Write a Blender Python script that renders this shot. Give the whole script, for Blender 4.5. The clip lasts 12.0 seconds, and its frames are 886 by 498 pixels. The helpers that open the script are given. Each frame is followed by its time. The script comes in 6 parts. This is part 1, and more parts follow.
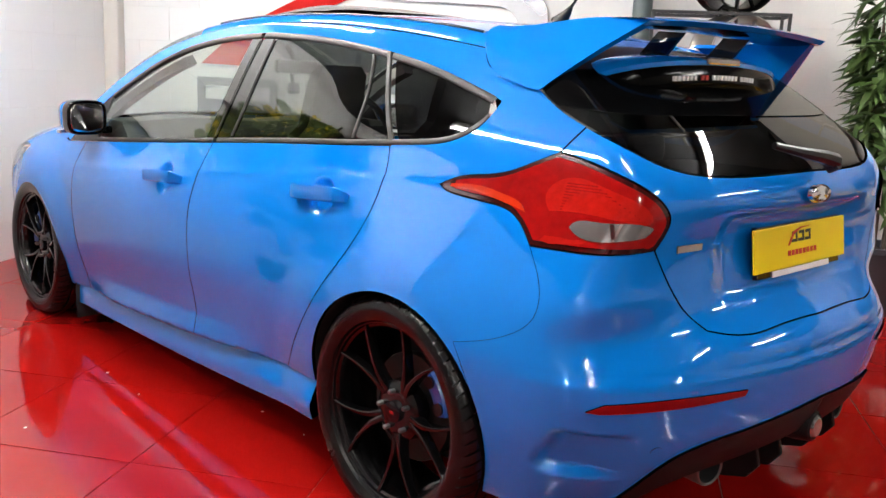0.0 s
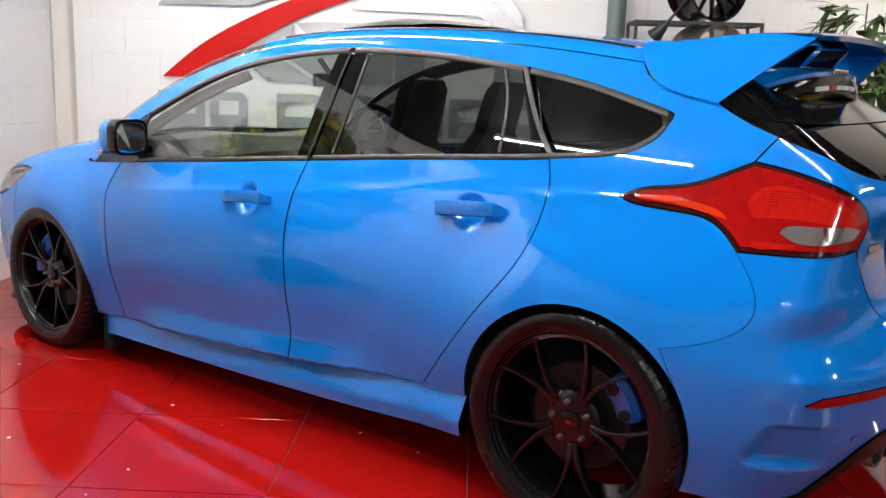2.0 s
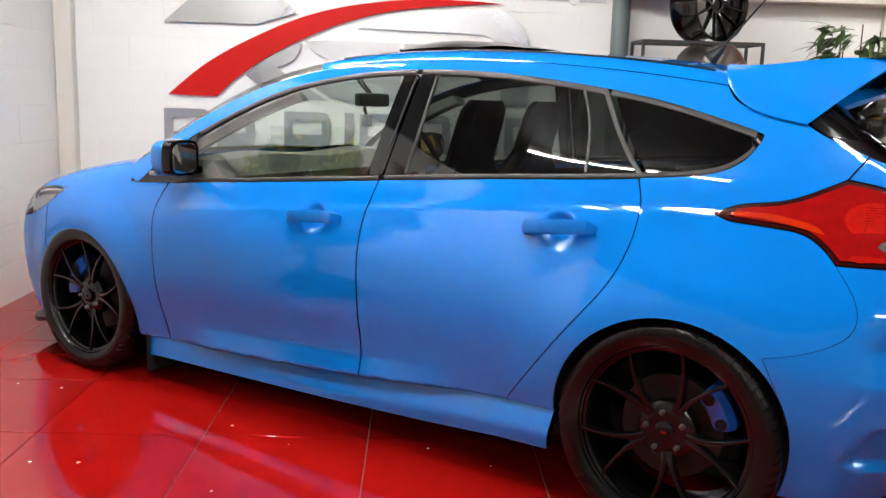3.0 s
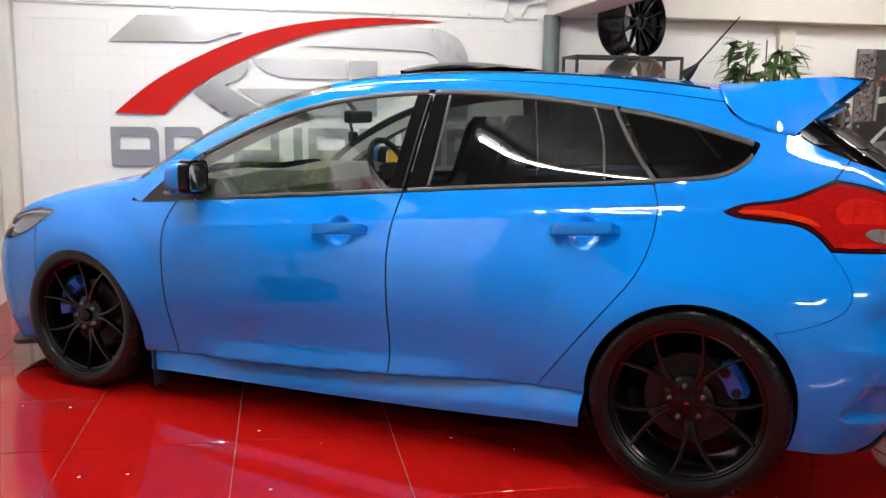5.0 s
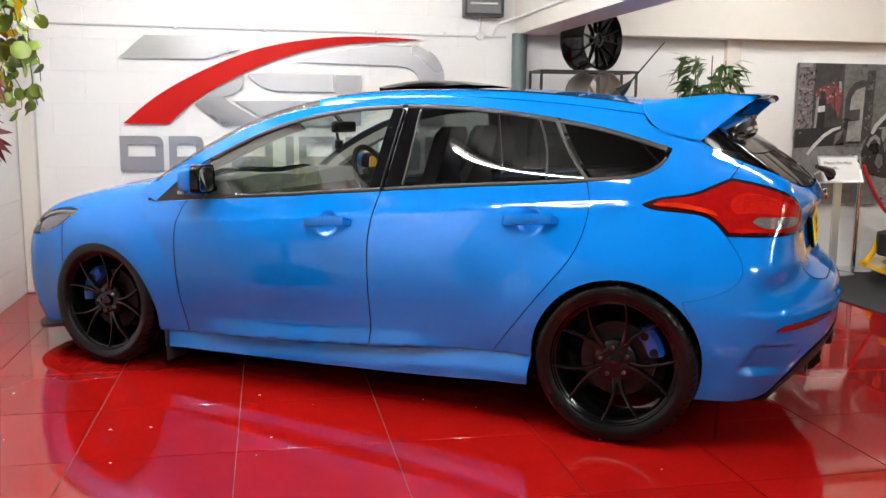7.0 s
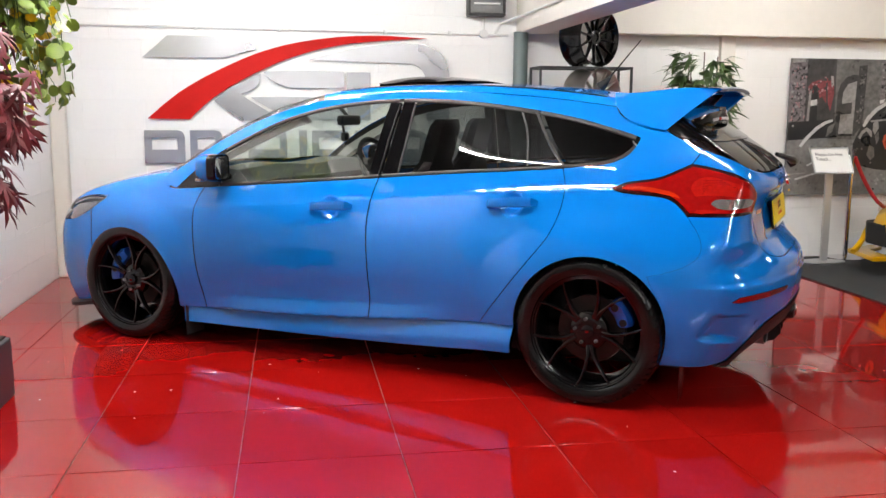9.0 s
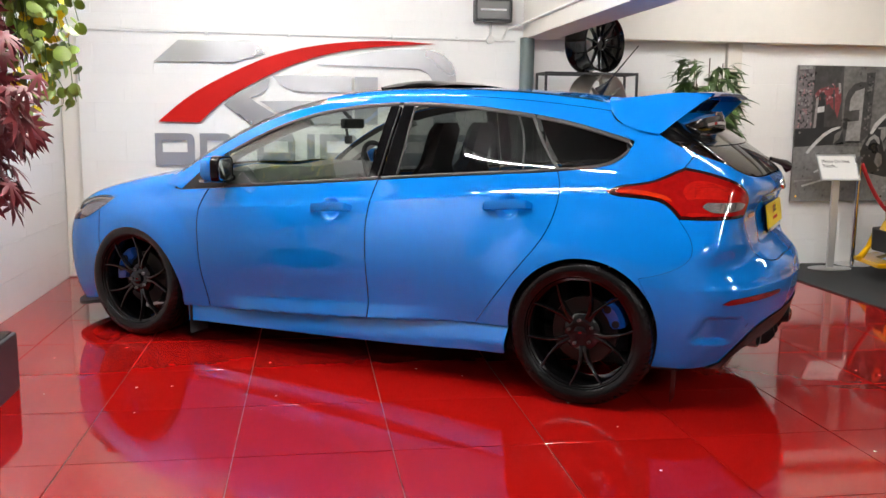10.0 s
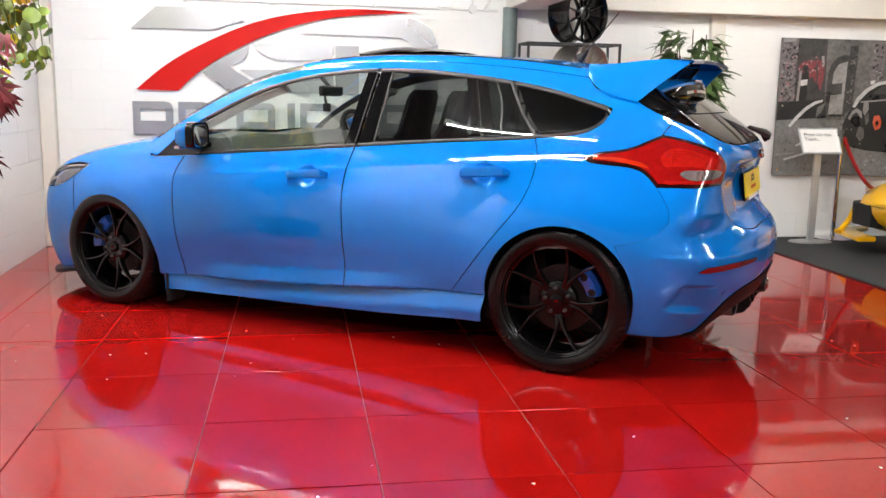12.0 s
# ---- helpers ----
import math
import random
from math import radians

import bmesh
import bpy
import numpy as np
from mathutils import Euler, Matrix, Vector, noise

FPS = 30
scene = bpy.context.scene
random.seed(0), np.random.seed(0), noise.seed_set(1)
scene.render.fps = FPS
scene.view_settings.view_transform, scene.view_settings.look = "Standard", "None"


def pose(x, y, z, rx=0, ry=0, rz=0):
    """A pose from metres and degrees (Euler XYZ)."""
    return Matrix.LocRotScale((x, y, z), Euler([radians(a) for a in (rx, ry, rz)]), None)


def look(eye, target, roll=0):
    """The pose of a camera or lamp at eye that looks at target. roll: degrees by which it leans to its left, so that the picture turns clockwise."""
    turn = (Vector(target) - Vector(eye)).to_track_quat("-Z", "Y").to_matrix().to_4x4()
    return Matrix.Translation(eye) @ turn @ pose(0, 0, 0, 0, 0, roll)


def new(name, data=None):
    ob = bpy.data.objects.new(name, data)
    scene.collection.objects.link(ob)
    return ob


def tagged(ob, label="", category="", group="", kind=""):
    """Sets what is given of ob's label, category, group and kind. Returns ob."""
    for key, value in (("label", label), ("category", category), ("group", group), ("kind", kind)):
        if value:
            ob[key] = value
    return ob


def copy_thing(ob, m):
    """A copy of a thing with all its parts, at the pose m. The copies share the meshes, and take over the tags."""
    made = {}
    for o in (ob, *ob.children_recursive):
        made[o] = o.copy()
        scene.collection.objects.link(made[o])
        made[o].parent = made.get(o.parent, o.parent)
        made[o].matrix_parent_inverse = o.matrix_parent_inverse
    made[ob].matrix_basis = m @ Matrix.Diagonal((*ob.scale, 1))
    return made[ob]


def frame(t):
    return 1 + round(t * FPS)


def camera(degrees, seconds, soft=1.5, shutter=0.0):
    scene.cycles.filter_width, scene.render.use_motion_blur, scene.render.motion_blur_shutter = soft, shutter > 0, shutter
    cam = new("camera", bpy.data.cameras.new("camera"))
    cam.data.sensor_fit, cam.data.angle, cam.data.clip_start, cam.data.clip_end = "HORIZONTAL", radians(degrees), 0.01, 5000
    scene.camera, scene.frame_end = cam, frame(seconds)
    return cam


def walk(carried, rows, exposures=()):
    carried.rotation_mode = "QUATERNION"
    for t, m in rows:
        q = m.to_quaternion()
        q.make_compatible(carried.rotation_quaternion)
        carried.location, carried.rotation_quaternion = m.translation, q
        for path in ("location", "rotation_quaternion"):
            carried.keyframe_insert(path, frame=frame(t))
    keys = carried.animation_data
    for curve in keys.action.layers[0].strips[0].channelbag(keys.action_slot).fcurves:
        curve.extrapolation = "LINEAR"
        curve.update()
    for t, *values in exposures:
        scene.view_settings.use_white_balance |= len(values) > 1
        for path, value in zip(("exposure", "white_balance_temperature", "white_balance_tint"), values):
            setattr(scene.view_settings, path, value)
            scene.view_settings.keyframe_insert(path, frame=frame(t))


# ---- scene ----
cam = camera(52.7, 12.0)
PATH = [
    (0, (3.056, -2.308, 1.236), (1.633, -0.959, 0.844), 2.6),
    (0.5, (2.883, -2.411, 1.221), (1.511, -1.009, 0.832), 2.7),
    (1, (2.728, -2.587, 1.231), (1.427, -1.118, 0.846), 2.6),
    (1.5, (2.596, -2.748, 1.241), (1.358, -1.225, 0.857), 2.3),
    (2, (2.431, -2.894, 1.23), (1.249, -1.322, 0.862), 1.8),
    (2.5, (2.276, -3.023, 1.237), (1.137, -1.417, 0.883), 1.7),
    (3, (2.112, -3.192, 1.242), (1.03, -1.543, 0.907), 1.7),
    (4.8, (1.745, -3.648, 1.26), (0.911, -1.857, 0.946), 1.0),
    (5, (1.77, -3.701, 1.267), (0.943, -1.906, 0.955), 0.7),
    (5.5, (1.847, -3.844, 1.277), (1.032, -2.042, 0.977), 0.3),
    (6, (1.906, -4.003, 1.289), (1.109, -2.192, 0.996), 0.3),
    (6.5, (1.978, -4.142, 1.289), (1.192, -2.326, 0.998), 0.5),
    (7, (2.101, -4.241, 1.29), (1.296, -2.434, 0.993), 0.5),
    (7.5, (2.201, -4.326, 1.285), (1.371, -2.532, 0.978), 0.5),
    (9.5, (2.454, -4.546, 1.268), (1.587, -2.769, 0.968), 0.3),
    (10, (2.511, -4.543, 1.259), (1.622, -2.775, 0.969), 0.6),
    (10.5, (2.536, -4.525, 1.242), (1.641, -2.76, 0.949), 0.8),
    (11, (2.536, -4.513, 1.224), (1.655, -2.745, 0.911), 1.0),
    (11.5, (2.545, -4.512, 1.214), (1.679, -2.74, 0.881), 1.0),
    (12, (2.545, -4.502, 1.216), (1.686, -2.728, 0.874), 1.0),
]
walk(cam, [(t, look(eye, target, roll)) for t, eye, target, roll in PATH],
     [(0, 0.12), (1.5, 0.06), (3, -0.06), (5, -0.1), (7.5, -0.06), (9.5, 0.0), (10, -0.12), (10.5, -0.16), (11, -0.08), (12, 0.17)])

# ---- light ----
world = bpy.data.worlds.new("world")
scene.world = world
world.use_nodes = True
world.node_tree.nodes["Background"].inputs[0].default_value = (0.9, 0.95, 1.0, 1)
world.node_tree.nodes["Background"].inputs[1].default_value = 0.15

TURN_ROOM = 35.2                        # the room stands at this angle to the car
ROOM = pose(0, 0, 0, 0, 0, TURN_ROOM)
CEIL = 2.75

# ---- materials ----
def material(name, base, rough=0.5, metal=0.0, grain=0.0, size=20.0, bumpy=0.0, coat=0.0, spec=0.5, stain=0.0, stain_size=1.5, vary=0.0):
    """A surface with grain and stains at two scales; vary: how far single pieces differ."""
    m = bpy.data.materials.new(name)
    m.use_nodes = True
    nt = m.node_tree
    b = nt.nodes["Principled BSDF"]
    b.inputs["Roughness"].default_value = rough
    b.inputs["Metallic"].default_value = metal
    b.inputs["Coat Weight"].default_value = coat
    b.inputs["Coat Roughness"].default_value = 0.03
    b.inputs["Specular IOR Level"].default_value = spec
    b.inputs["Base Color"].default_value = (*base, 1)
    co = nt.nodes.new("ShaderNodeTexCoord")
    out = None

    def noise_node(scale, detail):
        n = nt.nodes.new("ShaderNodeTexNoise")
        n.inputs["Scale"].default_value = scale
        n.inputs["Detail"].default_value = detail
        nt.links.new(co.outputs["Object"], n.inputs["Vector"])
        return n

    def scaled(fac, amount, last):
        r = nt.nodes.new("ShaderNodeMapRange")
        r.inputs["To Min"].default_value, r.inputs["To Max"].default_value = 1 - amount, 1 + amount
        nt.links.new(fac, r.inputs["Value"])
        if last is None:
            return r.outputs[0]
        mu = nt.nodes.new("ShaderNodeMath")
        mu.operation = "MULTIPLY"
        nt.links.new(last, mu.inputs[0])
        nt.links.new(r.outputs[0], mu.inputs[1])
        return mu.outputs[0]

    if grain:
        fine = noise_node(size, 4)
        out = scaled(fine.outputs[0], grain, out)
    if stain:
        wide = noise_node(stain_size, 3)
        out = scaled(wide.outputs[0], stain, out)
        rr = nt.nodes.new("ShaderNodeMapRange")
        rr.inputs["To Min"].default_value, rr.inputs["To Max"].default_value = max(rough - 0.3 * stain, 0.02), min(rough + 0.3 * stain, 1)
        nt.links.new(wide.outputs[0], rr.inputs["Value"])
        nt.links.new(rr.outputs[0], b.inputs["Roughness"])
    if vary:
        oi = nt.nodes.new("ShaderNodeObjectInfo")
        out = scaled(oi.outputs["Random"], vary, out)
    if out is not None:
        hs = nt.nodes.new("ShaderNodeVectorMath")
        hs.operation = "SCALE"
        hs.inputs[0].default_value = base
        nt.links.new(out, hs.inputs["Scale"])
        nt.links.new(hs.outputs[0], b.inputs["Base Color"])
    if bumpy:
        rel = noise_node(size * 1.3, 5)
        bu = nt.nodes.new("ShaderNodeBump")
        bu.inputs["Strength"].default_value = min(bumpy, 1)
        bu.inputs["Distance"].default_value = 0.004
        nt.links.new(rel.outputs[0], bu.inputs["Height"])
        nt.links.new(bu.outputs[0], b.inputs["Normal"])
    return m


def glowing(name, colour, strength):
    m = bpy.data.materials.new(name)
    m.use_nodes = True
    b = m.node_tree.nodes["Principled BSDF"]
    b.inputs["Base Color"].default_value = (0.8, 0.8, 0.8, 1)
    b.inputs["Emission Color"].default_value = (*colour, 1)
    b.inputs["Emission Strength"].default_value = strength
    return m


def glass(name, tint, rough=0.0, least=0.04, power=5.0):
    """Thin window glass: a clear tinted sheet with a gloss that grows at flat angles."""
    m = bpy.data.materials.new(name)
    m.use_nodes = True
    nt = m.node_tree
    nt.nodes.remove(nt.nodes["Principled BSDF"])
    t = nt.nodes.new("ShaderNodeBsdfTransparent")
    t.inputs[0].default_value = (*tint, 1)
    g = nt.nodes.new("ShaderNodeBsdfGlossy")
    g.inputs["Roughness"].default_value = rough
    lw = nt.nodes.new("ShaderNodeLayerWeight")
    lw.inputs[0].default_value = 0.5
    pw = nt.nodes.new("ShaderNodeMath")
    pw.operation = "POWER"
    pw.inputs[1].default_value = power
    nt.links.new(lw.outputs["Facing"], pw.inputs[0])
    f = nt.nodes.new("ShaderNodeMapRange")
    f.inputs["To Min"].default_value, f.inputs["To Max"].default_value = least, 1.0
    nt.links.new(pw.outputs[0], f.inputs["Value"])
    x = nt.nodes.new("ShaderNodeMixShader")
    nt.links.new(f.outputs[0], x.inputs[0])
    nt.links.new(t.outputs[0], x.inputs[1])
    nt.links.new(g.outputs[0], x.inputs[2])
    nt.links.new(x.outputs[0], nt.nodes["Material Output"].inputs[0])
    return m


PAINT = material("blue_paint", (0.001, 0.174, 0.61), 0.4, 0.0, grain=0.04, size=900, coat=1.0, spec=0.0)
PAINT.node_tree.nodes["Principled BSDF"].inputs["Coat IOR"].default_value = 1.6
PAINT.node_tree.nodes["Principled BSDF"].inputs["Coat Roughness"].default_value = 0.012
GLOSS_BLACK = material("gloss_black", (0.003, 0.003, 0.0035), 0.05, spec=0.3)
SATIN_BLACK = material("satin_black", (0.008, 0.008, 0.009), 0.38, grain=0.1, size=200, spec=0.25)
PLASTIC = material("black_plastic", (0.006, 0.006, 0.0065), 0.45, grain=0.15, size=400, bumpy=0.15, spec=0.15)
RUBBER = material("tyre_rubber", (0.003, 0.003, 0.0032), 0.26, grain=0.2, size=150, bumpy=0.04, stain=0.15, stain_size=8, spec=0.32)
RIM = material("satin_black_alloy", (0.0025, 0.0025, 0.0027), 0.16, 0.0, grain=0.1, size=120, spec=0.4)
TRIM = material("window_trim", (0.022, 0.021, 0.021), 0.42, 0.0, grain=0.08, size=300, spec=0.3)
SHELL = material("dark_shell", (0.006, 0.006, 0.007), 0.9)
STEEL = material("brake_steel", (0.025, 0.02, 0.019), 0.45, 0.6, grain=0.25, size=60, stain=0.2, stain_size=20)
CHROME = material("chrome", (0.75, 0.75, 0.76), 0.08, 1.0, grain=0.03, size=200)
BRUSHED = material("brushed_steel", (0.55, 0.55, 0.56), 0.28, 1.0, grain=0.06, size=300, stain=0.1)
CALIPER = material("blue_caliper", (0.004, 0.085, 0.42), 0.3, coat=0.5, grain=0.1, size=80)
LENS_RED = material("red_lens", (0.25, 0.003, 0.003), 0.12, coat=1.0, grain=0.3, size=40, spec=0.1)
LENS_DEEP = material("dark_red_lens", (0.035, 0.001, 0.001), 0.12, coat=1.0, grain=0.1, size=60)
LENS_AMBER = material("amber_lens", (0.45, 0.022, 0.003), 0.12, coat=1.0, grain=0.2, size=60)
LENS_CLEAR = material("clear_lens", (0.40, 0.37, 0.36), 0.15, 0.8, coat=1.0, grain=0.35, size=50)
REFLECTOR = material("reflector_red", (0.2, 0.003, 0.005), 0.25, coat=0.6, grain=0.3, size=300)
YELLOW_PLATE = material("yellow_plate", (0.9, 0.68, 0.005), 0.35, grain=0.04, size=200)
BLACK_INK = material("black_ink", (0.015, 0.015, 0.015), 0.5)
RED_INK = material("red_ink", (0.55, 0.02, 0.015), 0.5)
WHITE_INK = material("white_ink", (0.8, 0.8, 0.8), 0.5)
GLASS_FRONT = glass("front_glass", (0.84, 0.90, 0.865), least=0.13)
GLASS_DARK = glass("privacy_glass", (0.17, 0.185, 0.175), least=0.05)
# privacy glass tinted further, putting the dim cabin behind it into the tint
GLASS_QUARTER = glass("quarter_glass", (0.035, 0.037, 0.036), least=0.04)
HOUSING_GREY = material("lamp_housing_grey", (0.30, 0.30, 0.29), 0.35, grain=0.3, size=25, spec=0.3)
HEAD_GLASS = glass("headlight_glass", (0.86, 0.87, 0.88), least=0.10)
GLASS_REAR = glass("rear_glass", (0.08, 0.08, 0.08), power=7.5)
CABIN = material("cabin_trim", (0.008, 0.008, 0.009), 0.7, grain=0.2, size=80, bumpy=0.2, spec=0.2)
CLOTH = material("seat_cloth", (0.006, 0.006, 0.007), 0.85, grain=0.3, size=250, bumpy=0.3, spec=0.2)
LINING = material("grey_lining", (0.26, 0.25, 0.24), 0.9, grain=0.1, size=120)

LENS_BRIGHT = material("bright_red_lens", (0.36, 0.007, 0.004), 0.15, coat=1.0, grain=0.3, size=60, spec=0.1)
STEEL_GREY = material("satin_steel", (0.50, 0.49, 0.48), 0.4, 0.5, grain=0.06, size=200, stain=0.08)
STEEL_DARK = material("dark_steel", (0.16, 0.16, 0.16), 0.3, 0.8, grain=0.1, size=100)
DASH = material("grey_dash", (0.07, 0.073, 0.07), 0.6, grain=0.15, size=90, bumpy=0.2)
PANEL_BLACK = material("panel_black", (0.002, 0.002, 0.0022), 0.1, grain=0.1, size=90, spec=0.06)


# ---- the shape of the car's body ----
class Spline:
    """A smooth curve through a few points (natural cubic, straight beyond its ends)."""

    def __init__(self, *points):
        self.x = np.array([p[0] for p in points], float)
        self.y = np.array([p[1] for p in points], float)
        n, h = len(self.x), np.diff(self.x)
        a, b = np.eye(n), np.zeros(n)
        for i in range(1, n - 1):
            a[i, i - 1:i + 2] = h[i - 1], 2 * (h[i - 1] + h[i]), h[i]
            b[i] = 6 * ((self.y[i + 1] - self.y[i]) / h[i] - (self.y[i] - self.y[i - 1]) / h[i - 1])
        self.m = np.linalg.solve(a, b)

    def __call__(self, q, slope=False):
        q = np.asarray(q, float)
        i = np.clip(np.searchsorted(self.x, q) - 1, 0, len(self.x) - 2)
        h = self.x[i + 1] - self.x[i]
        d0 = (self.y[i + 1] - self.y[i]) / h - h * (2 * self.m[i] + self.m[i + 1]) / 6
        u = np.clip(q, self.x[0], self.x[-1]) - self.x[i]
        v = d0 + self.m[i] * u + (self.m[i + 1] - self.m[i]) * u * u / (2 * h)
        if slope:
            return v
        y = self.y[i] + d0 * u + self.m[i] * u * u / 2 + (self.m[i + 1] - self.m[i]) * u ** 3 / (6 * h)
        return y + v * (q - np.clip(q, self.x[0], self.x[-1]))


def bump(d, w):
    return np.exp(-(d / w) ** 2)


def smax(a, b, r):
    h = np.maximum(r - np.abs(a - b), 0) / r
    return np.maximum(a, b) + h ** 3 * r / 6


def ramp(q, a, b):
    t = np.clip((q - a) / (b - a), 0, 1)
    return t * t * (3 - 2 * t)


def soft_step(q, a, b):
    """From 0 at a to 1 at b, straight between with a little rounding at both ends."""
    t = (q - a) / (b - a)
    k = 0.14
    return np.clip(0.5 * (np.sqrt(t * t + k * k) - np.sqrt((t - 1) ** 2 + k * k)) + 0.5, 0, 1)


AXLE, HUB = 1.324, 0.327
# half width by height, amidships
SIDE = Spline((0.14, 0.775), (0.2, 0.79), (0.28, 0.806), (0.38, 0.832), (0.5, 0.852), (0.62, 0.858), (0.74, 0.846), (0.83, 0.818),
              (0.9, 0.791), (0.955, 0.766), (1.05, 0.722), (1.16, 0.672), (1.27, 0.618), (1.38, 0.556), (1.5, 0.48))
SIDE_REAR = Spline((0.14, 0.775), (0.2, 0.79), (0.28, 0.806), (0.38, 0.832), (0.5, 0.854), (0.62, 0.863), (0.74, 0.854), (0.83, 0.832),
                   (0.9, 0.8085), (0.955, 0.7865), (1.05, 0.745), (1.16, 0.682), (1.27, 0.62), (1.38, 0.556), (1.5, 0.48))
# how much narrower the low body and the glasshouse are along the length
LOW = Spline((-2.2, 0.11), (-1.7, 0.065), (-1.3, 0.035), (-0.8, 0.012), (0, 0), (0.8, 0.0), (1.3, 0.0), (1.7, 0.03), (2.0, 0.06))
HIGH = Spline((-2.2, 0.1), (-1.5, 0.05), (-1.0, 0.028), (-0.5, 0.008), (0, 0), (0.5, 0.004), (1.0, 0.016), (1.45, 0.042), (1.7, 0.07), (2.0, 0.12))
ROOF = Spline((-1.5, 0.80), (-1.25, 0.945), (-0.9, 1.145), (-0.55, 1.305), (-0.25, 1.378), (0.05, 1.412), (0.4, 1.424), (0.8, 1.414), (1.15, 1.386), (1.45, 1.338),
              (1.6, 1.285), (1.75, 1.195), (1.9, 1.095), (2.02, 1.0), (2.1, 0.93))
CREASE = Spline((-1.1, 0.745), (-0.85, 0.765), (0.27, 0.86), (0.95, 0.921), (1.4, 0.945))
HOOD = Spline((-2.3, 0.5), (-2.15, 0.66), (-2.0, 0.755), (-1.75, 0.86), (-1.4, 0.945), (-1.1, 0.99), (-0.8, 1.0), (-0.3, 0.9), (0.6, 0.6), (2.2, 0.3))
TAIL = Spline((0.12, 1.93), (0.22, 2.0), (0.34, 2.08), (0.46, 2.12), (0.56, 2.125), (0.63, 2.105), (0.7, 2.035), (0.78, 2.01), (0.87, 2.0), (0.95, 2.035), (1.0, 2.045), (1.1, 2.03))
TAIL_SIDE = Spline((0.12, 1.93), (0.22, 2.0), (0.34, 2.08), (0.46, 2.12), (0.56, 2.125), (0.61, 2.10), (0.66, 2.055), (0.72, 2.028), (0.80, 2.018), (0.9, 2.02), (1.0, 2.022), (1.1, 2.015))
SILL_LINE = Spline((-0.96, 0.205), (-0.324, 0.233), (0.225, 0.267), (0.809, 0.311), (0.99, 0.32))
NOSE = Spline((0.1, -2.12), (0.25, -2.2), (0.45, -2.22), (0.6, -2.2), (0.75, -2.12), (0.9, -2.0))


def body(x, y, z):
    """Negative inside the car's body, positive outside, about metres; y outward from the middle plane."""
    x, y, z = np.asarray(x, float), np.abs(np.asarray(y, float)), np.asarray(z, float)
    up = ramp(z, 0.55, 0.96)
    rear = ramp(x, 0.25, 1.1)
    wide = SIDE(z) * (1 - rear) + SIDE_REAR(z) * rear - LOW(x) * (1 - up) - HIGH(x) * up
    # the flared arches: a raised field round each wheel with a soft edge
    for ax, reach, r0, r1 in ((-AXLE, 0.034, 0.36, 0.50), (AXLE, 0.022, 0.38, 0.545)):
        r = np.hypot(x - ax, z - HUB)
        low_side = ramp(z, 0.1, 0.25)
        wide = wide + reach * (1 - soft_step(r, r0, r1)) * low_side
    # the shoulder crease, hollow above and flat below
    d = z - CREASE(x)
    ridge = np.where(d > 0, np.exp(-np.abs(d) / 0.016), np.exp(-np.abs(d) / 0.1))
    wide = wide + 0.0050 * ridge * ramp(x, -1.15, -0.6) * (1 - 0.75 * ramp(x, 1.2, 1.7))
    # the ledge along the foot of the doors
    lower = ramp(x, -0.80, -0.5) * (1 - ramp(x, 0.35, 0.80))
    fall = z - 0.058 * x
    wide = wide + lower * ramp(z - SILL_LINE(x), -0.002, 0.004) * (0.032 * (1 - soft_step(fall, 0.258, 0.335)) - 0.006 * bump(fall - 0.40, 0.06))
    side = (y - wide) * 0.93
    xs = x - 0.16 * y ** 2 * (1 - ramp(x, -0.6, 0.4))+ 0.12 * y ** 2 * ramp(x, 1.0, 1.7)
    rz = ROOF(xs) - 0.075 * y ** 2 * (1 - ramp(x, 1.3, 1.7))
    hz = HOOD(x) - 0.1 * y ** 2
    green = (z - rz) / np.hypot(1, ROOF(xs, True))
    bonnet = (z - hz) / np.hypot(1, HOOD(x, True))
    top = np.minimum(green, bonnet)
    k = 0.13 + 0.09 * (1 - ramp(z, 0.6, 0.75))
    off = ramp(y, 0.4, 0.66)
    tail = x - TAIL(z) * (1 - off) - TAIL_SIDE(z) * off + k * y ** 2 + (0.1 + 0.13 * (1 - ramp(z, 0.6, 0.75))) * y ** 4
    nose = NOSE(z) + 0.3 * y ** 2 + 0.35 * y ** 4 - x
    rt = 0.05 + 0.09 * (1 - ramp(x, -1.3, -0.9))
    f = smax(side, top, rt)
    f = smax(f, tail, 0.12)
    return smax(f, nose, 0.15)


XC, YC, RC = 1.45, 0.35, 0.4           # the rear corner of the unrolled sheet
XF, YF = -1.6, 0.35                    # the front corner
S_END = XC + RC * math.pi / 2 + YC     # the middle of the tail


def track(s):
    """Origin and way of the level ray at s along the unrolled side and tail (or nose)."""
    s = np.asarray(s, float)
    a = np.clip((s - XC) / RC, 0, math.pi / 2)
    b = np.clip((XF - s) / RC, 0, math.pi / 2)
    ox = np.clip(s, XF, XC)
    oy = np.where(s > XC + RC * math.pi / 2, S_END - s, np.where(s < XF - RC * math.pi / 2, s - (XF - RC * math.pi / 2 - YF), np.where((s > XC) | (s < XF), YC, 0.0)))
    return ox, oy, np.sin(a) - np.sin(b), np.cos(a) * np.cos(b)


def unroll(x, y):
    """s of a place beside the car."""
    y = np.abs(y)
    if x > XC:
        return XC + RC * math.atan2(x - XC, y - YC) if y > YC else S_END - y
    if x < XF:
        return XF - RC * math.atan2(XF - x, y - YF) if y > YF else XF - RC * math.pi / 2 - YF + y
    return x


def root(f, lo, hi, n=34):
    for _ in range(n):
        mid = (lo + hi) / 2
        v = f(mid) < 0
        lo, hi = np.where(v, mid, lo), np.where(v, hi, mid)
    return (lo + hi) / 2


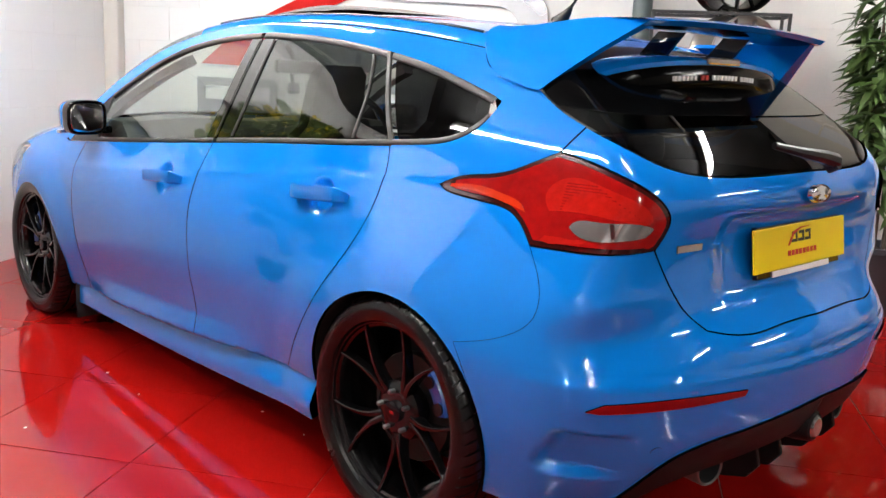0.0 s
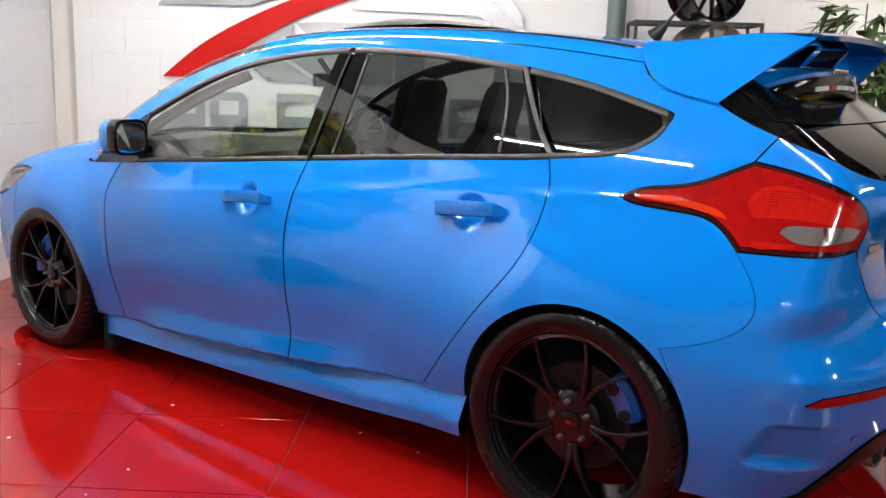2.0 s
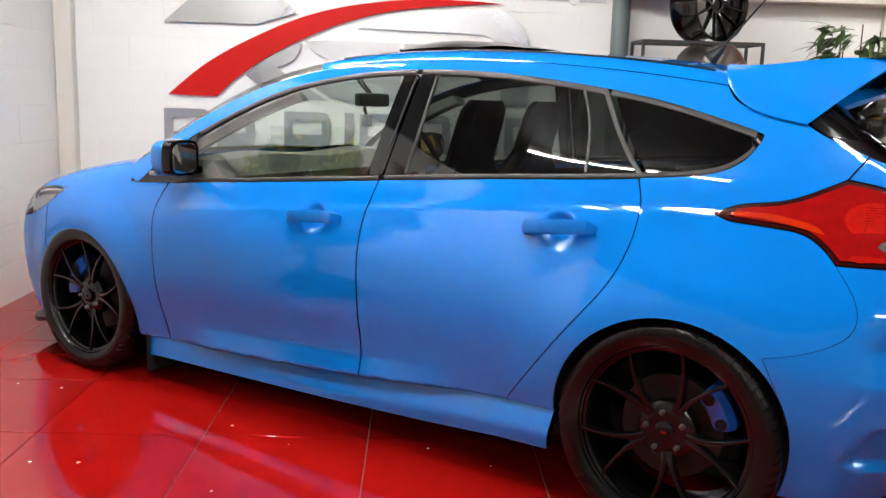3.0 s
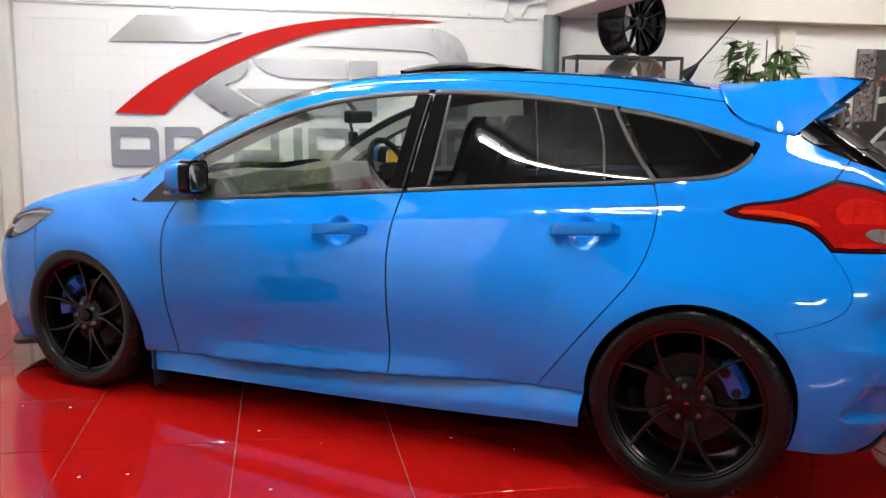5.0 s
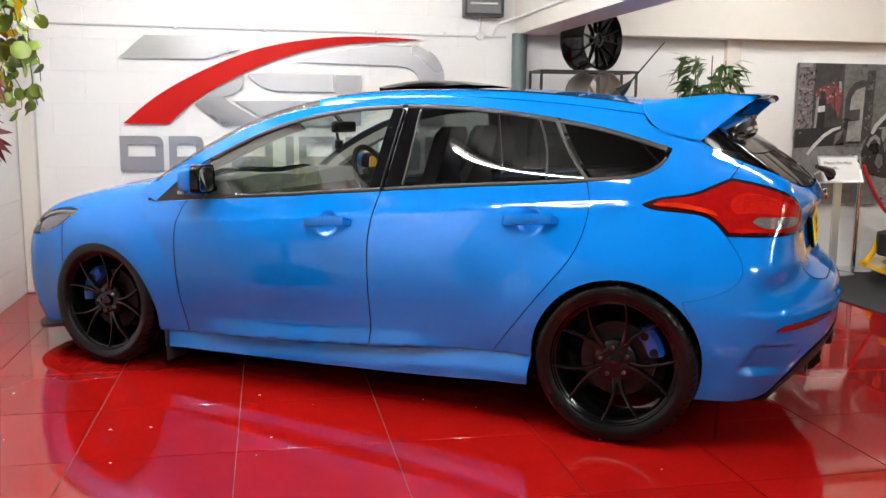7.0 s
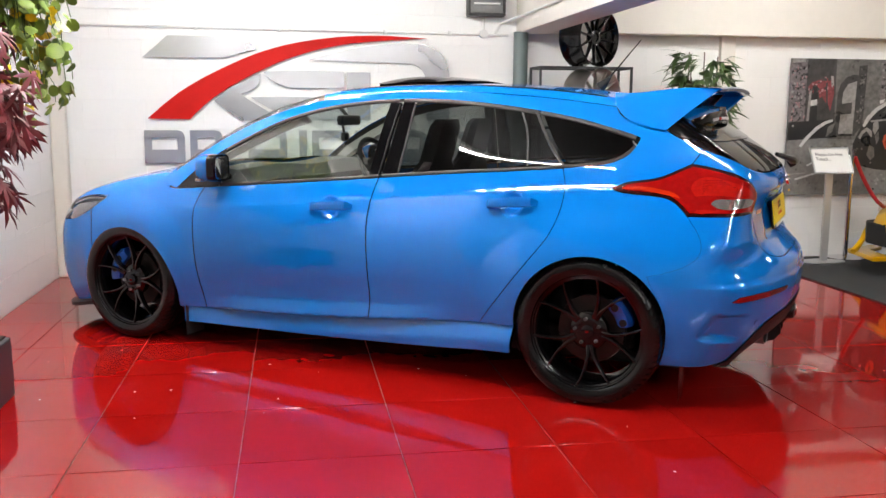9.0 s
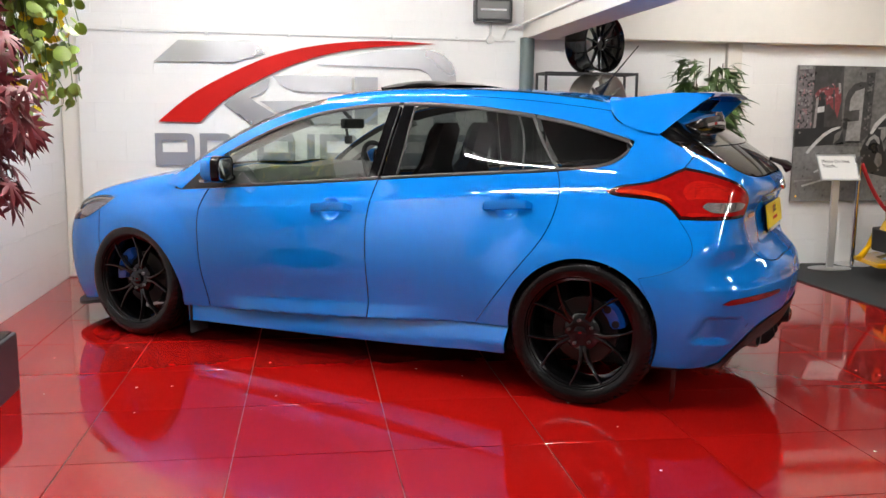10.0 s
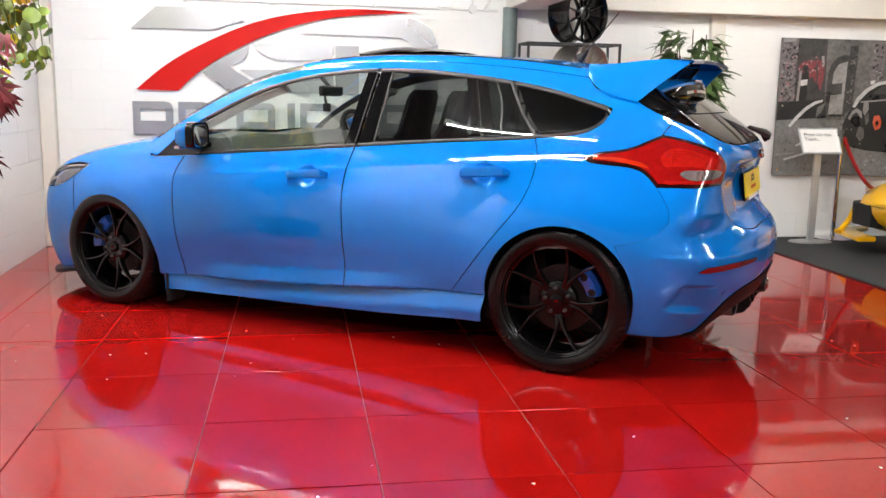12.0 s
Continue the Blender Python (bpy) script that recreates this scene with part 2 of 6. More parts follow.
def skin(s, z):
    """Places on the body at s along the sheet and height z: x, y (outward), z."""
    ox, oy, dx, dy = track(s)
    z = np.asarray(z, float) + 0 * ox
    t = root(lambda t: body(ox + t * dx, oy + t * dy, z), np.full(ox.shape, 0.02), np.full(ox.shape, 1.3))
    return np.stack([ox + t * dx, oy + t * dy, z], -1)


def crown(x, y):
    """Places on the body's top."""
    x, y = np.asarray(x, float), np.asarray(y, float)
    t = root(lambda t: body(x, y, t), np.full(x.shape, 0.5), np.full(x.shape, 1.7))
    return np.stack([x, y, t], -1)

# ---- mesh helpers ----
def thing(name, m=None):
    ob = new(name)
    ob.empty_display_size = 0.1
    if m is not None:
        ob.matrix_world = m
    return ob


def mesh_of(name, verts, faces, mat, smooth=True):
    me = bpy.data.meshes.new(name)
    me.from_pydata([tuple(map(float, v)) for v in verts], [], faces)
    if mat:
        me.materials.append(mat)
    me.polygons.foreach_set("use_smooth", [smooth] * len(me.polygons))
    return me


def piece(name, me, parent=None, label="", m=None):
    """A mesh object under a thing; its own frame is m in the parent's."""
    ob = new(name, me)
    if parent is not None:
        ob.parent = parent
    if m is not None:
        ob.matrix_local = m
    if label:
        ob["label"] = label
    return ob


def part(name, bm, mat, parent=None, label="", smooth=False, m=None):
    me = bpy.data.meshes.new(name)
    bm.to_mesh(me)
    bm.free()
    me.materials.append(mat)
    if smooth:
        me.polygons.foreach_set("use_smooth", [True] * len(me.polygons))
        me.set_sharp_from_angle(angle=radians(35))
    return piece(name, me, parent, label, m)


def box(lo, hi, bevel=0.0, seg=2, bm=None, m=None):
    """A box from corner to corner, its edges bevelled."""
    one = bmesh.new()
    bmesh.ops.create_cube(one, size=1)
    lo, hi = Vector(lo), Vector(hi)
    for v in one.verts:
        v.co = Vector([(lo[i] + hi[i]) / 2 + v.co[i] * (hi[i] - lo[i]) for i in range(3)])
    if bevel:
        bmesh.ops.bevel(one, geom=one.edges[:], offset=bevel, segments=seg, affect="EDGES", profile=0.6)
    if m is not None:
        bmesh.ops.transform(one, matrix=m, verts=one.verts)
    return joined(bm, one)


def joined(bm, one):
    if bm is None:
        return one
    me = bpy.data.meshes.new("join")
    one.to_mesh(me)
    one.free()
    bm.from_mesh(me)
    bpy.data.meshes.remove(me)
    return bm


def rod(a, b, r, n=12, r2=None, bm=None, caps=True):
    a, b = Vector(a), Vector(b)
    one = bmesh.new()
    bmesh.ops.create_cone(one, cap_ends=caps, segments=n, radius1=r, radius2=r if r2 is None else r2, depth=(b - a).length)
    q = (b - a).to_track_quat("Z", "Y").to_matrix().to_4x4()
    bmesh.ops.transform(one, matrix=Matrix.Translation((a + b) / 2) @ q, verts=one.verts)
    return joined(bm, one)


def tube(points, r, n=8, bm=None):
    """A bent tube through points; r may be one number or one for each point."""
    pts = [Vector(p) for p in points]
    one = bmesh.new()
    rings = []
    for i, p in enumerate(pts):
        d = (pts[min(i + 1, len(pts) - 1)] - pts[max(i - 1, 0)]).normalized()
        side = d.cross(Vector((0.31, 0.17, 0.93))).normalized()
        up = side.cross(d)
        rr = r[i] if isinstance(r, (list, tuple)) else r
        rings.append([one.verts.new(p + rr * (math.cos(a) * side + math.sin(a) * up)) for a in [2 * math.pi * k / n for k in range(n)]])
    for q0, q1 in zip(rings, rings[1:]):
        for k in range(n):
            one.faces.new((q0[k], q0[(k + 1) % n], q1[(k + 1) % n], q1[k]))
    one.faces.new(rings[0][::-1])
    one.faces.new(rings[-1])
    bmesh.ops.recalc_face_normals(one, faces=one.faces)
    return joined(bm, one)


def lathe(profile, n=48, bm=None):
    """Turns (r, h) pairs about the y axis; h runs along y."""
    one = bmesh.new()
    rings = []
    for r, h in profile:
        rings.append([one.verts.new((r * math.cos(a), h, r * math.sin(a))) for a in [2 * math.pi * k / n for k in range(n)]])
    for q0, q1 in zip(rings, rings[1:]):
        for k in range(n):
            one.faces.new((q0[k], q0[(k + 1) % n], q1[(k + 1) % n], q1[k]))
    bmesh.ops.remove_doubles(one, verts=one.verts, dist=1e-5)
    bmesh.ops.recalc_face_normals(one, faces=one.faces)
    return joined(bm, one)


def plate(poly, lo, hi, axis="y", bevel=0.0, bm=None):
    """A flat plate of a 2D outline, from lo to hi along the axis."""
    one = bmesh.new()
    put3 = {"y": lambda p, h: (p[0], h, p[1]), "z": lambda p, h: (p[0], p[1], h), "x": lambda p, h: (h, p[0], p[1])}[axis]
    a = [one.verts.new(put3(p, lo)) for p in poly]
    b = [one.verts.new(put3(p, hi)) for p in poly]
    n = len(poly)
    one.faces.new(a)
    top = one.faces.new(b[::-1])
    for i in range(n):
        one.faces.new((a[i], b[i], b[(i + 1) % n], a[(i + 1) % n]))
    bmesh.ops.recalc_face_normals(one, faces=one.faces)
    if bevel:
        bmesh.ops.bevel(one, geom=one.edges[:], offset=bevel, segments=2, affect="EDGES")
    big = [f for f in one.faces if len(f.verts) > 4]
    if big:
        bmesh.ops.triangulate(one, faces=big)
    return joined(bm, one)


def text_mesh(name, words, size, mat, parent, m, thick=0.0006):
    cu = bpy.data.curves.new(name, "FONT")
    cu.body, cu.size, cu.extrude, cu.align_x, cu.align_y = words, size, thick, "LEFT", "TOP"
    cu.resolution_u = 3
    ob = bpy.data.objects.new(name, cu)
    scene.collection.objects.link(ob)
    me = bpy.data.meshes.new_from_object(ob.evaluated_get(bpy.context.evaluated_depsgraph_get()))
    bpy.data.objects.remove(ob)
    me.materials.clear()
    me.materials.append(mat)
    return piece(name, me, parent, "", m)


def curve2(points, step=0.012):
    """A smooth 2D curve through points, sampled evenly."""
    p = np.array(points, float)
    if len(p) == 2:
        n = max(int(np.hypot(*(p[1] - p[0])) / step), 1)
        return [tuple(p[0] + (p[1] - p[0]) * i / n) for i in range(n + 1)]
    d = np.concatenate([[0], np.cumsum(np.hypot(*np.diff(p, axis=0).T))])
    fx, fy = Spline(*zip(d, p[:, 0])), Spline(*zip(d, p[:, 1]))
    q = np.linspace(0, d[-1], max(int(d[-1] / step), 2) + 1)
    return list(zip(fx(q), fy(q)))


def chain(*runs):
    """Joins curves end to end into one closed outline without doubled points."""
    out = []
    for r in runs:
        for p in r:
            if not out or math.hypot(p[0] - out[-1][0], p[1] - out[-1][1]) > 0.004:
                out.append((float(p[0]), float(p[1])))
    if math.hypot(out[0][0] - out[-1][0], out[0][1] - out[-1][1]) < 0.004:
        out.pop()
    return out


def shrink(poly, d):
    """The outline moved inward by d."""
    p = np.array(poly)
    area = np.sum(p[:, 0] * np.roll(p[:, 1], -1) - np.roll(p[:, 0], -1) * p[:, 1])
    e = np.roll(p, -1, 0) - p
    e /= np.hypot(e[:, 0], e[:, 1])[:, None]
    nrm = np.stack([-e[:, 1], e[:, 0]], -1) * (1 if area > 0 else -1)
    k = nrm + np.roll(nrm, 1, 0)
    k /= np.maximum(np.sum(k * nrm, 1), 0.5)[:, None]
    return [tuple(q) for q in p + d * k]


def inside(poly, q):
    p, r = np.array(poly), np.roll(np.array(poly), -1, 0)
    hit = np.zeros(len(q), bool)
    for (x0, y0), (x1, y1) in zip(p, r):
        if y0 != y1:
            hit ^= ((y0 > q[:, 1]) != (y1 > q[:, 1])) & (q[:, 0] < (x1 - x0) * (q[:, 1] - y0) / (y1 - y0) + x0)
    return hit


def clear_of(poly, q, d):
    """Which of the points q lie further than d from the outline."""
    p, r = np.array(poly), np.roll(np.array(poly), -1, 0)
    ok = np.ones(len(q), bool)
    for a, b in zip(p, r):
        e = b - a
        t = np.clip(((q - a) @ e) / max(e @ e, 1e-12), 0, 1)
        ok &= np.hypot(*(q - a - t[:, None] * e).T) > d
    return ok


def fill(poly, step):
    """A flat net of triangles in an outline: points, triangles; the outline's points come first."""
    from mathutils.geometry import delaunay_2d_cdt
    p = np.array(poly)
    xs, ys = np.arange(p[:, 0].min(), p[:, 0].max(), step), np.arange(p[:, 1].min(), p[:, 1].max(), step)
    g = np.array([(x, y) for x in xs for y in ys]) if len(xs) and len(ys) else np.zeros((0, 2))
    if len(g):
        g = g[inside(poly, g)]
    if len(g):
        g = g[clear_of(poly, g, step * 0.55)]
    pts = [Vector(q) for q in poly] + [Vector(q) for q in g]
    n = len(poly)
    vs, _, fs, *_ = delaunay_2d_cdt(pts, [(i, (i + 1) % n) for i in range(n)], [], 1, 1e-6)
    return np.array([tuple(v) for v in vs]), [tuple(f) for f in fs]

# ---- the blue hatchback ----
car = tagged(thing("hatchback_car"), "bright blue five-door hatchback with black wheels on red tiles", "car")


def outward(p):
    e = 1e-3
    g = np.stack([body(p[:, 0] + e * (i == 0), p[:, 1] + e * (i == 1), p[:, 2] + e * (i == 2)) for i in range(3)], -1)
    g -= np.stack([body(p[:, 0] - e * (i == 0), p[:, 1] - e * (i == 1), p[:, 2] - e * (i == 2)) for i in range(3)], -1)
    return g / np.linalg.norm(g, axis=1)[:, None]


def sheet(name, q, tri, place, mat, parent, rim=(), lift=0.0, depth=0.012, both=True, label="", mid=False, way=1):
    """Lays a flat net on the body, turns its rim inward and mirrors it to the other side; mid: one piece across the middle plane."""
    p = place(q[:, 0], q[:, 1])
    if mid:
        p[np.abs(p[:, 1]) < 0.004, 1] = 0
    nrm = outward(np.stack([p[:, 0], np.maximum(p[:, 1], 1e-3), p[:, 2]], -1))
    centre = p[:, 1] == 0
    p = p + nrm * (lift[:, None] if isinstance(lift, np.ndarray) else lift)
    if mid:
        p[centre, 1] = 0
        nrm[centre, 1] = 0
    n = len(p)
    faces = []
    for a, b, c in tri:
        up = np.dot(np.cross(p[b] - p[a], p[c] - p[a]), nrm[a] + nrm[b] + nrm[c])
        if abs(up) > 1e-14:
            faces.append((a, b, c) if up > 0 else (a, c, b))
    if isinstance(lift, np.ndarray):
        f = np.array(faces)
        fn = np.cross(p[f[:, 1]] - p[f[:, 0]], p[f[:, 2]] - p[f[:, 0]])
        bent = np.zeros_like(p)
        for k in range(3):
            np.add.at(bent, f[:, k], fn)
        if mid:
            bent[p[:, 1] == 0, 1] = 0
        bent /= np.maximum(np.linalg.norm(bent, axis=1), 1e-12)[:, None]
        far = np.zeros(n, bool)
        far[:len(rim)] = True
        nrm = np.where(far[:, None] & (np.abs(lift)[:, None] < 1e-4), nrm, bent)
    verts, vn = list(p), list(nrm)
    if depth and len(rim):
        edges = [e for e in rim if not (mid and p[e[0]][1] == 0 and p[e[1]][1] == 0)]
        for a, b in edges:
            k = len(verts)
            flat = np.cross(p[b] - p[a], nrm[a])
            flat = flat / max(np.linalg.norm(flat), 1e-9)
            verts += [p[a], p[b], p[b] - nrm[b] * depth, p[a] - nrm[a] * depth]
            vn += [flat] * 4
            faces.append((k, k + 1, k + 2, k + 3))
    verts, vn = np.array(verts), np.array(vn)
    made = []
    flip = lambda a: a * np.array([1, -1, 1])
    if mid:
        m = len(verts)
        sets = [(np.concatenate([flip(verts), verts]), np.concatenate([flip(vn), vn]), [f[::-1] for f in faces] + [tuple(i + m for i in f) for f in faces])]
    else:
        sets = [(flip(verts), flip(vn), [f[::-1] for f in faces])]
        if both:
            sets.append((verts, vn, faces))
    for v, nn, f in sets:
        me = mesh_of(name, v, f, mat)
        me.normals_split_custom_set_from_vertices([tuple(map(float, u)) for u in nn])
        made.append(piece(name, me, parent, label))
    return made


def panel(name, poly, mat, parent=None, step=0.016, gap=0.0028, **kw):
    """A body panel of an outline in (s, z)."""
    poly = shrink(poly, gap)
    q, tri = fill(poly, step)
    n = len(poly)
    if callable(kw.get("lift")):
        kw["lift"] = kw["lift"](q[:, 0], q[:, 1])
    return sheet(name, q, tri, skin, mat, parent or car, [(i, (i + 1) % n) for i in range(n)], **kw)


def door_cup(s, z):
    """The scoop behind each door handle."""
    d = np.zeros_like(s)
    for cs, cz in ((0.012, 0.807), (0.957, 0.864)):
        d -= 0.018 * (1 - ramp(np.hypot((s - cs) / 0.056, (z - cz) / 0.056), 0.62, 1.0))
    return d


def bumper_form(s, z):
    """The scooped corner, the crease above it and the ledge line."""
    top = 0.445 - 0.02 * (s - 1.76) / 0.3
    low = 0.33 - 0.12 * (s - 1.72)
    front = 1.71 + (z - 0.35) * 0.35
    m = ramp(top - z, 0.0, 0.014) * ramp(z - low, -0.004, 0.016) * ramp(s - front, 0.0, 0.02) * (1 - ramp(s, 1.80, 1.89))
    return -0.024 * m + 0.005 * (1 - ramp(z, 0.562, 0.572)) * ramp(z, 0.46, 0.56) * ramp(s, 1.6, 1.8)


def band(name, line, width, mat, parent=None, lift=0.003, thick=0.008, side=1, both=True, label=""):
    """A strip of trim laid along a line in (s, z), as wide as given to one side of it."""
    p = np.array(line)
    e = np.gradient(p, axis=0)
    e /= np.hypot(e[:, 0], e[:, 1])[:, None]
    nrm2 = np.stack([-e[:, 1], e[:, 0]], -1) * side
    w = np.asarray(width) * np.ones(len(p))
    rows = []
    for k, h in ((0, lift - thick), (0.0, lift - 0.0015), (0.12, lift), (0.88, lift), (1.0, lift - 0.0015), (1, lift - thick)):
        q = p + nrm2 * (w * k)[:, None]
        s3 = skin(q[:, 0], q[:, 1])
        rows.append(s3 + outward(s3) * h)
    n = len(p)
    verts = np.concatenate(rows)
    faces = []
    for r in range(len(rows) - 1):
        for i in range(n - 1):
            a = r * n + i
            faces.append((a, a + 1, a + n + 1, a + n))
    made = []
    for sgn in ((-1, 1) if both else (-1,)):
        me = mesh_of(name, verts * np.array([1, sgn, 1]), faces if side * sgn < 0 else [f[::-1] for f in faces], mat)
        me.set_sharp_from_angle(angle=radians(40))
        made.append(piece(name, me, parent or car, label))
    return made


def gate_form(s, z):
    """The shallow tray round the number plate and the ledge over it."""
    m = ramp(s, 2.03, 2.09) * ramp(z, 0.715, 0.735) * (1 - ramp(z, 0.915, 0.935))
    return -0.014 * m


# lines of the side and tail in (s, z)
BELT = curve2([(-1.0, 0.856), (-0.26, 0.914), (0.25, 0.957), (0.74, 0.997), (1.153, 1.028), (1.30, 1.042)])
BELT_TAIL = curve2([(1.30, 1.042), (1.372, 1.056), (1.425, 1.08), (1.468, 1.12), (1.492, 1.157)])
TOP_LINE = curve2([(-1.0, 0.856), (-0.836, 1.002), (-0.633, 1.118), (-0.352, 1.239), (-0.071, 1.305), (0.205, 1.332), (0.472, 1.333), (0.729, 1.315),
                   (0.974, 1.285), (1.208, 1.243), (1.387, 1.196), (1.492, 1.166)])
RAIL_LINE = curve2([(-1.12, 0.885), (-0.9, 1.035), (-0.68, 1.16), (-0.38, 1.278), (-0.08, 1.341), (0.205, 1.366), (0.5, 1.37), (0.8, 1.356), (1.1, 1.33), (1.354, 1.298)])
FRONT_SEAM = curve2([(-0.80, 0.872), (-0.826, 0.825), (-0.845, 0.762), (-0.847, 0.67), (-0.84, 0.455), (-0.822, 0.24), (-0.82, 0.213)])
MID_SEAM = curve2([(0.25, 0.957), (0.23, 0.835), (0.228, 0.671), (0.232, 0.451), (0.225, 0.267)])
BACK_SEAM = curve2([(1.165, 1.029), (1.186, 0.969), (1.186, 0.867), (1.152, 0.753), (1.077, 0.645), (0.967, 0.509), (0.809, 0.311)])
GLASS_EDGE = curve2([(1.643, 1.198), (1.72, 1.153), (1.80, 1.11), (1.856, 1.076), (1.905, 1.048), (1.975, 1.027), (2.08, 1.017), (2.25, 1.016), (S_END, 1.018)])
LAMP_TOP = curve2([(1.393, 0.951), (1.445, 0.975), (1.52, 0.988), (1.60, 1.004), (1.67, 1.034), (1.723, 1.059)])
LAMP_BACK = curve2([(1.723, 1.059), (1.785, 1.044), (1.845, 1.012), (1.902, 0.957), (1.912, 0.93), (1.907, 0.902), (1.886, 0.86)])
LAMP_LOW = curve2([(1.886, 0.86), (1.80, 0.85), (1.68, 0.845)])
LAMP_FRONT = curve2([(1.68, 0.845), (1.662, 0.878), (1.632, 0.908), (1.57, 0.923), (1.47, 0.93), (1.415, 0.94), (1.393, 0.951)])
BUMPER_SEAM = curve2([(1.55, 0.598), (1.60, 0.614), (1.652, 0.64), (1.694, 0.682), (1.707, 0.735), (1.70, 0.79), (1.68, 0.845)])
HATCH_SIDE = curve2([(1.886, 0.86), (1.918, 0.789), (1.96, 0.713), (2.0, 0.664)])
HATCH_LOW = curve2([(2.0, 0.664), (2.04, 0.652), (2.2, 0.65), (S_END, 0.652)])
DIFF_LINE = curve2([(S_END, 0.432), (2.314, 0.427), (2.10, 0.412), (2.0, 0.393), (1.945, 0.36), (1.90, 0.29), (1.86, 0.215)])


def arch(cx, cz, r, a0, a1, n=40):
    """A wheel arch in (s, z), from angle to angle."""
    out = []
    for i in range(n + 1):
        a = radians(a0 + (a1 - a0) * i / n)
        out.append((unroll(cx + r * math.cos(a), 0.87), cz + r * math.sin(a)))
    return out


def upto(line, s):
    return [p for p in line if p[0] <= s]


def since(line, s):
    return [p for p in line if p[0] >= s]


sill_at = lambda a, b: curve2([(s, float(SILL_LINE(s))) for s in np.linspace(a, b, 9)])
REAR_ARCH = arch(1.335, 0.315, 0.35, 179, -18)
FRONT_ARCH = arch(-1.33, 0.282, 0.345, 193, -12)

panel("front_door_panel", chain(FRONT_SEAM, sill_at(-0.82, 0.225), MID_SEAM[::-1], [p for p in BELT[::-1] if -0.80 < p[0] < 0.25]), PAINT, step=0.009, lift=door_cup)
panel("rear_door_panel", chain(MID_SEAM, sill_at(0.225, 0.809), BACK_SEAM[::-1], [p for p in BELT[::-1] if 0.25 < p[0] < 1.165]), PAINT, step=0.009, lift=door_cup)
panel("side_frame", chain(TOP_LINE, BELT_TAIL[::-1], [p for p in BELT[::-1] if p[0] > 1.165], BACK_SEAM, sill_at(0.809, 0.985), REAR_ARCH[:-1][:31],
                          BUMPER_SEAM, LAMP_FRONT, LAMP_TOP, [(1.75, 1.09), (1.779, 1.121)], [p for p in GLASS_EDGE[::-1] if p[0] < 1.779],
                          curve2([(1.643, 1.198), (1.46, 1.232), (1.38, 1.262), (1.354, 1.298)]), RAIL_LINE[::-1]), PAINT, gap=0.0006)
panel("front_wing", chain(curve2([(-1.0, 0.856), (-1.16, 0.865), (-1.32, 0.845), (-1.49, 0.797)]), curve2([(-1.49, 0.797), (-1.55, 0.758), (-1.62, 0.715)]),
                          curve2([(-1.62, 0.715), (-1.60, 0.60), (-1.60, 0.49)]), [p for p in FRONT_ARCH if -1.60 < p[0] and p[1] > 0.2], sill_at(-0.985, -0.82),
                          FRONT_SEAM[::-1], [p for p in BELT[::-1] if p[0] < -0.80]), PAINT)
panel("tailgate", chain([p for p in GLASS_EDGE if p[0] >= 1.779], [(S_END, z) for z in np.linspace(1.0, 0.67, 24)], HATCH_LOW[::-1], HATCH_SIDE[::-1], LAMP_BACK[::-1], [(1.75, 1.09), (1.779, 1.121)]),
      PAINT, mid=True, step=0.012, lift=gate_form)
panel("rear_bumper", chain(BUMPER_SEAM, LAMP_LOW[::-1], HATCH_SIDE, HATCH_LOW, [(S_END, z) for z in np.linspace(0.64, 0.445, 16)], DIFF_LINE, curve2([(1.86, 0.215), (1.76, 0.205), (1.665, 0.207)]), REAR_ARCH[31:][::-1]), PAINT, mid=True, step=0.009, gap=0.0006, lift=bumper_form)
panel("front_bumper", chain(curve2([(-1.62, 0.715), (-1.60, 0.60), (-1.60, 0.49)]), [p for p in FRONT_ARCH[::-1] if p[0] <= -1.60 and p[1] > 0.2],
                            curve2([(-1.68, 0.175), (-1.9, 0.135), (-2.2, 0.122), (-2.575, 0.12)]), [(-2.575, 0.4)], curve2([(-2.575, 0.69), (-2.2, 0.69), (-1.95, 0.65)]),
                            curve2([(-1.95, 0.65), (-1.85, 0.638), (-1.74, 0.655), (-1.62, 0.715)])), PAINT, mid=True)
HEAD = chain(curve2([(-1.49, 0.797), (-1.62, 0.795), (-1.75, 0.77), (-1.9, 0.715), (-1.95, 0.65)]), curve2([(-1.95, 0.65), (-1.85, 0.638), (-1.74, 0.655), (-1.62, 0.715), (-1.55, 0.758), (-1.49, 0.797)]))
for lamp in panel("headlight", HEAD, HEAD_GLASS, lift=0.001, label="clear headlight over a dark housing"):
    near = lamp.data.vertices[0].co.y < 0
    for name, shape, mat, lift in (("lamp_housing", shrink(HEAD, 0.004), HOUSING_GREY, -0.030),
                                   ("chrome_bezel", chain(curve2([(-1.60, 0.762), (-1.70, 0.752), (-1.80, 0.726), (-1.85, 0.70)]), curve2([(-1.85, 0.70), (-1.80, 0.668), (-1.72, 0.676), (-1.65, 0.718), (-1.60, 0.762)])), LENS_CLEAR, -0.022),
                                   ("daytime_strip", chain(curve2([(-1.56, 0.785), (-1.70, 0.778), (-1.84, 0.74)]), curve2([(-1.84, 0.732), (-1.70, 0.770), (-1.57, 0.778)])), WHITE_INK, -0.014)):
        q, tri = fill(shape, 0.014)
        made = sheet(name, q, tri, skin, mat, car, [(i, (i + 1) % len(shape)) for i in range(len(shape))], lift=lift, depth=0.006)
        made[0 if near else 1].parent = lamp
        bpy.data.objects.remove(made[1 if near else 0])

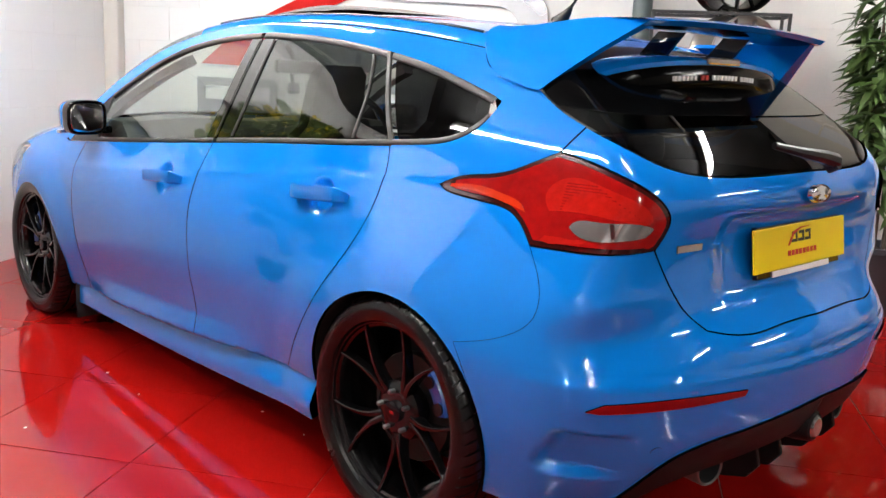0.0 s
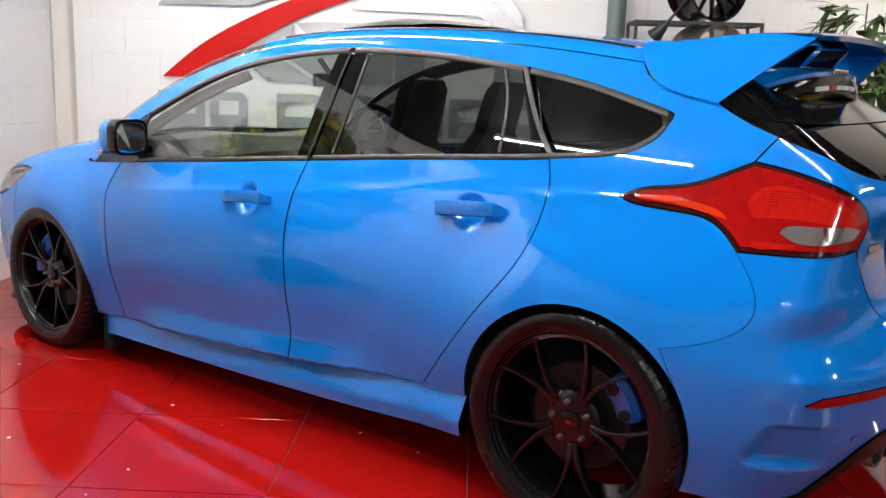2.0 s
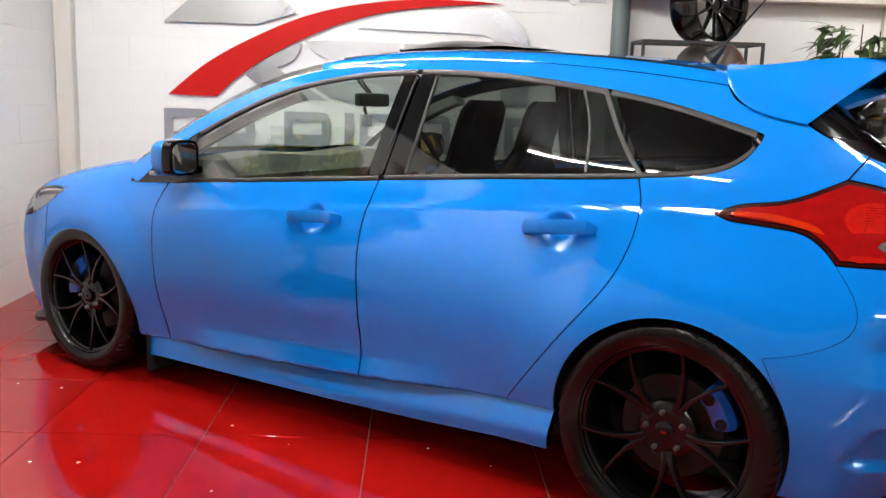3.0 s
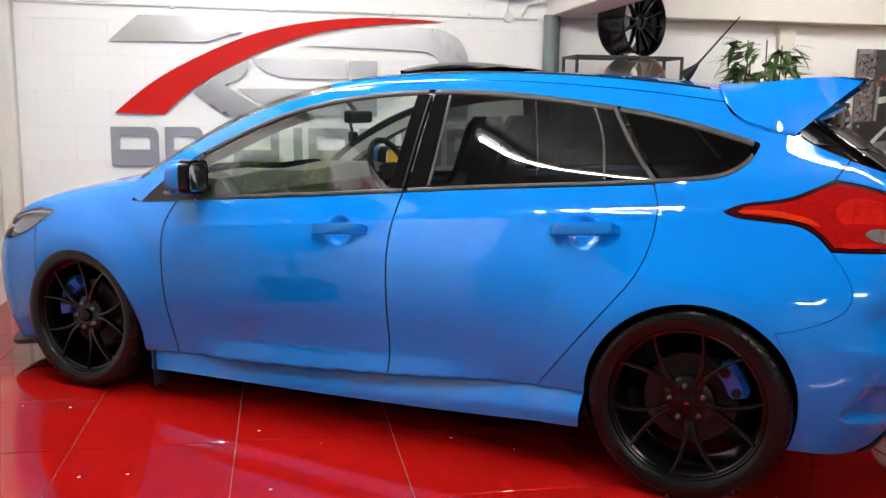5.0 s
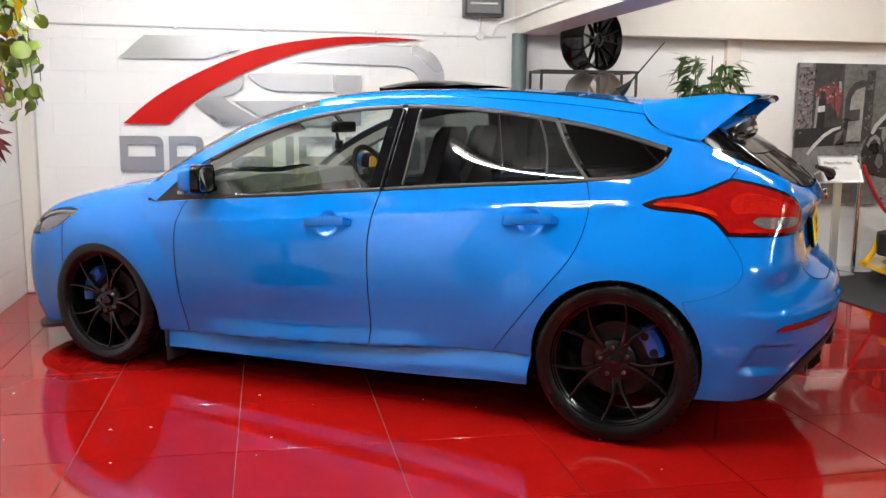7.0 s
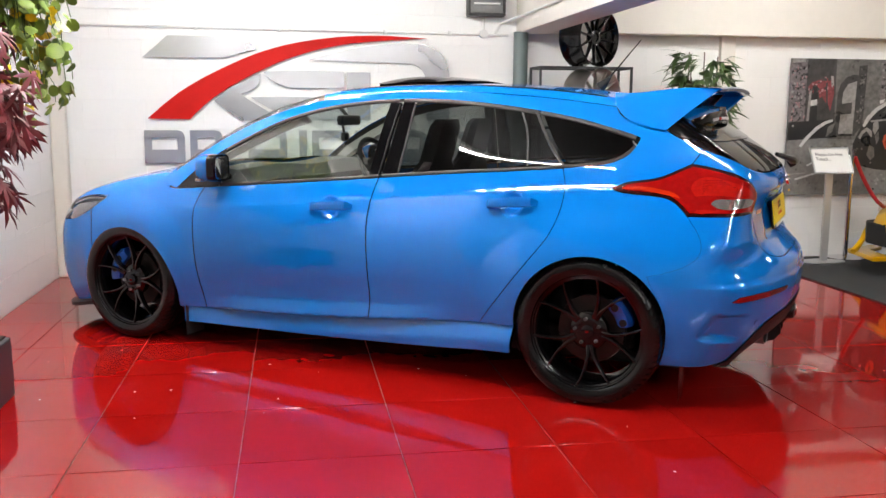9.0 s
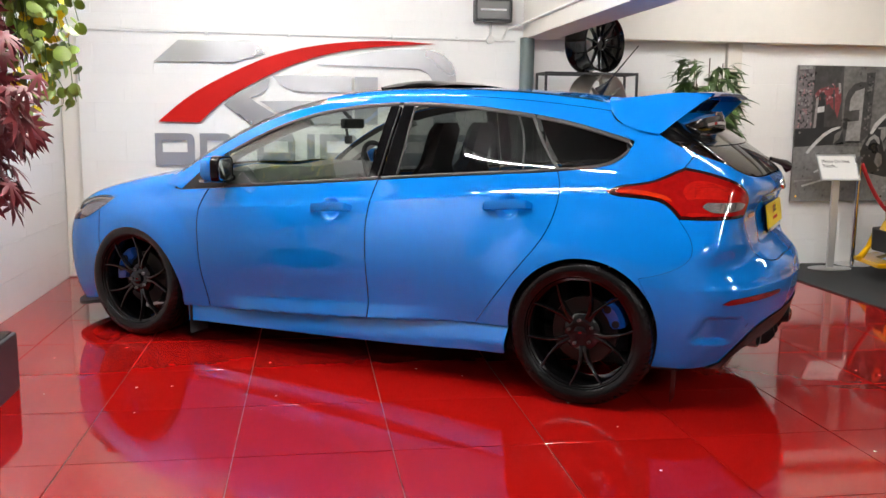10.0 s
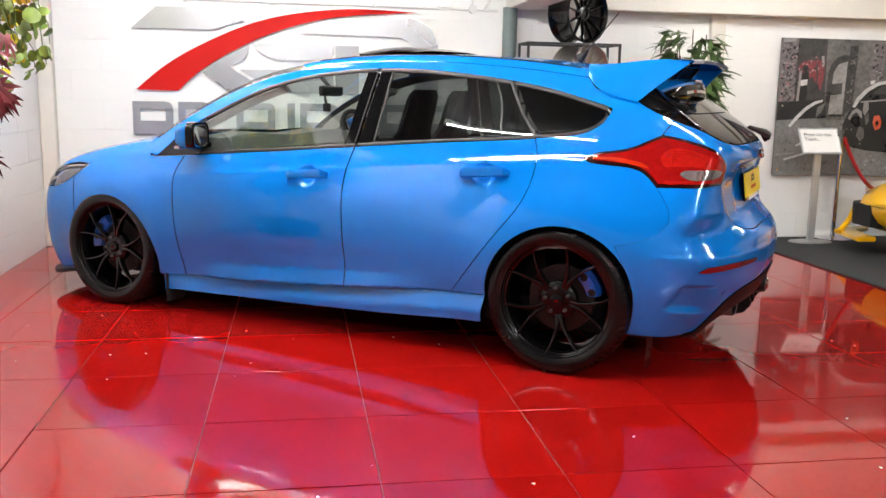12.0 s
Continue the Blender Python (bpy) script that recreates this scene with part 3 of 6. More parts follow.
# skirt below the doors, standing a little proud
skirt = chain(sill_at(-0.975, 0.985), curve2([(0.985, 0.32), (0.975, 0.25), (0.97, 0.2)]), curve2([(0.97, 0.2), (0.7, 0.18), (0.3, 0.162), (-0.34, 0.146), (-0.975, 0.13)]))
sp = shrink(skirt, 0.002)
sq, st = fill(sp, 0.014)
sd = np.clip((SILL_LINE(sq[:, 0]) - sq[:, 1]) / 0.075, 0, 1) ** 0.8
sheet("side_skirt", sq, st, skin, PAINT, car, [(i, (i + 1) % len(sp)) for i in range(len(sp))], lift=0.046 * sd - 0.016, depth=0.03)

# roof, windscreen and bonnet are laid from above
rail = np.array(RAIL_LINE)
rail3 = skin(rail[:, 0], rail[:, 1])
RAIL_Y = Spline(*[(rail3[i, 0], rail3[i, 1]) for i in list(range(0, len(rail3) - 1, 12)) + [len(rail3) - 1]])


def top_sheet(name, outline, mat, **kw):
    q, tri = fill(outline, 0.02)
    n = len(outline)
    return sheet(name, q, tri, lambda x, y: crown(x, np.maximum(y, 0)), mat, car, [(i, (i + 1) % n) for i in range(n)], mid=True, **kw)


edge_xy = lambda a, b: [(x, float(RAIL_Y(x)) - 0.002) for x in np.linspace(a, b, max(int(abs(b - a) / 0.02), 2))]
screen_top = curve2([(-0.28, 0.0), (-0.27, 0.25), (-0.22, 0.48), (-0.17, float(RAIL_Y(-0.17)) - 0.002)])
top_sheet("roof_panel", chain(screen_top, edge_xy(-0.17, 1.35), [(1.36, 0.3), (1.37, 0.0)], [(x, 0.0) for x in np.arange(1.3, -0.27, -0.03)]), PAINT, lift=-0.002)
screen_low = curve2([(-1.25, 0.0), (-1.22, 0.3), (-1.13, 0.55), (-1.04, float(RAIL_Y(-1.04)) - 0.004)])
top_sheet("windscreen", chain(screen_low, edge_xy(-1.04, -0.19), screen_top[::-1], [(x, 0.0) for x in np.arange(-0.3, -1.24, -0.03)]), GLASS_FRONT, lift=-0.004, depth=0, label="clear windscreen")
hood_edge = skin(np.array([-1.06, -1.16, -1.32, -1.49]), np.array([0.872, 0.865, 0.845, 0.797]))
bon = [(float(a), float(b) + 0.010) for a, b, _ in hood_edge]
front_edge = skin(np.array([-1.62, -1.75, -1.9, -1.95, -2.2, -2.57]), np.array([0.795, 0.77, 0.715, 0.69, 0.69, 0.69]))
fro = [(float(a), float(b)) for a, b, _ in front_edge]
top_sheet("bonnet", chain(screen_low, curve2(bon), curve2([bon[-1]] + fro[:3]), curve2(fro[2:5] + [(fro[5][0], 0.0)]), [(x, 0.0) for x in np.arange(-2.1, -1.24, 0.03)]), PAINT, lift=-0.0035)

# dark inner shell behind the joints
inner = chain(curve2([(-1.6, 0.2), (-1.6, 0.70)]), curve2([(-1.6, 0.70), (-1.4, 0.80), (-1.05, 0.84), (-0.26, 0.895), (0.25, 0.938), (1.153, 1.01), (1.36, 1.035), (1.5, 1.13), (1.62, 1.16)]),
              curve2([(1.62, 1.16), (1.8, 1.08), (1.9, 1.03), (S_END, 1.0)]), curve2([(S_END, 1.0), (S_END, 0.44)]), curve2([(S_END, 0.44), (2.1, 0.42), (1.95, 0.36), (1.88, 0.23), (1.70, 0.22)]),
              arch(1.335, 0.315, 0.362, -16, 176), curve2([(0.97, 0.24), (0.3, 0.18), (-0.96, 0.15)]), arch(-1.33, 0.282, 0.357, -10, 160))
iq, it = fill(inner, 0.03)
sheet("inner_shell", iq, it, skin, SHELL, car, lift=-0.034, depth=0)

# glass, pillars and trim of the side windows
low_in = lambda a, b: [(s, z + 0.014) for s, z in BELT if a <= s <= b]
top_in = lambda a, b: [(s, z - 0.017) for s, z in TOP_LINE if a <= s <= b]
FG_BACK = curve2([(0.19, 0.97), (0.205, 1.15), (0.222, 1.312)])
RG_FRONT = curve2([(0.352, 0.985), (0.362, 1.15), (0.366, 1.313)])
RG_BACK = curve2([(0.918, 1.272), (0.955, 1.2), (0.982, 1.11), (0.994, 1.034)])
Q_LINE = curve2([(0.994, 1.264), (1.08, 1.135), (1.158, 1.045)])
Q_LINE2 = curve2([(1.03, 1.256), (1.11, 1.135), (1.182, 1.05)])
gz = dict(gap=0.0, depth=0, lift=-0.004)
panel("front_window", chain(low_in(-0.70, 0.188), FG_BACK, top_in(-0.72, 0.22)[::-1], [(-0.72, 1.0)]), GLASS_FRONT, label="lightly tinted front side window", **gz)
panel("rear_window", chain(low_in(0.355, 0.99), RG_BACK[::-1], top_in(0.37, 0.915)[::-1], RG_FRONT[::-1]), GLASS_DARK, label="dark privacy glass", **gz)
panel("fixed_window", chain(low_in(0.998, 1.15), Q_LINE[::-1], top_in(0.925, 0.99)[::-1], RG_BACK), GLASS_DARK, label="dark fixed pane", **gz)
panel("quarter_window", chain(low_in(1.19, 1.298), [(s - 0.006, z + 0.014) for s, z in BELT_TAIL[2:-4]], top_in(1.03, 1.455)[::-1], Q_LINE2), GLASS_QUARTER, label="dark quarter window", **gz)
panel("sail_panel", chain([p for p in BELT if p[0] <= -0.71], [(-0.70, 0.896), (-0.72, 1.0)], [(s, z - 0.002) for s, z in TOP_LINE if -0.99 <= s <= -0.72][::-1]), SATIN_BLACK, gap=0.0, lift=-0.002, depth=0.008)
panel("pillar_panel", chain(low_in(0.192, 0.257), curve2([(0.257, 0.975), (0.289, 1.31)]), top_in(0.222, 0.289)[::-1], FG_BACK[::-1]), GLOSS_BLACK, gap=0.0015, lift=-0.001, depth=0.01)
panel("pillar_panel", chain(low_in(0.263, 0.352), RG_FRONT, top_in(0.292, 0.366)[::-1], curve2([(0.294, 1.31), (0.262, 0.975)])), GLOSS_BLACK, gap=0.0015, lift=-0.001, depth=0.01)
band("belt_trim", [p for p in BELT if -0.71 <= p[0] <= 0.252], 0.014, TRIM, side=1, label="satin grey waistline trim")
band("belt_trim", [p for p in BELT if p[0] >= 0.262] + BELT_TAIL[1:-3], 0.014, TRIM, side=1, label="satin grey waistline trim")
band("window_trim", [p for p in TOP_LINE if -0.72 < p[0] < 0.28], 0.018, TRIM, side=-1, label="satin grey window trim")
band("window_trim", [p for p in TOP_LINE if 0.292 < p[0] < 1.0], 0.018, TRIM, side=-1, label="satin grey window trim")
band("window_trim", [p for p in TOP_LINE if 1.005 < p[0] < 1.48], 0.018, TRIM, side=-1, label="satin grey window trim")
band("quarter_divider", curve2([(0.985, 1.275), (1.075, 1.135), (1.16, 1.035)]), 0.014, TRIM, side=1, lift=0.004)
band("glass_runner", RG_BACK, 0.008, TRIM, side=1, lift=0.001)
band("glass_runner", RG_FRONT, 0.009, TRIM, side=1, lift=0.001)
band("glass_runner", curve2([(0.247, 0.975), (0.281, 1.31)]), 0.005, TRIM, side=1, lift=0.001)

# inner linings of the pillars and roof rails
lining = chain([p for p in TOP_LINE if -0.95 < p[0] < 1.44], curve2([(1.44, 1.19), (1.40, 1.23), (1.33, 1.29)]), [p for p in RAIL_LINE[::-1] if -0.98 < p[0] < 1.3])
lq, lt_ = fill(lining, 0.03)
sheet("pillar_lining", lq, lt_, skin, CABIN, car, lift=-0.03, depth=0)

# tailgate glass
panel("tailgate_glass", chain(GLASS_EDGE, [(S_END, 1.2), (S_END, 1.33)], curve2([(S_END, 1.33), (2.1, 1.33), (1.7, 1.29), (1.64, 1.26)]), [(1.643, 1.2)]), GLASS_REAR, mid=True, gap=0.004, lift=-0.003, depth=0,
      label="dark tinted tailgate glass")

panel("glass_band", chain(curve2([(1.70, 1.168), (1.85, 1.155), (2.1, 1.15), (S_END, 1.15)]), [(S_END, 1.25)], curve2([(S_END, 1.325), (2.1, 1.325), (1.72, 1.28), (1.655, 1.25)]), [(1.66, 1.195)]), PANEL_BLACK, mid=True, gap=0.0, lift=0.0, depth=0,
      label="black upper band of the tailgate glass")

# tail lamps: dark bezel, red body, amber stripe and clear lower window
LAMP = chain(LAMP_TOP, LAMP_BACK, LAMP_LOW, LAMP_FRONT)
for lamp in panel("tail_lamp", LAMP, LENS_DEEP, gap=0.003, lift=0.004, depth=0.02, label="red tail lamp in a dark bezel"):
    sgn = 0 if lamp.name.endswith("1") else 1

    def lens(name, poly, mat, lift, label):
        q, tri = fill(poly, 0.01)
        made = sheet(name, q, tri, skin, mat, car, [(i, (i + 1) % len(poly)) for i in range(len(poly))], lift=lift, depth=0.006, label=label)
        keep = made[1 - sgn]
        bpy.data.objects.remove(made[sgn])
        keep.parent = lamp

    lens("red_lens", shrink(chain(LAMP_TOP[4:], LAMP_BACK, LAMP_LOW, LAMP_FRONT[:-4]), 0.013), LENS_RED, 0.0085, "red lens")
    lens("amber_lens", chain(curve2([(1.44, 0.953), (1.53, 0.958), (1.62, 0.945)]), curve2([(1.62, 0.945), (1.66, 0.925), (1.665, 0.915)]), curve2([(1.63, 0.925), (1.53, 0.943), (1.44, 0.947)])), LENS_AMBER, 0.0105, "amber stripe")
    lens("clear_lens", chain(curve2([(1.752, 0.897), (1.762, 0.911), (1.80, 0.916), (1.862, 0.919), (1.876, 0.913)]), curve2([(1.876, 0.913), (1.865, 0.896), (1.84, 0.886), (1.765, 0.882), (1.752, 0.897)])), LENS_CLEAR, 0.0115, "clear reversing lens")
    lens("lens_divider", [(1.812, 0.885), (1.818, 0.885), (1.818, 0.916), (1.812, 0.916)], LENS_DEEP, 0.013, "")
    lens("bright_lens", curve2([(1.715, 0.925), (1.80, 0.928), (1.875, 0.93), (1.868, 0.95), (1.82, 0.985), (1.77, 1.005), (1.725, 0.99), (1.705, 0.955), (1.715, 0.925)])[:-1], LENS_BRIGHT, 0.0095, "bright red inner lens")
    lens("bright_lens", chain([(1.70, 0.86)], [(1.72, 0.856), (1.87, 0.868), (1.88, 0.88)], [(1.78, 0.876), (1.71, 0.872)]), LENS_BRIGHT, 0.0095, "bright red inner lens")
    for z0 in [0.932 + 0.0065 * i for i in range(10)]:
        lens("lens_rib", [(1.735 + (z0 - 0.93) * 0.2, z0), (1.855 - (z0 - 0.93) * 0.95, z0), (1.855 - (z0 - 0.93) * 0.95, z0 + 0.0022), (1.735 + (z0 - 0.93) * 0.2, z0 + 0.0022)], LENS_RED, 0.0105, "")

# reflectors, badge, plate
refl = chain([(1.786, 0.503), (1.812, 0.521)], curve2([(1.812, 0.521), (1.93, 0.5275), (2.061, 0.525)]), curve2([(2.055, 0.511), (1.93, 0.5045), (1.805, 0.499)]))
panel("reflector", refl, REFLECTOR, gap=0, lift=0.009, depth=0.012, label="long red rear reflector")
for s0 in (1.912, 2.1):
    panel("parking_sensor", [(s0 + 0.011 * math.cos(a), 0.39 + 0.011 * math.sin(a)) for a in [i * math.pi / 8 for i in range(16)]], PAINT, step=0.006, gap=0, lift=0.002, depth=0.004)

# ---- the showroom ----
WALL_PAINT = material("white_wall_paint", (0.84, 0.83, 0.81), 0.45, grain=0.02, size=30, bumpy=0.2, stain=0.04, stain_size=0.8, vary=0.012)
JOINT_PAINT = material("white_joint_paint", (0.79, 0.78, 0.76), 0.5, grain=0.04, size=30, bumpy=0.2)
PLASTER = material("cream_plaster", (0.70, 0.66, 0.60), 0.6, grain=0.03, size=12, bumpy=0.2, stain=0.06)
# The unseen ceiling is toned dark so that glass and paint mirror less light.
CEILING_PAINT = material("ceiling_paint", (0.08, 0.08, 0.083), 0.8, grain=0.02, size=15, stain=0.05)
GROUT = material("pale_red_grout", (0.30, 0.10, 0.08), 0.6, grain=0.3, size=40, stain=0.3, stain_size=2)
CONDUIT = material("white_conduit", (0.72, 0.71, 0.69), 0.4, grain=0.03, size=60)
POST_PAINT = material("grey_green_paint", (0.12, 0.155, 0.15), 0.45, grain=0.08, size=40, stain=0.1, stain_size=3)
BLACK_STEEL = material("black_steel", (0.02, 0.02, 0.021), 0.45, grain=0.15, size=100)
CARPET = material("black_carpet", (0.022, 0.023, 0.024), 0.95, grain=0.4, size=350, bumpy=0.5, stain=0.15, stain_size=3)
# broad tone waves in the colour mimic the gradient sheen of brushed silver
SILVER_SIGN = material("silver_sign", (0.42, 0.42, 0.44), 0.3, 0.75, grain=0.04, size=200, stain=0.3, stain_size=1.6)
GREY_SIGN = material("grey_sign", (0.36, 0.36, 0.38), 0.35, 0.6, grain=0.04, size=200, stain=0.1)
RED_SIGN = material("red_sign", (0.50, 0.008, 0.006), 0.5, grain=0.05, size=80, spec=0.12)
TUBE_GLOW = glowing("tube_glow", (1.0, 0.985, 0.945), 345.0)
# weaker copy of the tube, made only to balance the added light
TUBE_WEAK = glowing("weak_tube_glow", (1.0, 0.985, 0.945), 190.0)
FIXTURE = material("white_fixture", (0.75, 0.75, 0.74), 0.4, grain=0.03, size=60)


def tile_material():
    """Red glazed tile: glossy, a little uneven, with sparse pale flecks."""
    m = material("red_tile", (0.31, 0.005, 0.004), 0.05, grain=0.06, size=6, stain=0.10, stain_size=2.2, vary=0.06, spec=0.48)
    nt = m.node_tree
    b = nt.nodes["Principled BSDF"]
    geo = nt.nodes.new("ShaderNodeNewGeometry")
    vo = nt.nodes.new("ShaderNodeTexVoronoi")
    vo.inputs["Scale"].default_value = 7.0
    nt.links.new(geo.outputs["Position"], vo.inputs["Vector"])
    lt = nt.nodes.new("ShaderNodeMath")
    lt.operation = "LESS_THAN"
    lt.inputs[1].default_value = 0.042
    nt.links.new(vo.outputs["Distance"], lt.inputs[0])
    sep = nt.nodes.new("ShaderNodeSeparateColor")
    nt.links.new(vo.outputs["Color"], sep.inputs[0])
    pick = nt.nodes.new("ShaderNodeMath")
    pick.operation = "GREATER_THAN"
    pick.inputs[1].default_value = 0.5
    nt.links.new(sep.outputs[0], pick.inputs[0])
    both = nt.nodes.new("ShaderNodeMath")
    both.operation = "MULTIPLY"
    nt.links.new(lt.outputs[0], both.inputs[0])
    nt.links.new(pick.outputs[0], both.inputs[1])
    mix = nt.nodes.new("ShaderNodeMix")
    mix.data_type = "RGBA"
    mix.inputs["B"].default_value = (0.9, 0.8, 0.7, 1)
    old = b.inputs["Base Color"].links[0].from_socket
    nt.links.new(both.outputs[0], mix.inputs["Factor"])
    nt.links.new(old, mix.inputs["A"])
    nt.links.new(mix.outputs["Result"], b.inputs["Base Color"])
    return m


TILE = tile_material()
U0, U1, V0, V1 = -2.43, 9.0, -8.0, 2.15       # inner faces of the walls


def setting(name, bm, mat, label="", m=ROOM):
    ob = part(name, bm, mat)
    ob.matrix_world = m
    return tagged(ob, label, kind="structure")


V_END = -2.53                                 # the white blockwork ends here
DARK_WALL = material("dark_wall_paint", (0.24, 0.24, 0.245), 0.6, grain=0.06, size=20, stain=0.15)
# Out of view; darkened in colour to keep the car's reflections low.
FAR_WALL = material("grey_wall_paint", (0.2, 0.2, 0.2), 0.6, grain=0.03, size=20, stain=0.1)
floor = setting("floor", box((U0 - 0.2, V0 - 0.2, -0.2), (U1 + 0.2, V1 + 0.2, -0.006)), GROUT, "shiny red floor tiles with thin pale joints")
wall_back = setting("wall_back", box((U0 - 0.2, V1 + 0.006, -0.2), (U1 + 0.2, V1 + 0.2, CEIL)), JOINT_PAINT, "white painted blockwork wall")
wall_left = setting("wall_left", box((U0 - 0.2, V_END, -0.2), (U0 - 0.006, V1 + 0.006, CEIL)), JOINT_PAINT, "white painted blockwork wall")
setting("wall_left_dark", box((U0 - 0.2, V0, -0.2), (U0 - 0.03, V_END - 0.002, CEIL)), DARK_WALL, "dark grey wall beyond the white blockwork")
setting("wall_right", box((U1, V0, -0.2), (U1 + 0.2, V1, CEIL)), PLASTER, "plain pale wall")
setting("wall_front", box((U0, V0 - 0.2, -0.2), (U1, V0, CEIL)), FAR_WALL, "plain grey wall")
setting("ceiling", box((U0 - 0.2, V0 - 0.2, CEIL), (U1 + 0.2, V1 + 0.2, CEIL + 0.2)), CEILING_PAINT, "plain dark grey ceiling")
setting("carpet", box((3.28, V0, -0.004), (U1, V1, 0.012), 0.004), CARPET, "black carpet")

# beams, post and pier
setting("beam", box((1.17, -6.0, 1.90), (1.42, V1 + 0.004, CEIL + 0.01), 0.006), PLASTER, "white boxed beam")
setting("header", box((1.42, 1.98, 1.905), (U1, V1 + 0.004, CEIL + 0.01), 0.006), PLASTER, "cream boxed header")
setting("pier", box((2.93, 2.10, 0.0), (3.06, V1 + 0.004, 1.91), 0.006), PLASTER, "shallow plastered pier")
setting("post", rod((1.185, 2.06, 0.0), (1.185, 2.06, 1.905), 0.058, 32), POST_PAINT, "grey-green round steel post")
setting("corner_boxing", box((U0, 2.06, 0.0), (U0 + 0.115, V1 + 0.004, 1.90), 0.02), PLASTER, "white boxed corner")

# conduit along the wall with saddles, a box and a drop to the flood lamp
cond = rod((U0 + 0.13, V1 - 0.012, 1.903), (1.10, V1 - 0.012, 1.885), 0.010, 10)
rod((U0 + 0.13, V1 - 0.012, 1.903), (U0 + 0.13, 2.0, 1.905), 0.010, 10, bm=cond)
rod((U0 + 0.012, 2.0, 1.905), (U0 + 0.012, -4.0, 1.96), 0.010, 10, bm=cond)
rod((0.893, V1 - 0.012, 1.89), (0.893, V1 - 0.012, 2.04), 0.010, 10, bm=cond)
rod((0.99, V1 - 0.012, 1.888), (1.04, V1 - 0.012, 1.98), 0.010, 10, bm=cond)
rod((1.04, V1 - 0.012, 1.98), (1.155, 1.9, 2.02), 0.010, 10, bm=cond)
rod((1.155, 1.9, 2.02), (1.155, -3.0, 2.02), 0.010, 10, bm=cond)
conduit = part("conduit", cond, CONDUIT, None, smooth=True)
conduit.matrix_world = ROOM
tagged(conduit, "white cable conduit clipped along the wall", "conduit")
for u in (-1.35, -0.72, 0.1, 0.62):
    part("saddle", box((u - 0.012, V1 - 0.026, 1.877), (u + 0.012, V1 + 0.003, 1.909), 0.004), CONDUIT, conduit)
part("junction_box", rod((0.893, V1, 1.89), (0.893, V1 - 0.035, 1.89), 0.034, 20), CONDUIT, conduit, smooth=True)

# flood lamp over the conduit, unlit
lamp = tagged(thing("flood_lamp", ROOM), "black rectangular flood lamp fixed high on the wall", "lamp")
part("housing", box((0.745, 2.03, 2.02), (1.045, 2.12, 2.20), 0.012), BLACK_STEEL, lamp)
part("reflector", box((0.765, 2.018, 2.045), (1.025, 2.028, 2.185), 0.003), STEEL_DARK, lamp, "ribbed steel reflector")
part("tube", rod((0.79, 2.012, 2.115), (1.0, 2.012, 2.115), 0.008, 10), CONDUIT, lamp, smooth=True)
part("front_frame", box((0.745, 2.005, 2.02), (1.045, 2.03, 2.042), 0.004, bm=box((0.745, 2.005, 2.188), (1.045, 2.03, 2.20), 0.003, bm=box((0.745, 2.005, 2.042), (0.763, 2.03, 2.188), 0.003, bm=box((1.027, 2.005, 2.042), (1.045, 2.03, 2.188), 0.003)))), BLACK_STEEL, lamp)
part("bracket", box((0.86, 2.11, 2.06), (0.93, V1 + 0.004, 2.10), 0.004), BLACK_STEEL, lamp)

# fluorescent ceiling battens: the first mirrored in the car, most others added as fill
BATTENS = [(-1.36, -1.38, 1), (-2.35, 0.6, 0), (-1.5, 0.3, 1), (-0.5, -6.1, 1), (0.5, -2.2, 1), (2.3, -4.8, 1), (4.6, -2.2, 1), (2.3, 0.9, 1), (5.6, 0.6, 0)]   # the last number: 1 for the stronger glow, chosen to balance the light
SLANT = -50                              # the lights hang across the room
first = None
for u, v, strong in BATTENS:
    if first is None:
        first = tagged(thing("ceiling_light", ROOM @ pose(u, v, CEIL, 0, 0, SLANT)), "unseen white fluorescent batten light on the ceiling, switched on", "light", "ceiling lights")
        part("body", box((0, -0.035, -0.06), (1.5, 0.035, 0.0), 0.006), FIXTURE, first)
        part("tube", rod((0.02, 0, -0.085), (1.48, 0, -0.085), 0.014, 14), TUBE_GLOW, first, "glowing tube", smooth=True)
        part("end_cap", box((0.0, -0.02, -0.105), (0.02, 0.02, -0.06), 0.003), FIXTURE, first)
        part("end_cap", box((1.48, -0.02, -0.105), (1.5, 0.02, -0.06), 0.003), FIXTURE, first)
    else:
        other = copy_thing(first, ROOM @ pose(u, v, CEIL, 0, 0, SLANT))
        if not strong:
            for o in other.children:
                if o.name.startswith("tube"):
                    o.data = o.data.copy()
                    o.data.materials[0] = TUBE_WEAK

# the emblem: silver and red plates standing off the wall
sign = tagged(thing("wall_emblem", ROOM), "large silver and red metal emblem plates on the wall", "sign")
OFF = V1 - 0.03


def emblem(name, poly, mat, label=""):
    part(name, plate(poly, OFF, OFF + 0.012, bevel=0.0), mat, sign, label)


emblem("swoosh", chain(curve2([(-1.729, 1.209), (-1.50, 1.40), (-1.18, 1.585), (-0.854, 1.726), (-0.45, 1.822), (0.0, 1.86), (0.44, 1.845)]),
                       curve2([(0.44, 1.845), (0.0, 1.815), (-0.40, 1.752), (-0.768, 1.628), (-1.10, 1.455), (-1.30, 1.315), (-1.416, 1.204)])), RED_SIGN, "red curved swoosh")
emblem("silver_plate", chain([(-1.748, 1.668), (-1.561, 1.834)], curve2([(-1.1, 1.838), (-1.0, 1.83), (-0.93, 1.78), (-0.905, 1.742)]), curve2([(-0.905, 1.742), (-1.03, 1.71), (-1.137, 1.672)])), SILVER_SIGN)
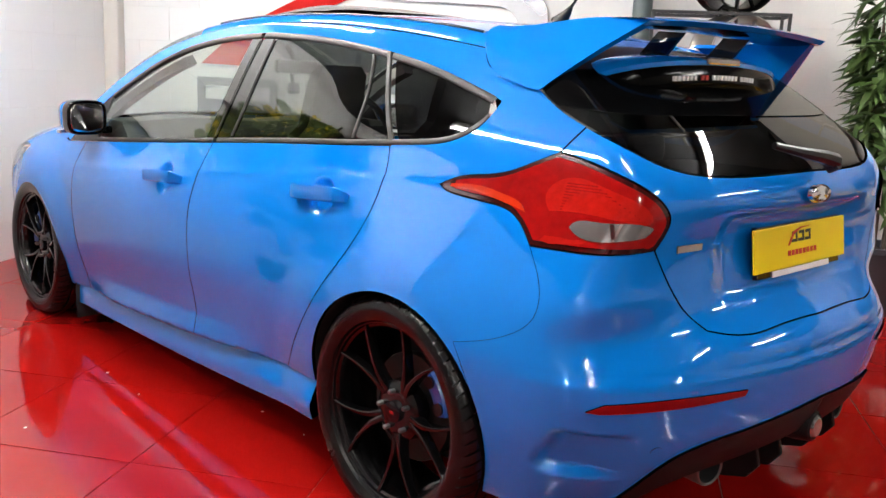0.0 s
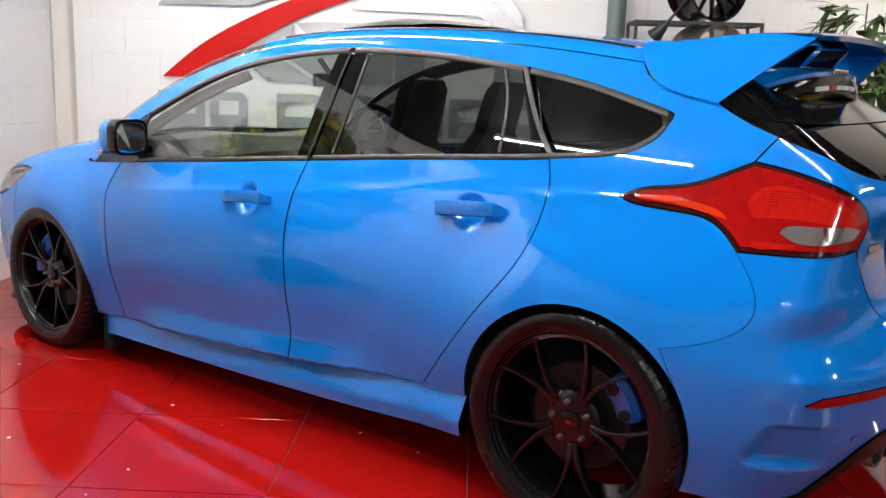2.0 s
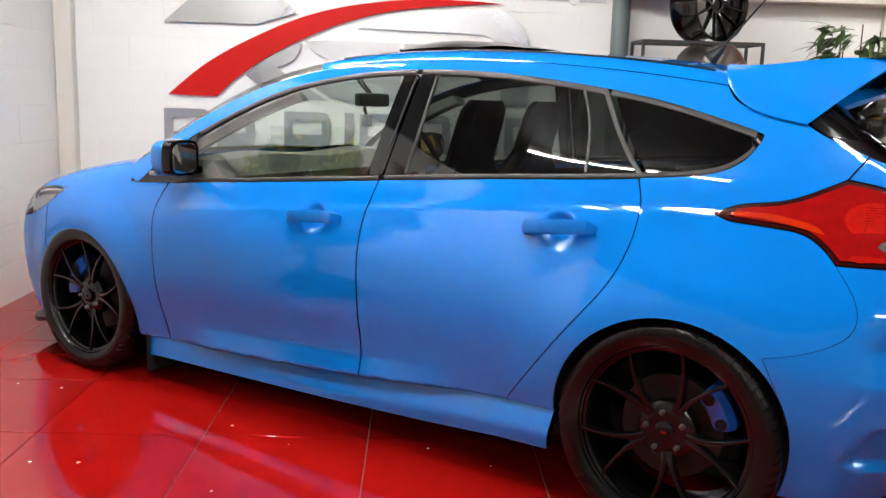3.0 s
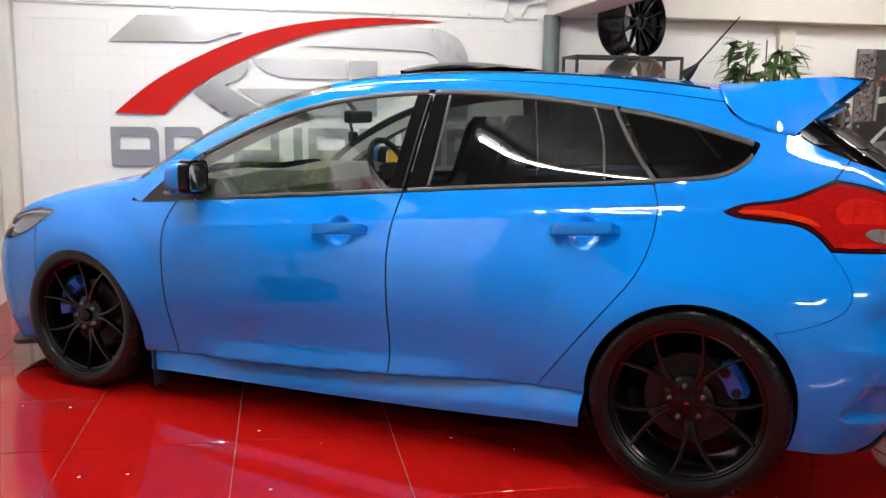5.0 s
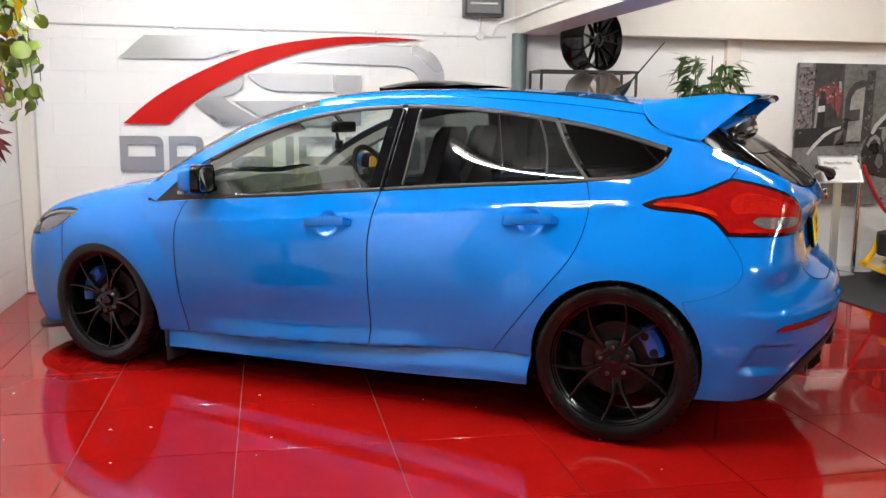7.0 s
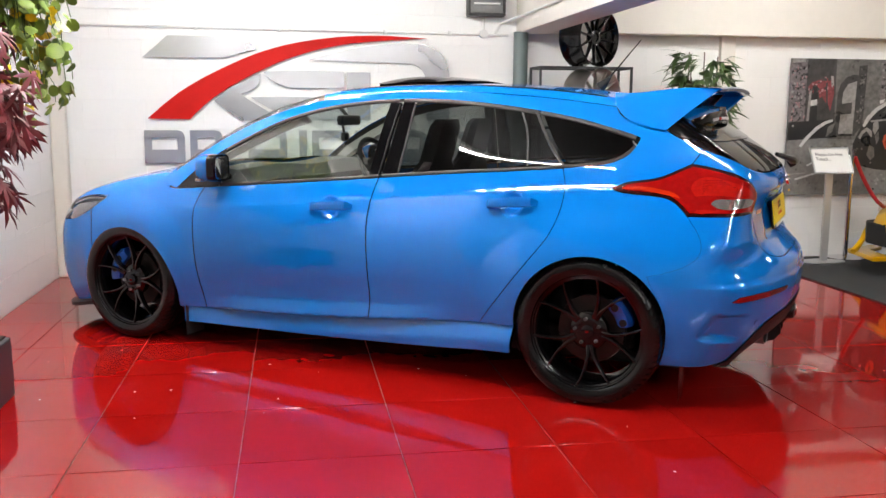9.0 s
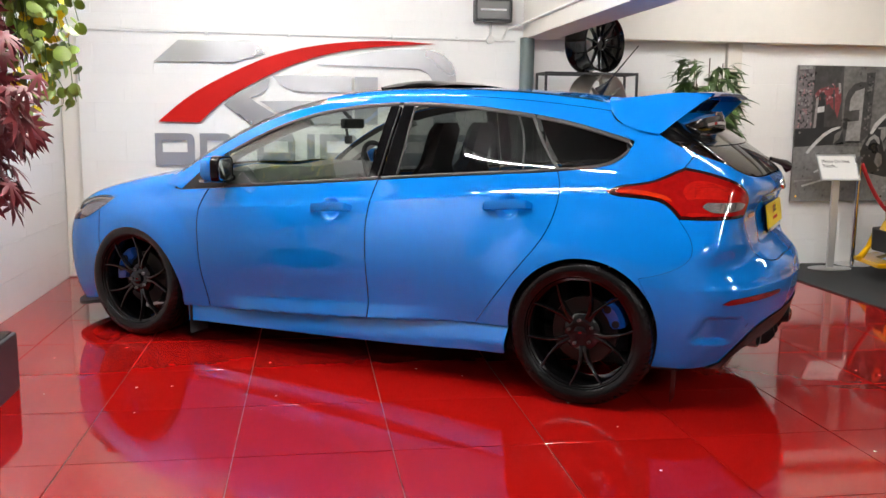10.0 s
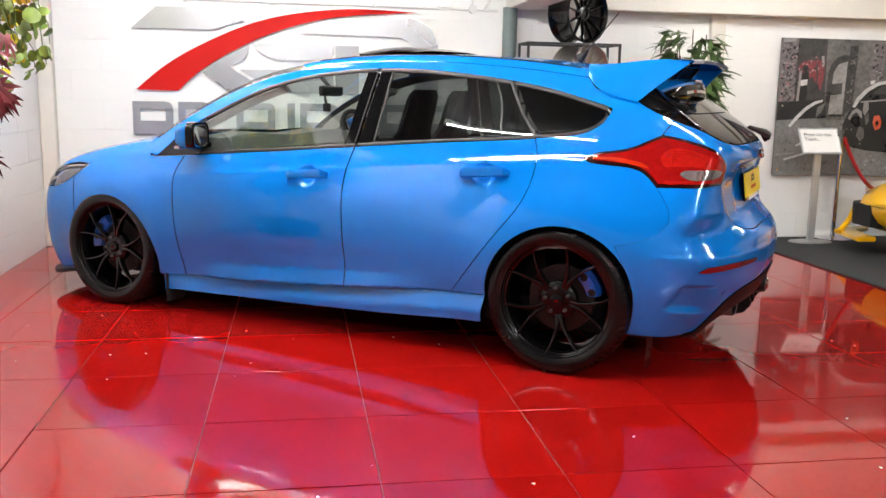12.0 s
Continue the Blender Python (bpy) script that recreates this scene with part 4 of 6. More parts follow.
emblem("silver_plate", chain(curve2([(-0.51, 1.667), (-0.164, 1.755), (0.15, 1.797), (0.40, 1.80)]), curve2([(0.40, 1.80), (0.52, 1.75), (0.60, 1.64), (0.616, 1.5)]), [(0.616, 1.2), (0.43, 1.2)],
                             curve2([(0.43, 1.2), (0.43, 1.48), (0.40, 1.59), (0.32, 1.643)]), [(0.2, 1.65)]), SILVER_SIGN)
emblem("silver_plate", chain(curve2([(-0.851, 1.572), (-0.75, 1.578), (-0.227, 1.58)]), [(-0.228, 1.45)], curve2([(-0.60, 1.45), (-0.70, 1.465), (-0.79, 1.51), (-0.851, 1.572)])), SILVER_SIGN)
emblem("silver_plate", [(-0.205, 1.575), (-0.02, 1.575), (-0.02, 1.20), (-0.205, 1.20)], GREY_SIGN)
emblem("silver_plate", chain(curve2([(-1.229, 1.345), (-1.13, 1.43), (-1.0, 1.5), (-0.87, 1.56)]), curve2([(-0.87, 1.56), (-0.89, 1.49), (-0.95, 1.43), (-1.032, 1.405)]), [(-0.974, 1.36), (-0.70, 1.195), (-1.026, 1.195)]), SILVER_SIGN)
emblem("silver_plate", [(-0.95, 1.375), (-0.72, 1.38), (-0.225, 1.38), (-0.225, 1.20), (-0.665, 1.2)], SILVER_SIGN)
# the line below: plain rounded plates, each with a slot
for u, wide in ((-1.76, 0.30), (-1.42, 0.245), (-0.98, 0.30), (-0.585, 0.06), (-0.485, 0.30), (-0.14, 0.25), (0.15, 0.28), (0.47, 0.28)):
    lo, hi, c = 0.868, 1.12, 0.05
    if wide < 0.1:
        emblem("letter_plate", [(u, lo), (u + wide, lo), (u + wide, hi), (u, hi)], GREY_SIGN)
        continue
    top, m0, m1 = hi, 0.972, 1.064
    b = plate([(u, lo), (u + wide, lo), (u + wide, m0), (u, m0)], OFF, OFF + 0.012)
    plate(chain([(u, m1), (u, top)], curve2([(u + wide - 0.06, top), (u + wide - 0.015, top - 0.015), (u + wide, m1)])), OFF, OFF + 0.012, bm=b)
    plate([(u, m0), (u + 0.055, m0), (u + 0.055, m1), (u, m1)], OFF, OFF + 0.012, bm=b)
    plate([(u + wide - 0.055, m0), (u + wide, m0), (u + wide, m1), (u + wide - 0.055, m1)], OFF, OFF + 0.012, bm=b)
    part("letter_plate", b, GREY_SIGN, sign, "grey plate in the line below the emblem")


def grid_mesh(rows, close=False):
    """Quads between rows of places."""
    n, verts, faces = len(rows[0]), [p for r in rows for p in r], []
    for r in range(len(rows) - 1):
        for i in range(n if close else n - 1):
            faces.append((r * n + i, r * n + (i + 1) % n, (r + 1) * n + (i + 1) % n, (r + 1) * n + i))
    return verts, faces


def solid(name, rows, mat, parent, label="", close=True, caps=True, smooth=True, mirror=False):
    """A closed body through rings of places."""
    verts, faces = grid_mesh(rows, close)
    n = len(rows[0])
    if caps:
        faces += [tuple(range(n))[::-1], tuple(range(len(verts) - n, len(verts)))]
    made = []
    for sg in ((1, -1) if mirror else (1,)):
        bm = bmesh.new()
        vs = [bm.verts.new((v[0], v[1] * sg, v[2])) for v in verts]
        for f in faces:
            bm.faces.new([vs[i] for i in f])
        bmesh.ops.remove_doubles(bm, verts=bm.verts, dist=1e-5)
        bmesh.ops.recalc_face_normals(bm, faces=bm.faces)
        made.append(part(name, bm, mat, parent, label, smooth=smooth))
    return made


# wheels: the outer face lies in the plane y = 0 and looks to -y
def tyre_mesh():
    prof = [(0.250, 0.004), (0.254, -0.006), (0.268, -0.014), (0.288, -0.017), (0.304, -0.013), (0.316, -0.004), (0.322, 0.008), (0.3255, 0.022), (0.327, 0.045), (0.320, 0.047), (0.320, 0.054), (0.327, 0.056),
            (0.327, 0.09), (0.320, 0.092), (0.320, 0.099), (0.327, 0.101), (0.327, 0.135), (0.320, 0.137), (0.320, 0.144), (0.327, 0.146), (0.327, 0.175), (0.324, 0.2), (0.316, 0.218), (0.29, 0.233), (0.255, 0.226), (0.25, 0.21)]
    angles, cut = [], []
    for k in range(66):
        for f, c in ((0, 0), (0.78, 0), (0.80, 1), (0.97, 1), (0.99, 0)):
            angles.append(2 * math.pi * (k + f) / 66)
            cut.append(c)
    rows = []
    for r, h in prof:
        groove = 0.008 if (0.0 < h < 0.044 or 0.15 < h < 0.21) and r > 0.315 else (0.005 if -0.006 < h < 0.01 and r > 0.312 else 0.0)
        rows.append([((r - groove * c) * math.cos(a + 1.2 * h), h, (r - groove * c) * math.sin(a + 1.2 * h)) for a, c in zip(angles, cut)])
    return grid_mesh(rows, True)


def spoke(a, b, w0, w1, kink=None):
    """One arm of the rim from place a (angle, radius, depth) to b, as a rounded bar; kink: share of the length before it bends away."""
    rows = []
    for i in range(9):
        t = i / 8
        turned = t ** 0.8 if kink is None else max(0.0, t - kink) / (1 - kink)
        ang = a[0] + (b[0] - a[0]) * turned
        r = a[1] + (b[1] - a[1]) * t
        h = a[2] + (b[2] - a[2]) * (t ** 0.7)
        w = w0 + (w1 - w0) * min(1.0, t * 1.5)
        deep = 0.036 - 0.012 * t
        er, et = Vector((math.cos(ang), 0, math.sin(ang))), Vector((-math.sin(ang), 0, math.cos(ang)))
        ring = []
        for x, y in ((-0.5, 0.35), (-0.36, 0.04), (-0.2, 0.0), (0.2, 0.0), (0.36, 0.04), (0.5, 0.35), (0.4, 1.0), (-0.4, 1.0)):
            ring.append(er * r + et * (x * w) + Vector((0, h + y * deep, 0)))
        rows.append(ring)
    return rows


def make_wheel(turn, caliper_at, span):
    w = thing("wheel")
    tv, tf = tyre_mesh()
    me = mesh_of("tyre", tv, tf, RUBBER)
    me.set_sharp_from_angle(angle=radians(30))
    piece("tyre", me, w)
    rim = lathe([(0.2535, 0.0), (0.2535, 0.006), (0.249, 0.002), (0.2455, 0.004), (0.243, 0.012), (0.236, 0.016), (0.231, 0.028), (0.229, 0.06), (0.222, 0.12), (0.235, 0.2), (0.252, 0.212)], 72)
    part("rim", rim, RIM, w, smooth=True)
    hub = lathe([(0.0, 0.032), (0.05, 0.032), (0.072, 0.034), (0.084, 0.042), (0.086, 0.075), (0.0, 0.075)], 40)
    part("hub", hub, RIM, w, smooth=True)
    for k in range(5):
        a0 = turn + 2 * math.pi * k / 5
        for sg in (-1, 1):
            rows = spoke((a0 + sg * 0.105, 0.062, 0.030), (a0 + sg * 0.315, 0.247, 0.007), 0.024, 0.0115, 0.24)
            solid("spoke", rows, RIM, w)
        al = turn + 2 * math.pi * (k + 0.5) / 5
        c = Vector((0.056 * math.cos(al), 0, 0.056 * math.sin(al)))
        nut = rod(c + Vector((0, 0.036, 0)), c + Vector((0, 0.018, 0)), 0.0075, 6)
        rod(c + Vector((0, 0.018, 0)), c + Vector((0, 0.013, 0)), 0.0075, 10, r2=0.004, bm=nut)
        part("wheel_nut", nut, STEEL_DARK, w)
    part("centre_cap", lathe([(0.0, 0.018), (0.022, 0.0185), (0.029, 0.021), (0.031, 0.034)], 28), GLOSS_BLACK, w, smooth=True)
    part("cap_mark", box((-0.008, 0.0171, -0.004), (0.008, 0.0188, 0.004), 0.002), REFLECTOR, w)
    disc = lathe([(0.075, 0.088), (0.085, 0.086), (0.150, 0.088), (0.152, 0.092), (0.152, 0.112), (0.08, 0.112)], 60)
    part("brake_disc", disc, STEEL, w, "worn steel brake disc", smooth=True)
    part("disc_hat", lathe([(0.0, 0.07), (0.07, 0.072), (0.078, 0.09), (0.08, 0.12), (0.0, 0.12)], 32), SATIN_BLACK, w, smooth=True)
    rows = []
    for i in range(9):
        a = caliper_at + (i / 8 - 0.5) * span
        e = 0.75 if i in (0, 8) else 1.0
        ring = []
        for x, y in ((0.128, 0.062), (0.150, 0.05), (0.178, 0.05), (0.196, 0.066), (0.198, 0.12), (0.128, 0.12)):
            r = 0.165 + (x - 0.165) * e
            ring.append((r * math.cos(a), y, r * math.sin(a)))
        rows.append(ring)
    solid("caliper", rows, CALIPER, w, "blue brake caliper")
    for dv in (-0.25, 0.22):
        c = Vector((0.158 * math.cos(caliper_at + dv), 0.052, 0.158 * math.sin(caliper_at + dv)))
        part("piston_cap", rod(c, c - Vector((0, 0.008, 0)), 0.017, 16), SATIN_BLACK, w, smooth=True)
    part("upright", box((-0.09, 0.12, -0.12), (0.09, 0.2, 0.12), 0.02), SATIN_BLACK, w)
    return w


def hang(w, m):
    """Puts a wheel and its parts under the car."""
    w.parent = car
    w.matrix_local = m
    w["label"] = "black ten-spoke alloy wheel with low tyre"


rear_wheel = make_wheel(radians(63), radians(32), 0.75)
front_wheel = make_wheel(radians(75), radians(150), 1.2)
rw2, fw2 = copy_thing(rear_wheel, Matrix()), copy_thing(front_wheel, Matrix())
hang(rear_wheel, pose(AXLE, -0.848, HUB))
hang(front_wheel, pose(-AXLE, -0.838, HUB))
hang(rw2, pose(AXLE, 0.848, HUB, 0, 0, 180))
hang(fw2, pose(-AXLE, 0.838, HUB, 0, 0, 180))

# wheel housings, floor pan, flaps
for cx, cz, r in ((1.335, 0.315, 0.352), (-1.33, 0.285, 0.348)):
    rows = []
    for y in (-0.865, -0.74, -0.5):
        ring = []
        for a in (range(-15, 203, 9) if cx > 0 else range(-22, 203, 9)):
            k = r + 0.004 if y < -0.82 else r + 0.03
            px, pz = cx + k * math.cos(radians(a)), cz + k * math.sin(radians(a))
            edge = float(skin(np.array([unroll(px, 0.87)]), np.array([max(pz, 0.14)]))[0, 1]) - 0.016
            ring.append((px, max(y, -edge), pz))
        rows.append(ring)
    rows.append([(cx, -0.5, cz)] * len(rows[0]))
    solid("arch_liner", rows, SHELL, car, close=False, caps=False, mirror=True)
part("floor_pan", box((-1.75, -0.66, 0.16), (1.7, 0.66, 0.22), 0.02), SHELL, car)
part("spare_well", box((0.98, -0.48, 0.22), (1.85, 0.48, 0.6), 0.02), SHELL, car)
part("engine_bay", box((-1.95, -0.5, 0.2), (-1.0, 0.5, 0.68), 0.02), SHELL, car)
CLEAR_FLAP = glass("clear_flap", (0.75, 0.72, 0.72), 0.1)
for sg in (-1, 1):
    rows = [[(-0.952, sg * y, z) for y in (0.66, 0.74, 0.80)] for z in (0.36, 0.24, 0.12, 0.05)]
    b = bmesh.new()
    v, f = grid_mesh(rows + [[(p[0] + 0.006, p[1], p[2]) for p in r] for r in rows[::-1]] + [rows[0]])
    vs = [b.verts.new(p) for p in v]
    for q in f:
        b.faces.new([vs[i] for i in q])
    part("mud_flap", b, SHELL, car)
    part("mud_flap", box((1.712, min(sg * 0.66, sg * 0.76), 0.05), (1.716, max(sg * 0.66, sg * 0.76), 0.25), 0.0015), CLEAR_FLAP, car, "clear plastic flap")

# door mirrors
for sg in (-1, 1):
    mir = thing("door_mirror")
    mir.parent = car
    rows = []
    for x, k in ((-0.775, 0.55), (-0.765, 0.78), (-0.74, 0.93), (-0.70, 1.0), (-0.675, 0.99)):
        rows.append([(x + 0.02 * math.cos(a), sg * (0.848 + 0.09 * k * (abs(math.cos(a)) ** 0.6) * math.copysign(1, math.cos(a))), 0.982 + 0.068 * k * (abs(math.sin(a)) ** 0.6) * math.copysign(1, math.sin(a))) for a in [2 * math.pi * i / 28 for i in range(28)]])
    solid("mirror_cap", rows, PAINT, mir, "blue mirror cap")
    rows = []
    for x, k in ((-0.68, 1.0), (-0.655, 1.01), (-0.635, 0.99), (-0.63, 0.93), (-0.645, 0.88)):
        rows.append([(x + 0.02 * math.cos(a), sg * (0.848 + 0.09 * k * (abs(math.cos(a)) ** 0.55) * math.copysign(1, math.cos(a))), 0.980 + 0.071 * k * (abs(math.sin(a)) ** 0.55) * math.copysign(1, math.sin(a))) for a in [2 * math.pi * i / 28 for i in range(28)]])
    solid("mirror_housing", rows, GLOSS_BLACK, mir)
    rows = []
    for dx, k in ((-0.004, 1.0), (0.004, 1.0), (0.005, 0.97)):
        rows.append([(-0.636 + dx + 0.02 * math.cos(a), sg * (0.848 + 0.076 * k * (abs(math.cos(a)) ** 0.55) * math.copysign(1, math.cos(a))), 0.980 + 0.058 * k * (abs(math.sin(a)) ** 0.55) * math.copysign(1, math.sin(a))) for a in [2 * math.pi * i / 28 for i in range(28)]])
    solid("mirror_glass", rows, CHROME, mir, "mirror glass", smooth=False)
    part("mirror_foot", box((-0.735, min(sg * 0.73, sg * 0.80), 0.912), (-0.66, max(sg * 0.73, sg * 0.80), 0.945), 0.012), GLOSS_BLACK, mir)
    part("side_repeater", box((-0.738, min(sg * 0.875, sg * 0.936), 0.911), (-0.70, max(sg * 0.875, sg * 0.936), 0.927), 0.006), LENS_CLEAR, mir, "clear side repeater")

# door handles
for s0, s1, z0, z1 in ((-0.098, 0.134, 0.800, 0.814), (0.842, 1.076, 0.857, 0.872)):
    rows = []
    for i in range(13):
        t = i / 12
        s, z = s0 + (s1 - s0) * t, z0 + (z1 - z0) * t
        base = skin(np.array([s]), np.array([z]))[0]
        nn = outward(base[None])[0]
        end = min(t, 1 - t)
        out = 0.004 + 0.034 * min(1, (end / 0.12) ** 0.5)
        tall = 0.0225 * min(1, 0.6 + (end / 0.1) ** 0.6 * 0.4)
        c = base + nn * out
        ring = []
        for a in [2 * math.pi * k / 12 for k in range(12)]:
            ring.append(tuple((c + nn * (0.011 * math.copysign(abs(math.cos(a)) ** 0.35, math.cos(a))) + np.array([0, 0, tall * math.copysign(abs(math.sin(a)) ** 0.7, math.sin(a))])) * np.array([1, -1, 1])))
        rows.append(ring)
    solid("door_handle", rows, PAINT, car, mirror=True)

# roof spoiler: two cheeks, a black-bellied blade between them and the lower lip with its lamp
spoiler = thing("roof_spoiler")
spoiler.parent = car
us_ = np.linspace(0, 1, 15)
LX, LY, LZ = Spline((0, 1.352), (0.3, 1.40), (1, 1.585)), Spline((0, 0.572), (0.3, 0.600), (1, 0.617)), Spline((0, 1.305), (0.3, 1.255), (1, 1.197))
UX, UY, UZ = Spline((0, 1.33), (0.35, 1.45), (0.7, 1.63), (1, 1.778)), Spline((0, 0.50), (0.35, 0.49), (0.7, 0.475), (1, 0.447)), Spline((0, 1.362), (0.35, 1.363), (0.7, 1.381), (1, 1.376))
outer = []
for u in us_:
    lo, hi = np.array([LX(u), LY(u), LZ(u)], float), np.array([UX(u), UY(u), UZ(u)], float)
    row, row2 = [], []
    for v in np.linspace(0, 1, 9):
        bulge = 0.016 * math.sin(math.pi * v) * (1 - 0.6 * u)
        p = lo + (hi - lo) * v + np.array([0, bulge, bulge * 0.6])
        row.append((p[0], -p[1], p[2]))
        q = p + np.array([-0.012, -0.022 - 0.03 * (1 - v), -0.012 + 0.02 * (1 - v)])
        row2.append((q[0], -q[1], q[2]))
    outer.append(row + row2[::-1])
solid("cheek", outer, PAINT, spoiler, close=True, caps=True, mirror=True)
rows = []
for y in np.linspace(-0.47, 0.47, 21):
    arc = 0.012 * (1 - (y / 0.47) ** 2)
    sweep = 0.02 * (1 - (y / 0.47) ** 2)
    rows.append([(1.57 + sweep, y, 1.370 + arc), (1.63 + sweep, y, 1.376 + arc), (1.70 + sweep, y, 1.382 + arc), (1.775 + sweep, y, 1.380 + arc), (1.79 + sweep, y, 1.374 + arc), (1.775 + sweep, y, 1.362 + arc)])
blade = solid("blade", rows, PAINT, spoiler, close=False, caps=False)
rows = [[(1.775 + 0.02 * (1 - (y / 0.47) ** 2), y, 1.361 + 0.012 * (1 - (y / 0.47) ** 2)), (1.72 + 0.02 * (1 - (y / 0.47) ** 2), y, 1.356 + 0.012 * (1 - (y / 0.47) ** 2)), (1.64, y, 1.357 + 0.012 * (1 - (y / 0.47) ** 2)), (1.58, y, 1.361 + 0.012 * (1 - (y / 0.47) ** 2)), (1.57, y, 1.368 + 0.012 * (1 - (y / 0.47) ** 2))] for y in np.linspace(-0.47, 0.47, 21)]
solid("blade_belly", rows, PANEL_BLACK, spoiler, "gloss black belly of the blade", close=False, caps=False)
rows, rows2 = [], []
for y in np.linspace(-0.50, 0.50, 25):
    k = (y / 0.50) ** 2
    xr = 1.722 - 0.05 * k - 0.06 * k ** 3
    zt = 1.302 - 0.035 * k - 0.03 * k ** 3
    rows.append([(1.34, y, 1.362 - 0.03 * k), (1.43, y, 1.330 - 0.045 * k), (1.56, y, 1.308 - 0.045 * k), (xr - 0.03, y, zt + 0.004), (xr, y, zt - 0.008), (xr + 0.001, y, zt - 0.02)])
    zb = 1.222 - 0.05 * k
    rows2.append([(xr + 0.001, y, zt - 0.02), (xr + 0.007, y, zt - 0.034), (xr + 0.013 - 0.006 * k, y, max(zt - 0.07, zb + 0.014)), (xr + 0.006 - 0.006 * k, y, zb), (xr - 0.06, y, zb + 0.004), (xr - 0.16, y, zt - 0.02)])
solid("lower_lip", rows, PAINT, spoiler, close=False, caps=False)
solid("gloss_panel", rows2, PANEL_BLACK, spoiler, "black panel over the tailgate glass", close=False, caps=False)
for y in (-0.17, 0.17):
    part("strut", plate([(1.56, 1.30), (1.64, 1.29), (1.70, 1.362), (1.62, 1.366)], y - 0.006, y + 0.006), GLOSS_BLACK, spoiler)
part("brake_lamp", box((1.70, -0.085, 1.283), (1.728, 0.085, 1.303), 0.005), LENS_CLEAR, spoiler, "clear high brake lamp")
# the web address on the gloss panel, as plain bars
for y0, y1, mt in ((-0.24, -0.135, WHITE_INK), (-0.12, -0.08, RED_INK), (-0.065, 0.07, WHITE_INK), (0.085, 0.17, WHITE_INK)):
    n = max(int((y1 - y0) / 0.017), 1)
    b = None
    for i in range(n):
        ya, yb = y0 + (y1 - y0) * i / n, y0 + (y1 - y0) * (i + 0.6) / n
        k = ((ya + yb) / 2 / 0.5) ** 2
        xr, zt = 1.722 - 0.05 * k, 1.302 - 0.035 * k
        b = box((xr + 0.008, ya, zt - 0.060), (xr + 0.0145, yb, zt - 0.047), 0.0, bm=b)
    part("lettering_bar", b, mt, spoiler)

# aerial, roof-opening deflector and roof ditch strips
ant = tube([(1.115, 0, 1.40), (1.15, 0, 1.432), (1.165, 0, 1.45)], [0.028, 0.014, 0.007], 12)
tube([(1.16, 0, 1.445), (1.19, 0, 1.48), (1.315, 0, 1.628)], [0.0055, 0.004, 0.0025], 8, bm=ant)
part("aerial", ant, SATIN_BLACK, car, smooth=True)
roof_out = chain(curve2([(-0.03, 0.0), (-0.015, 0.2), (0.03, 0.36), (0.08, 0.41)]), curve2([(0.08, 0.41), (0.40, 0.41)]), curve2([(0.40, 0.41), (0.455, 0.34), (0.475, 0.0)]), [(x, 0.0) for x in np.arange(0.45, -0.02, -0.03)])
q, tri = fill(roof_out, 0.025)
swell = 0.034 * np.clip(1 - ((q[:, 0] - 0.22) / 0.30) ** 2, 0, 1) * np.clip(1.25 - (q[:, 1] / 0.41) ** 4, 0, 1) + 0.004
sheet("roof_glass", q, tri, lambda x, y: crown(x, np.maximum(y, 0)), PANEL_BLACK, car, [(i, (i + 1) % len(roof_out)) for i in range(len(roof_out))], mid=True, lift=swell, depth=0.04, label="raised dark glass sunroof")
for sg in (-1, 1):
    pts = crown(np.linspace(-0.1, 1.30, 40), np.array([float(RAIL_Y(x)) - 0.045 for x in np.linspace(-0.1, 1.30, 40)]))
    part("roof_strip", tube([(p[0], p[1] * sg, p[2] - 0.001) for p in pts], 0.0045, 6), SATIN_BLACK, car, smooth=True)

# rear wiper
wip = rod((2.035, 0.03, 1.035), (2.06, 0.03, 1.05), 0.022, 16)
tube([(2.055, 0.03, 1.05), (2.05, -0.03, 1.062), (2.03, -0.12, 1.075), (2.0, -0.2, 1.09)], [0.02, 0.018, 0.013, 0.009], 8, bm=wip)
part("rear_wiper", wip, SATIN_BLACK, car, smooth=True)

# number plate with its frame; what stands on it becomes plain bars
tilt = pose(2.004, 0, 0.826, 0, -8, 0)
pl = thing("number_plate")
pl.parent = car
pl.matrix_local = tilt
part("plate_sheet", box((0.0, -0.26, -0.056), (0.006, 0.26, 0.056), 0.004), YELLOW_PLATE, pl, "yellow plate")
part("plate_holder", box((-0.014, -0.235, -0.072), (0.0, 0.235, 0.06), 0.003), GLOSS_BLACK, pl)
part("dealer_strip", box((0.0005, -0.16, -0.073), (0.005, 0.16, -0.0575), 0.001), WHITE_INK, pl, "white strip")
for y0, y1 in ((-0.062, -0.03), (-0.024, 0.008), (0.014, 0.046)):
    part("black_bar", box((0.0062, y0, 0.008), (0.0075, y1, 0.016), 0.0, bm=box((0.0062, y0 + 0.004, 0.028), (0.0075, y1, 0.036), 0.0, bm=box((0.0062, y1 - 0.008, 0.016), (0.0075, y1, 0.028)))), BLACK_INK, pl)
red = plate([(-0.085, 0.002), (-0.075, 0.002), (-0.05, 0.03), (-0.01, 0.042), (0.05, 0.046), (-0.01, 0.046), (-0.055, 0.037)], 0.0078, 0.0088, "x")
part("red_bar", red, RED_INK, pl)
for i in range(8):
    part("thin_bar", box((0.0062, -0.082 + i * 0.021, -0.026), (0.0072, -0.067 + i * 0.021, -0.012), 0.0), RED_INK, pl)
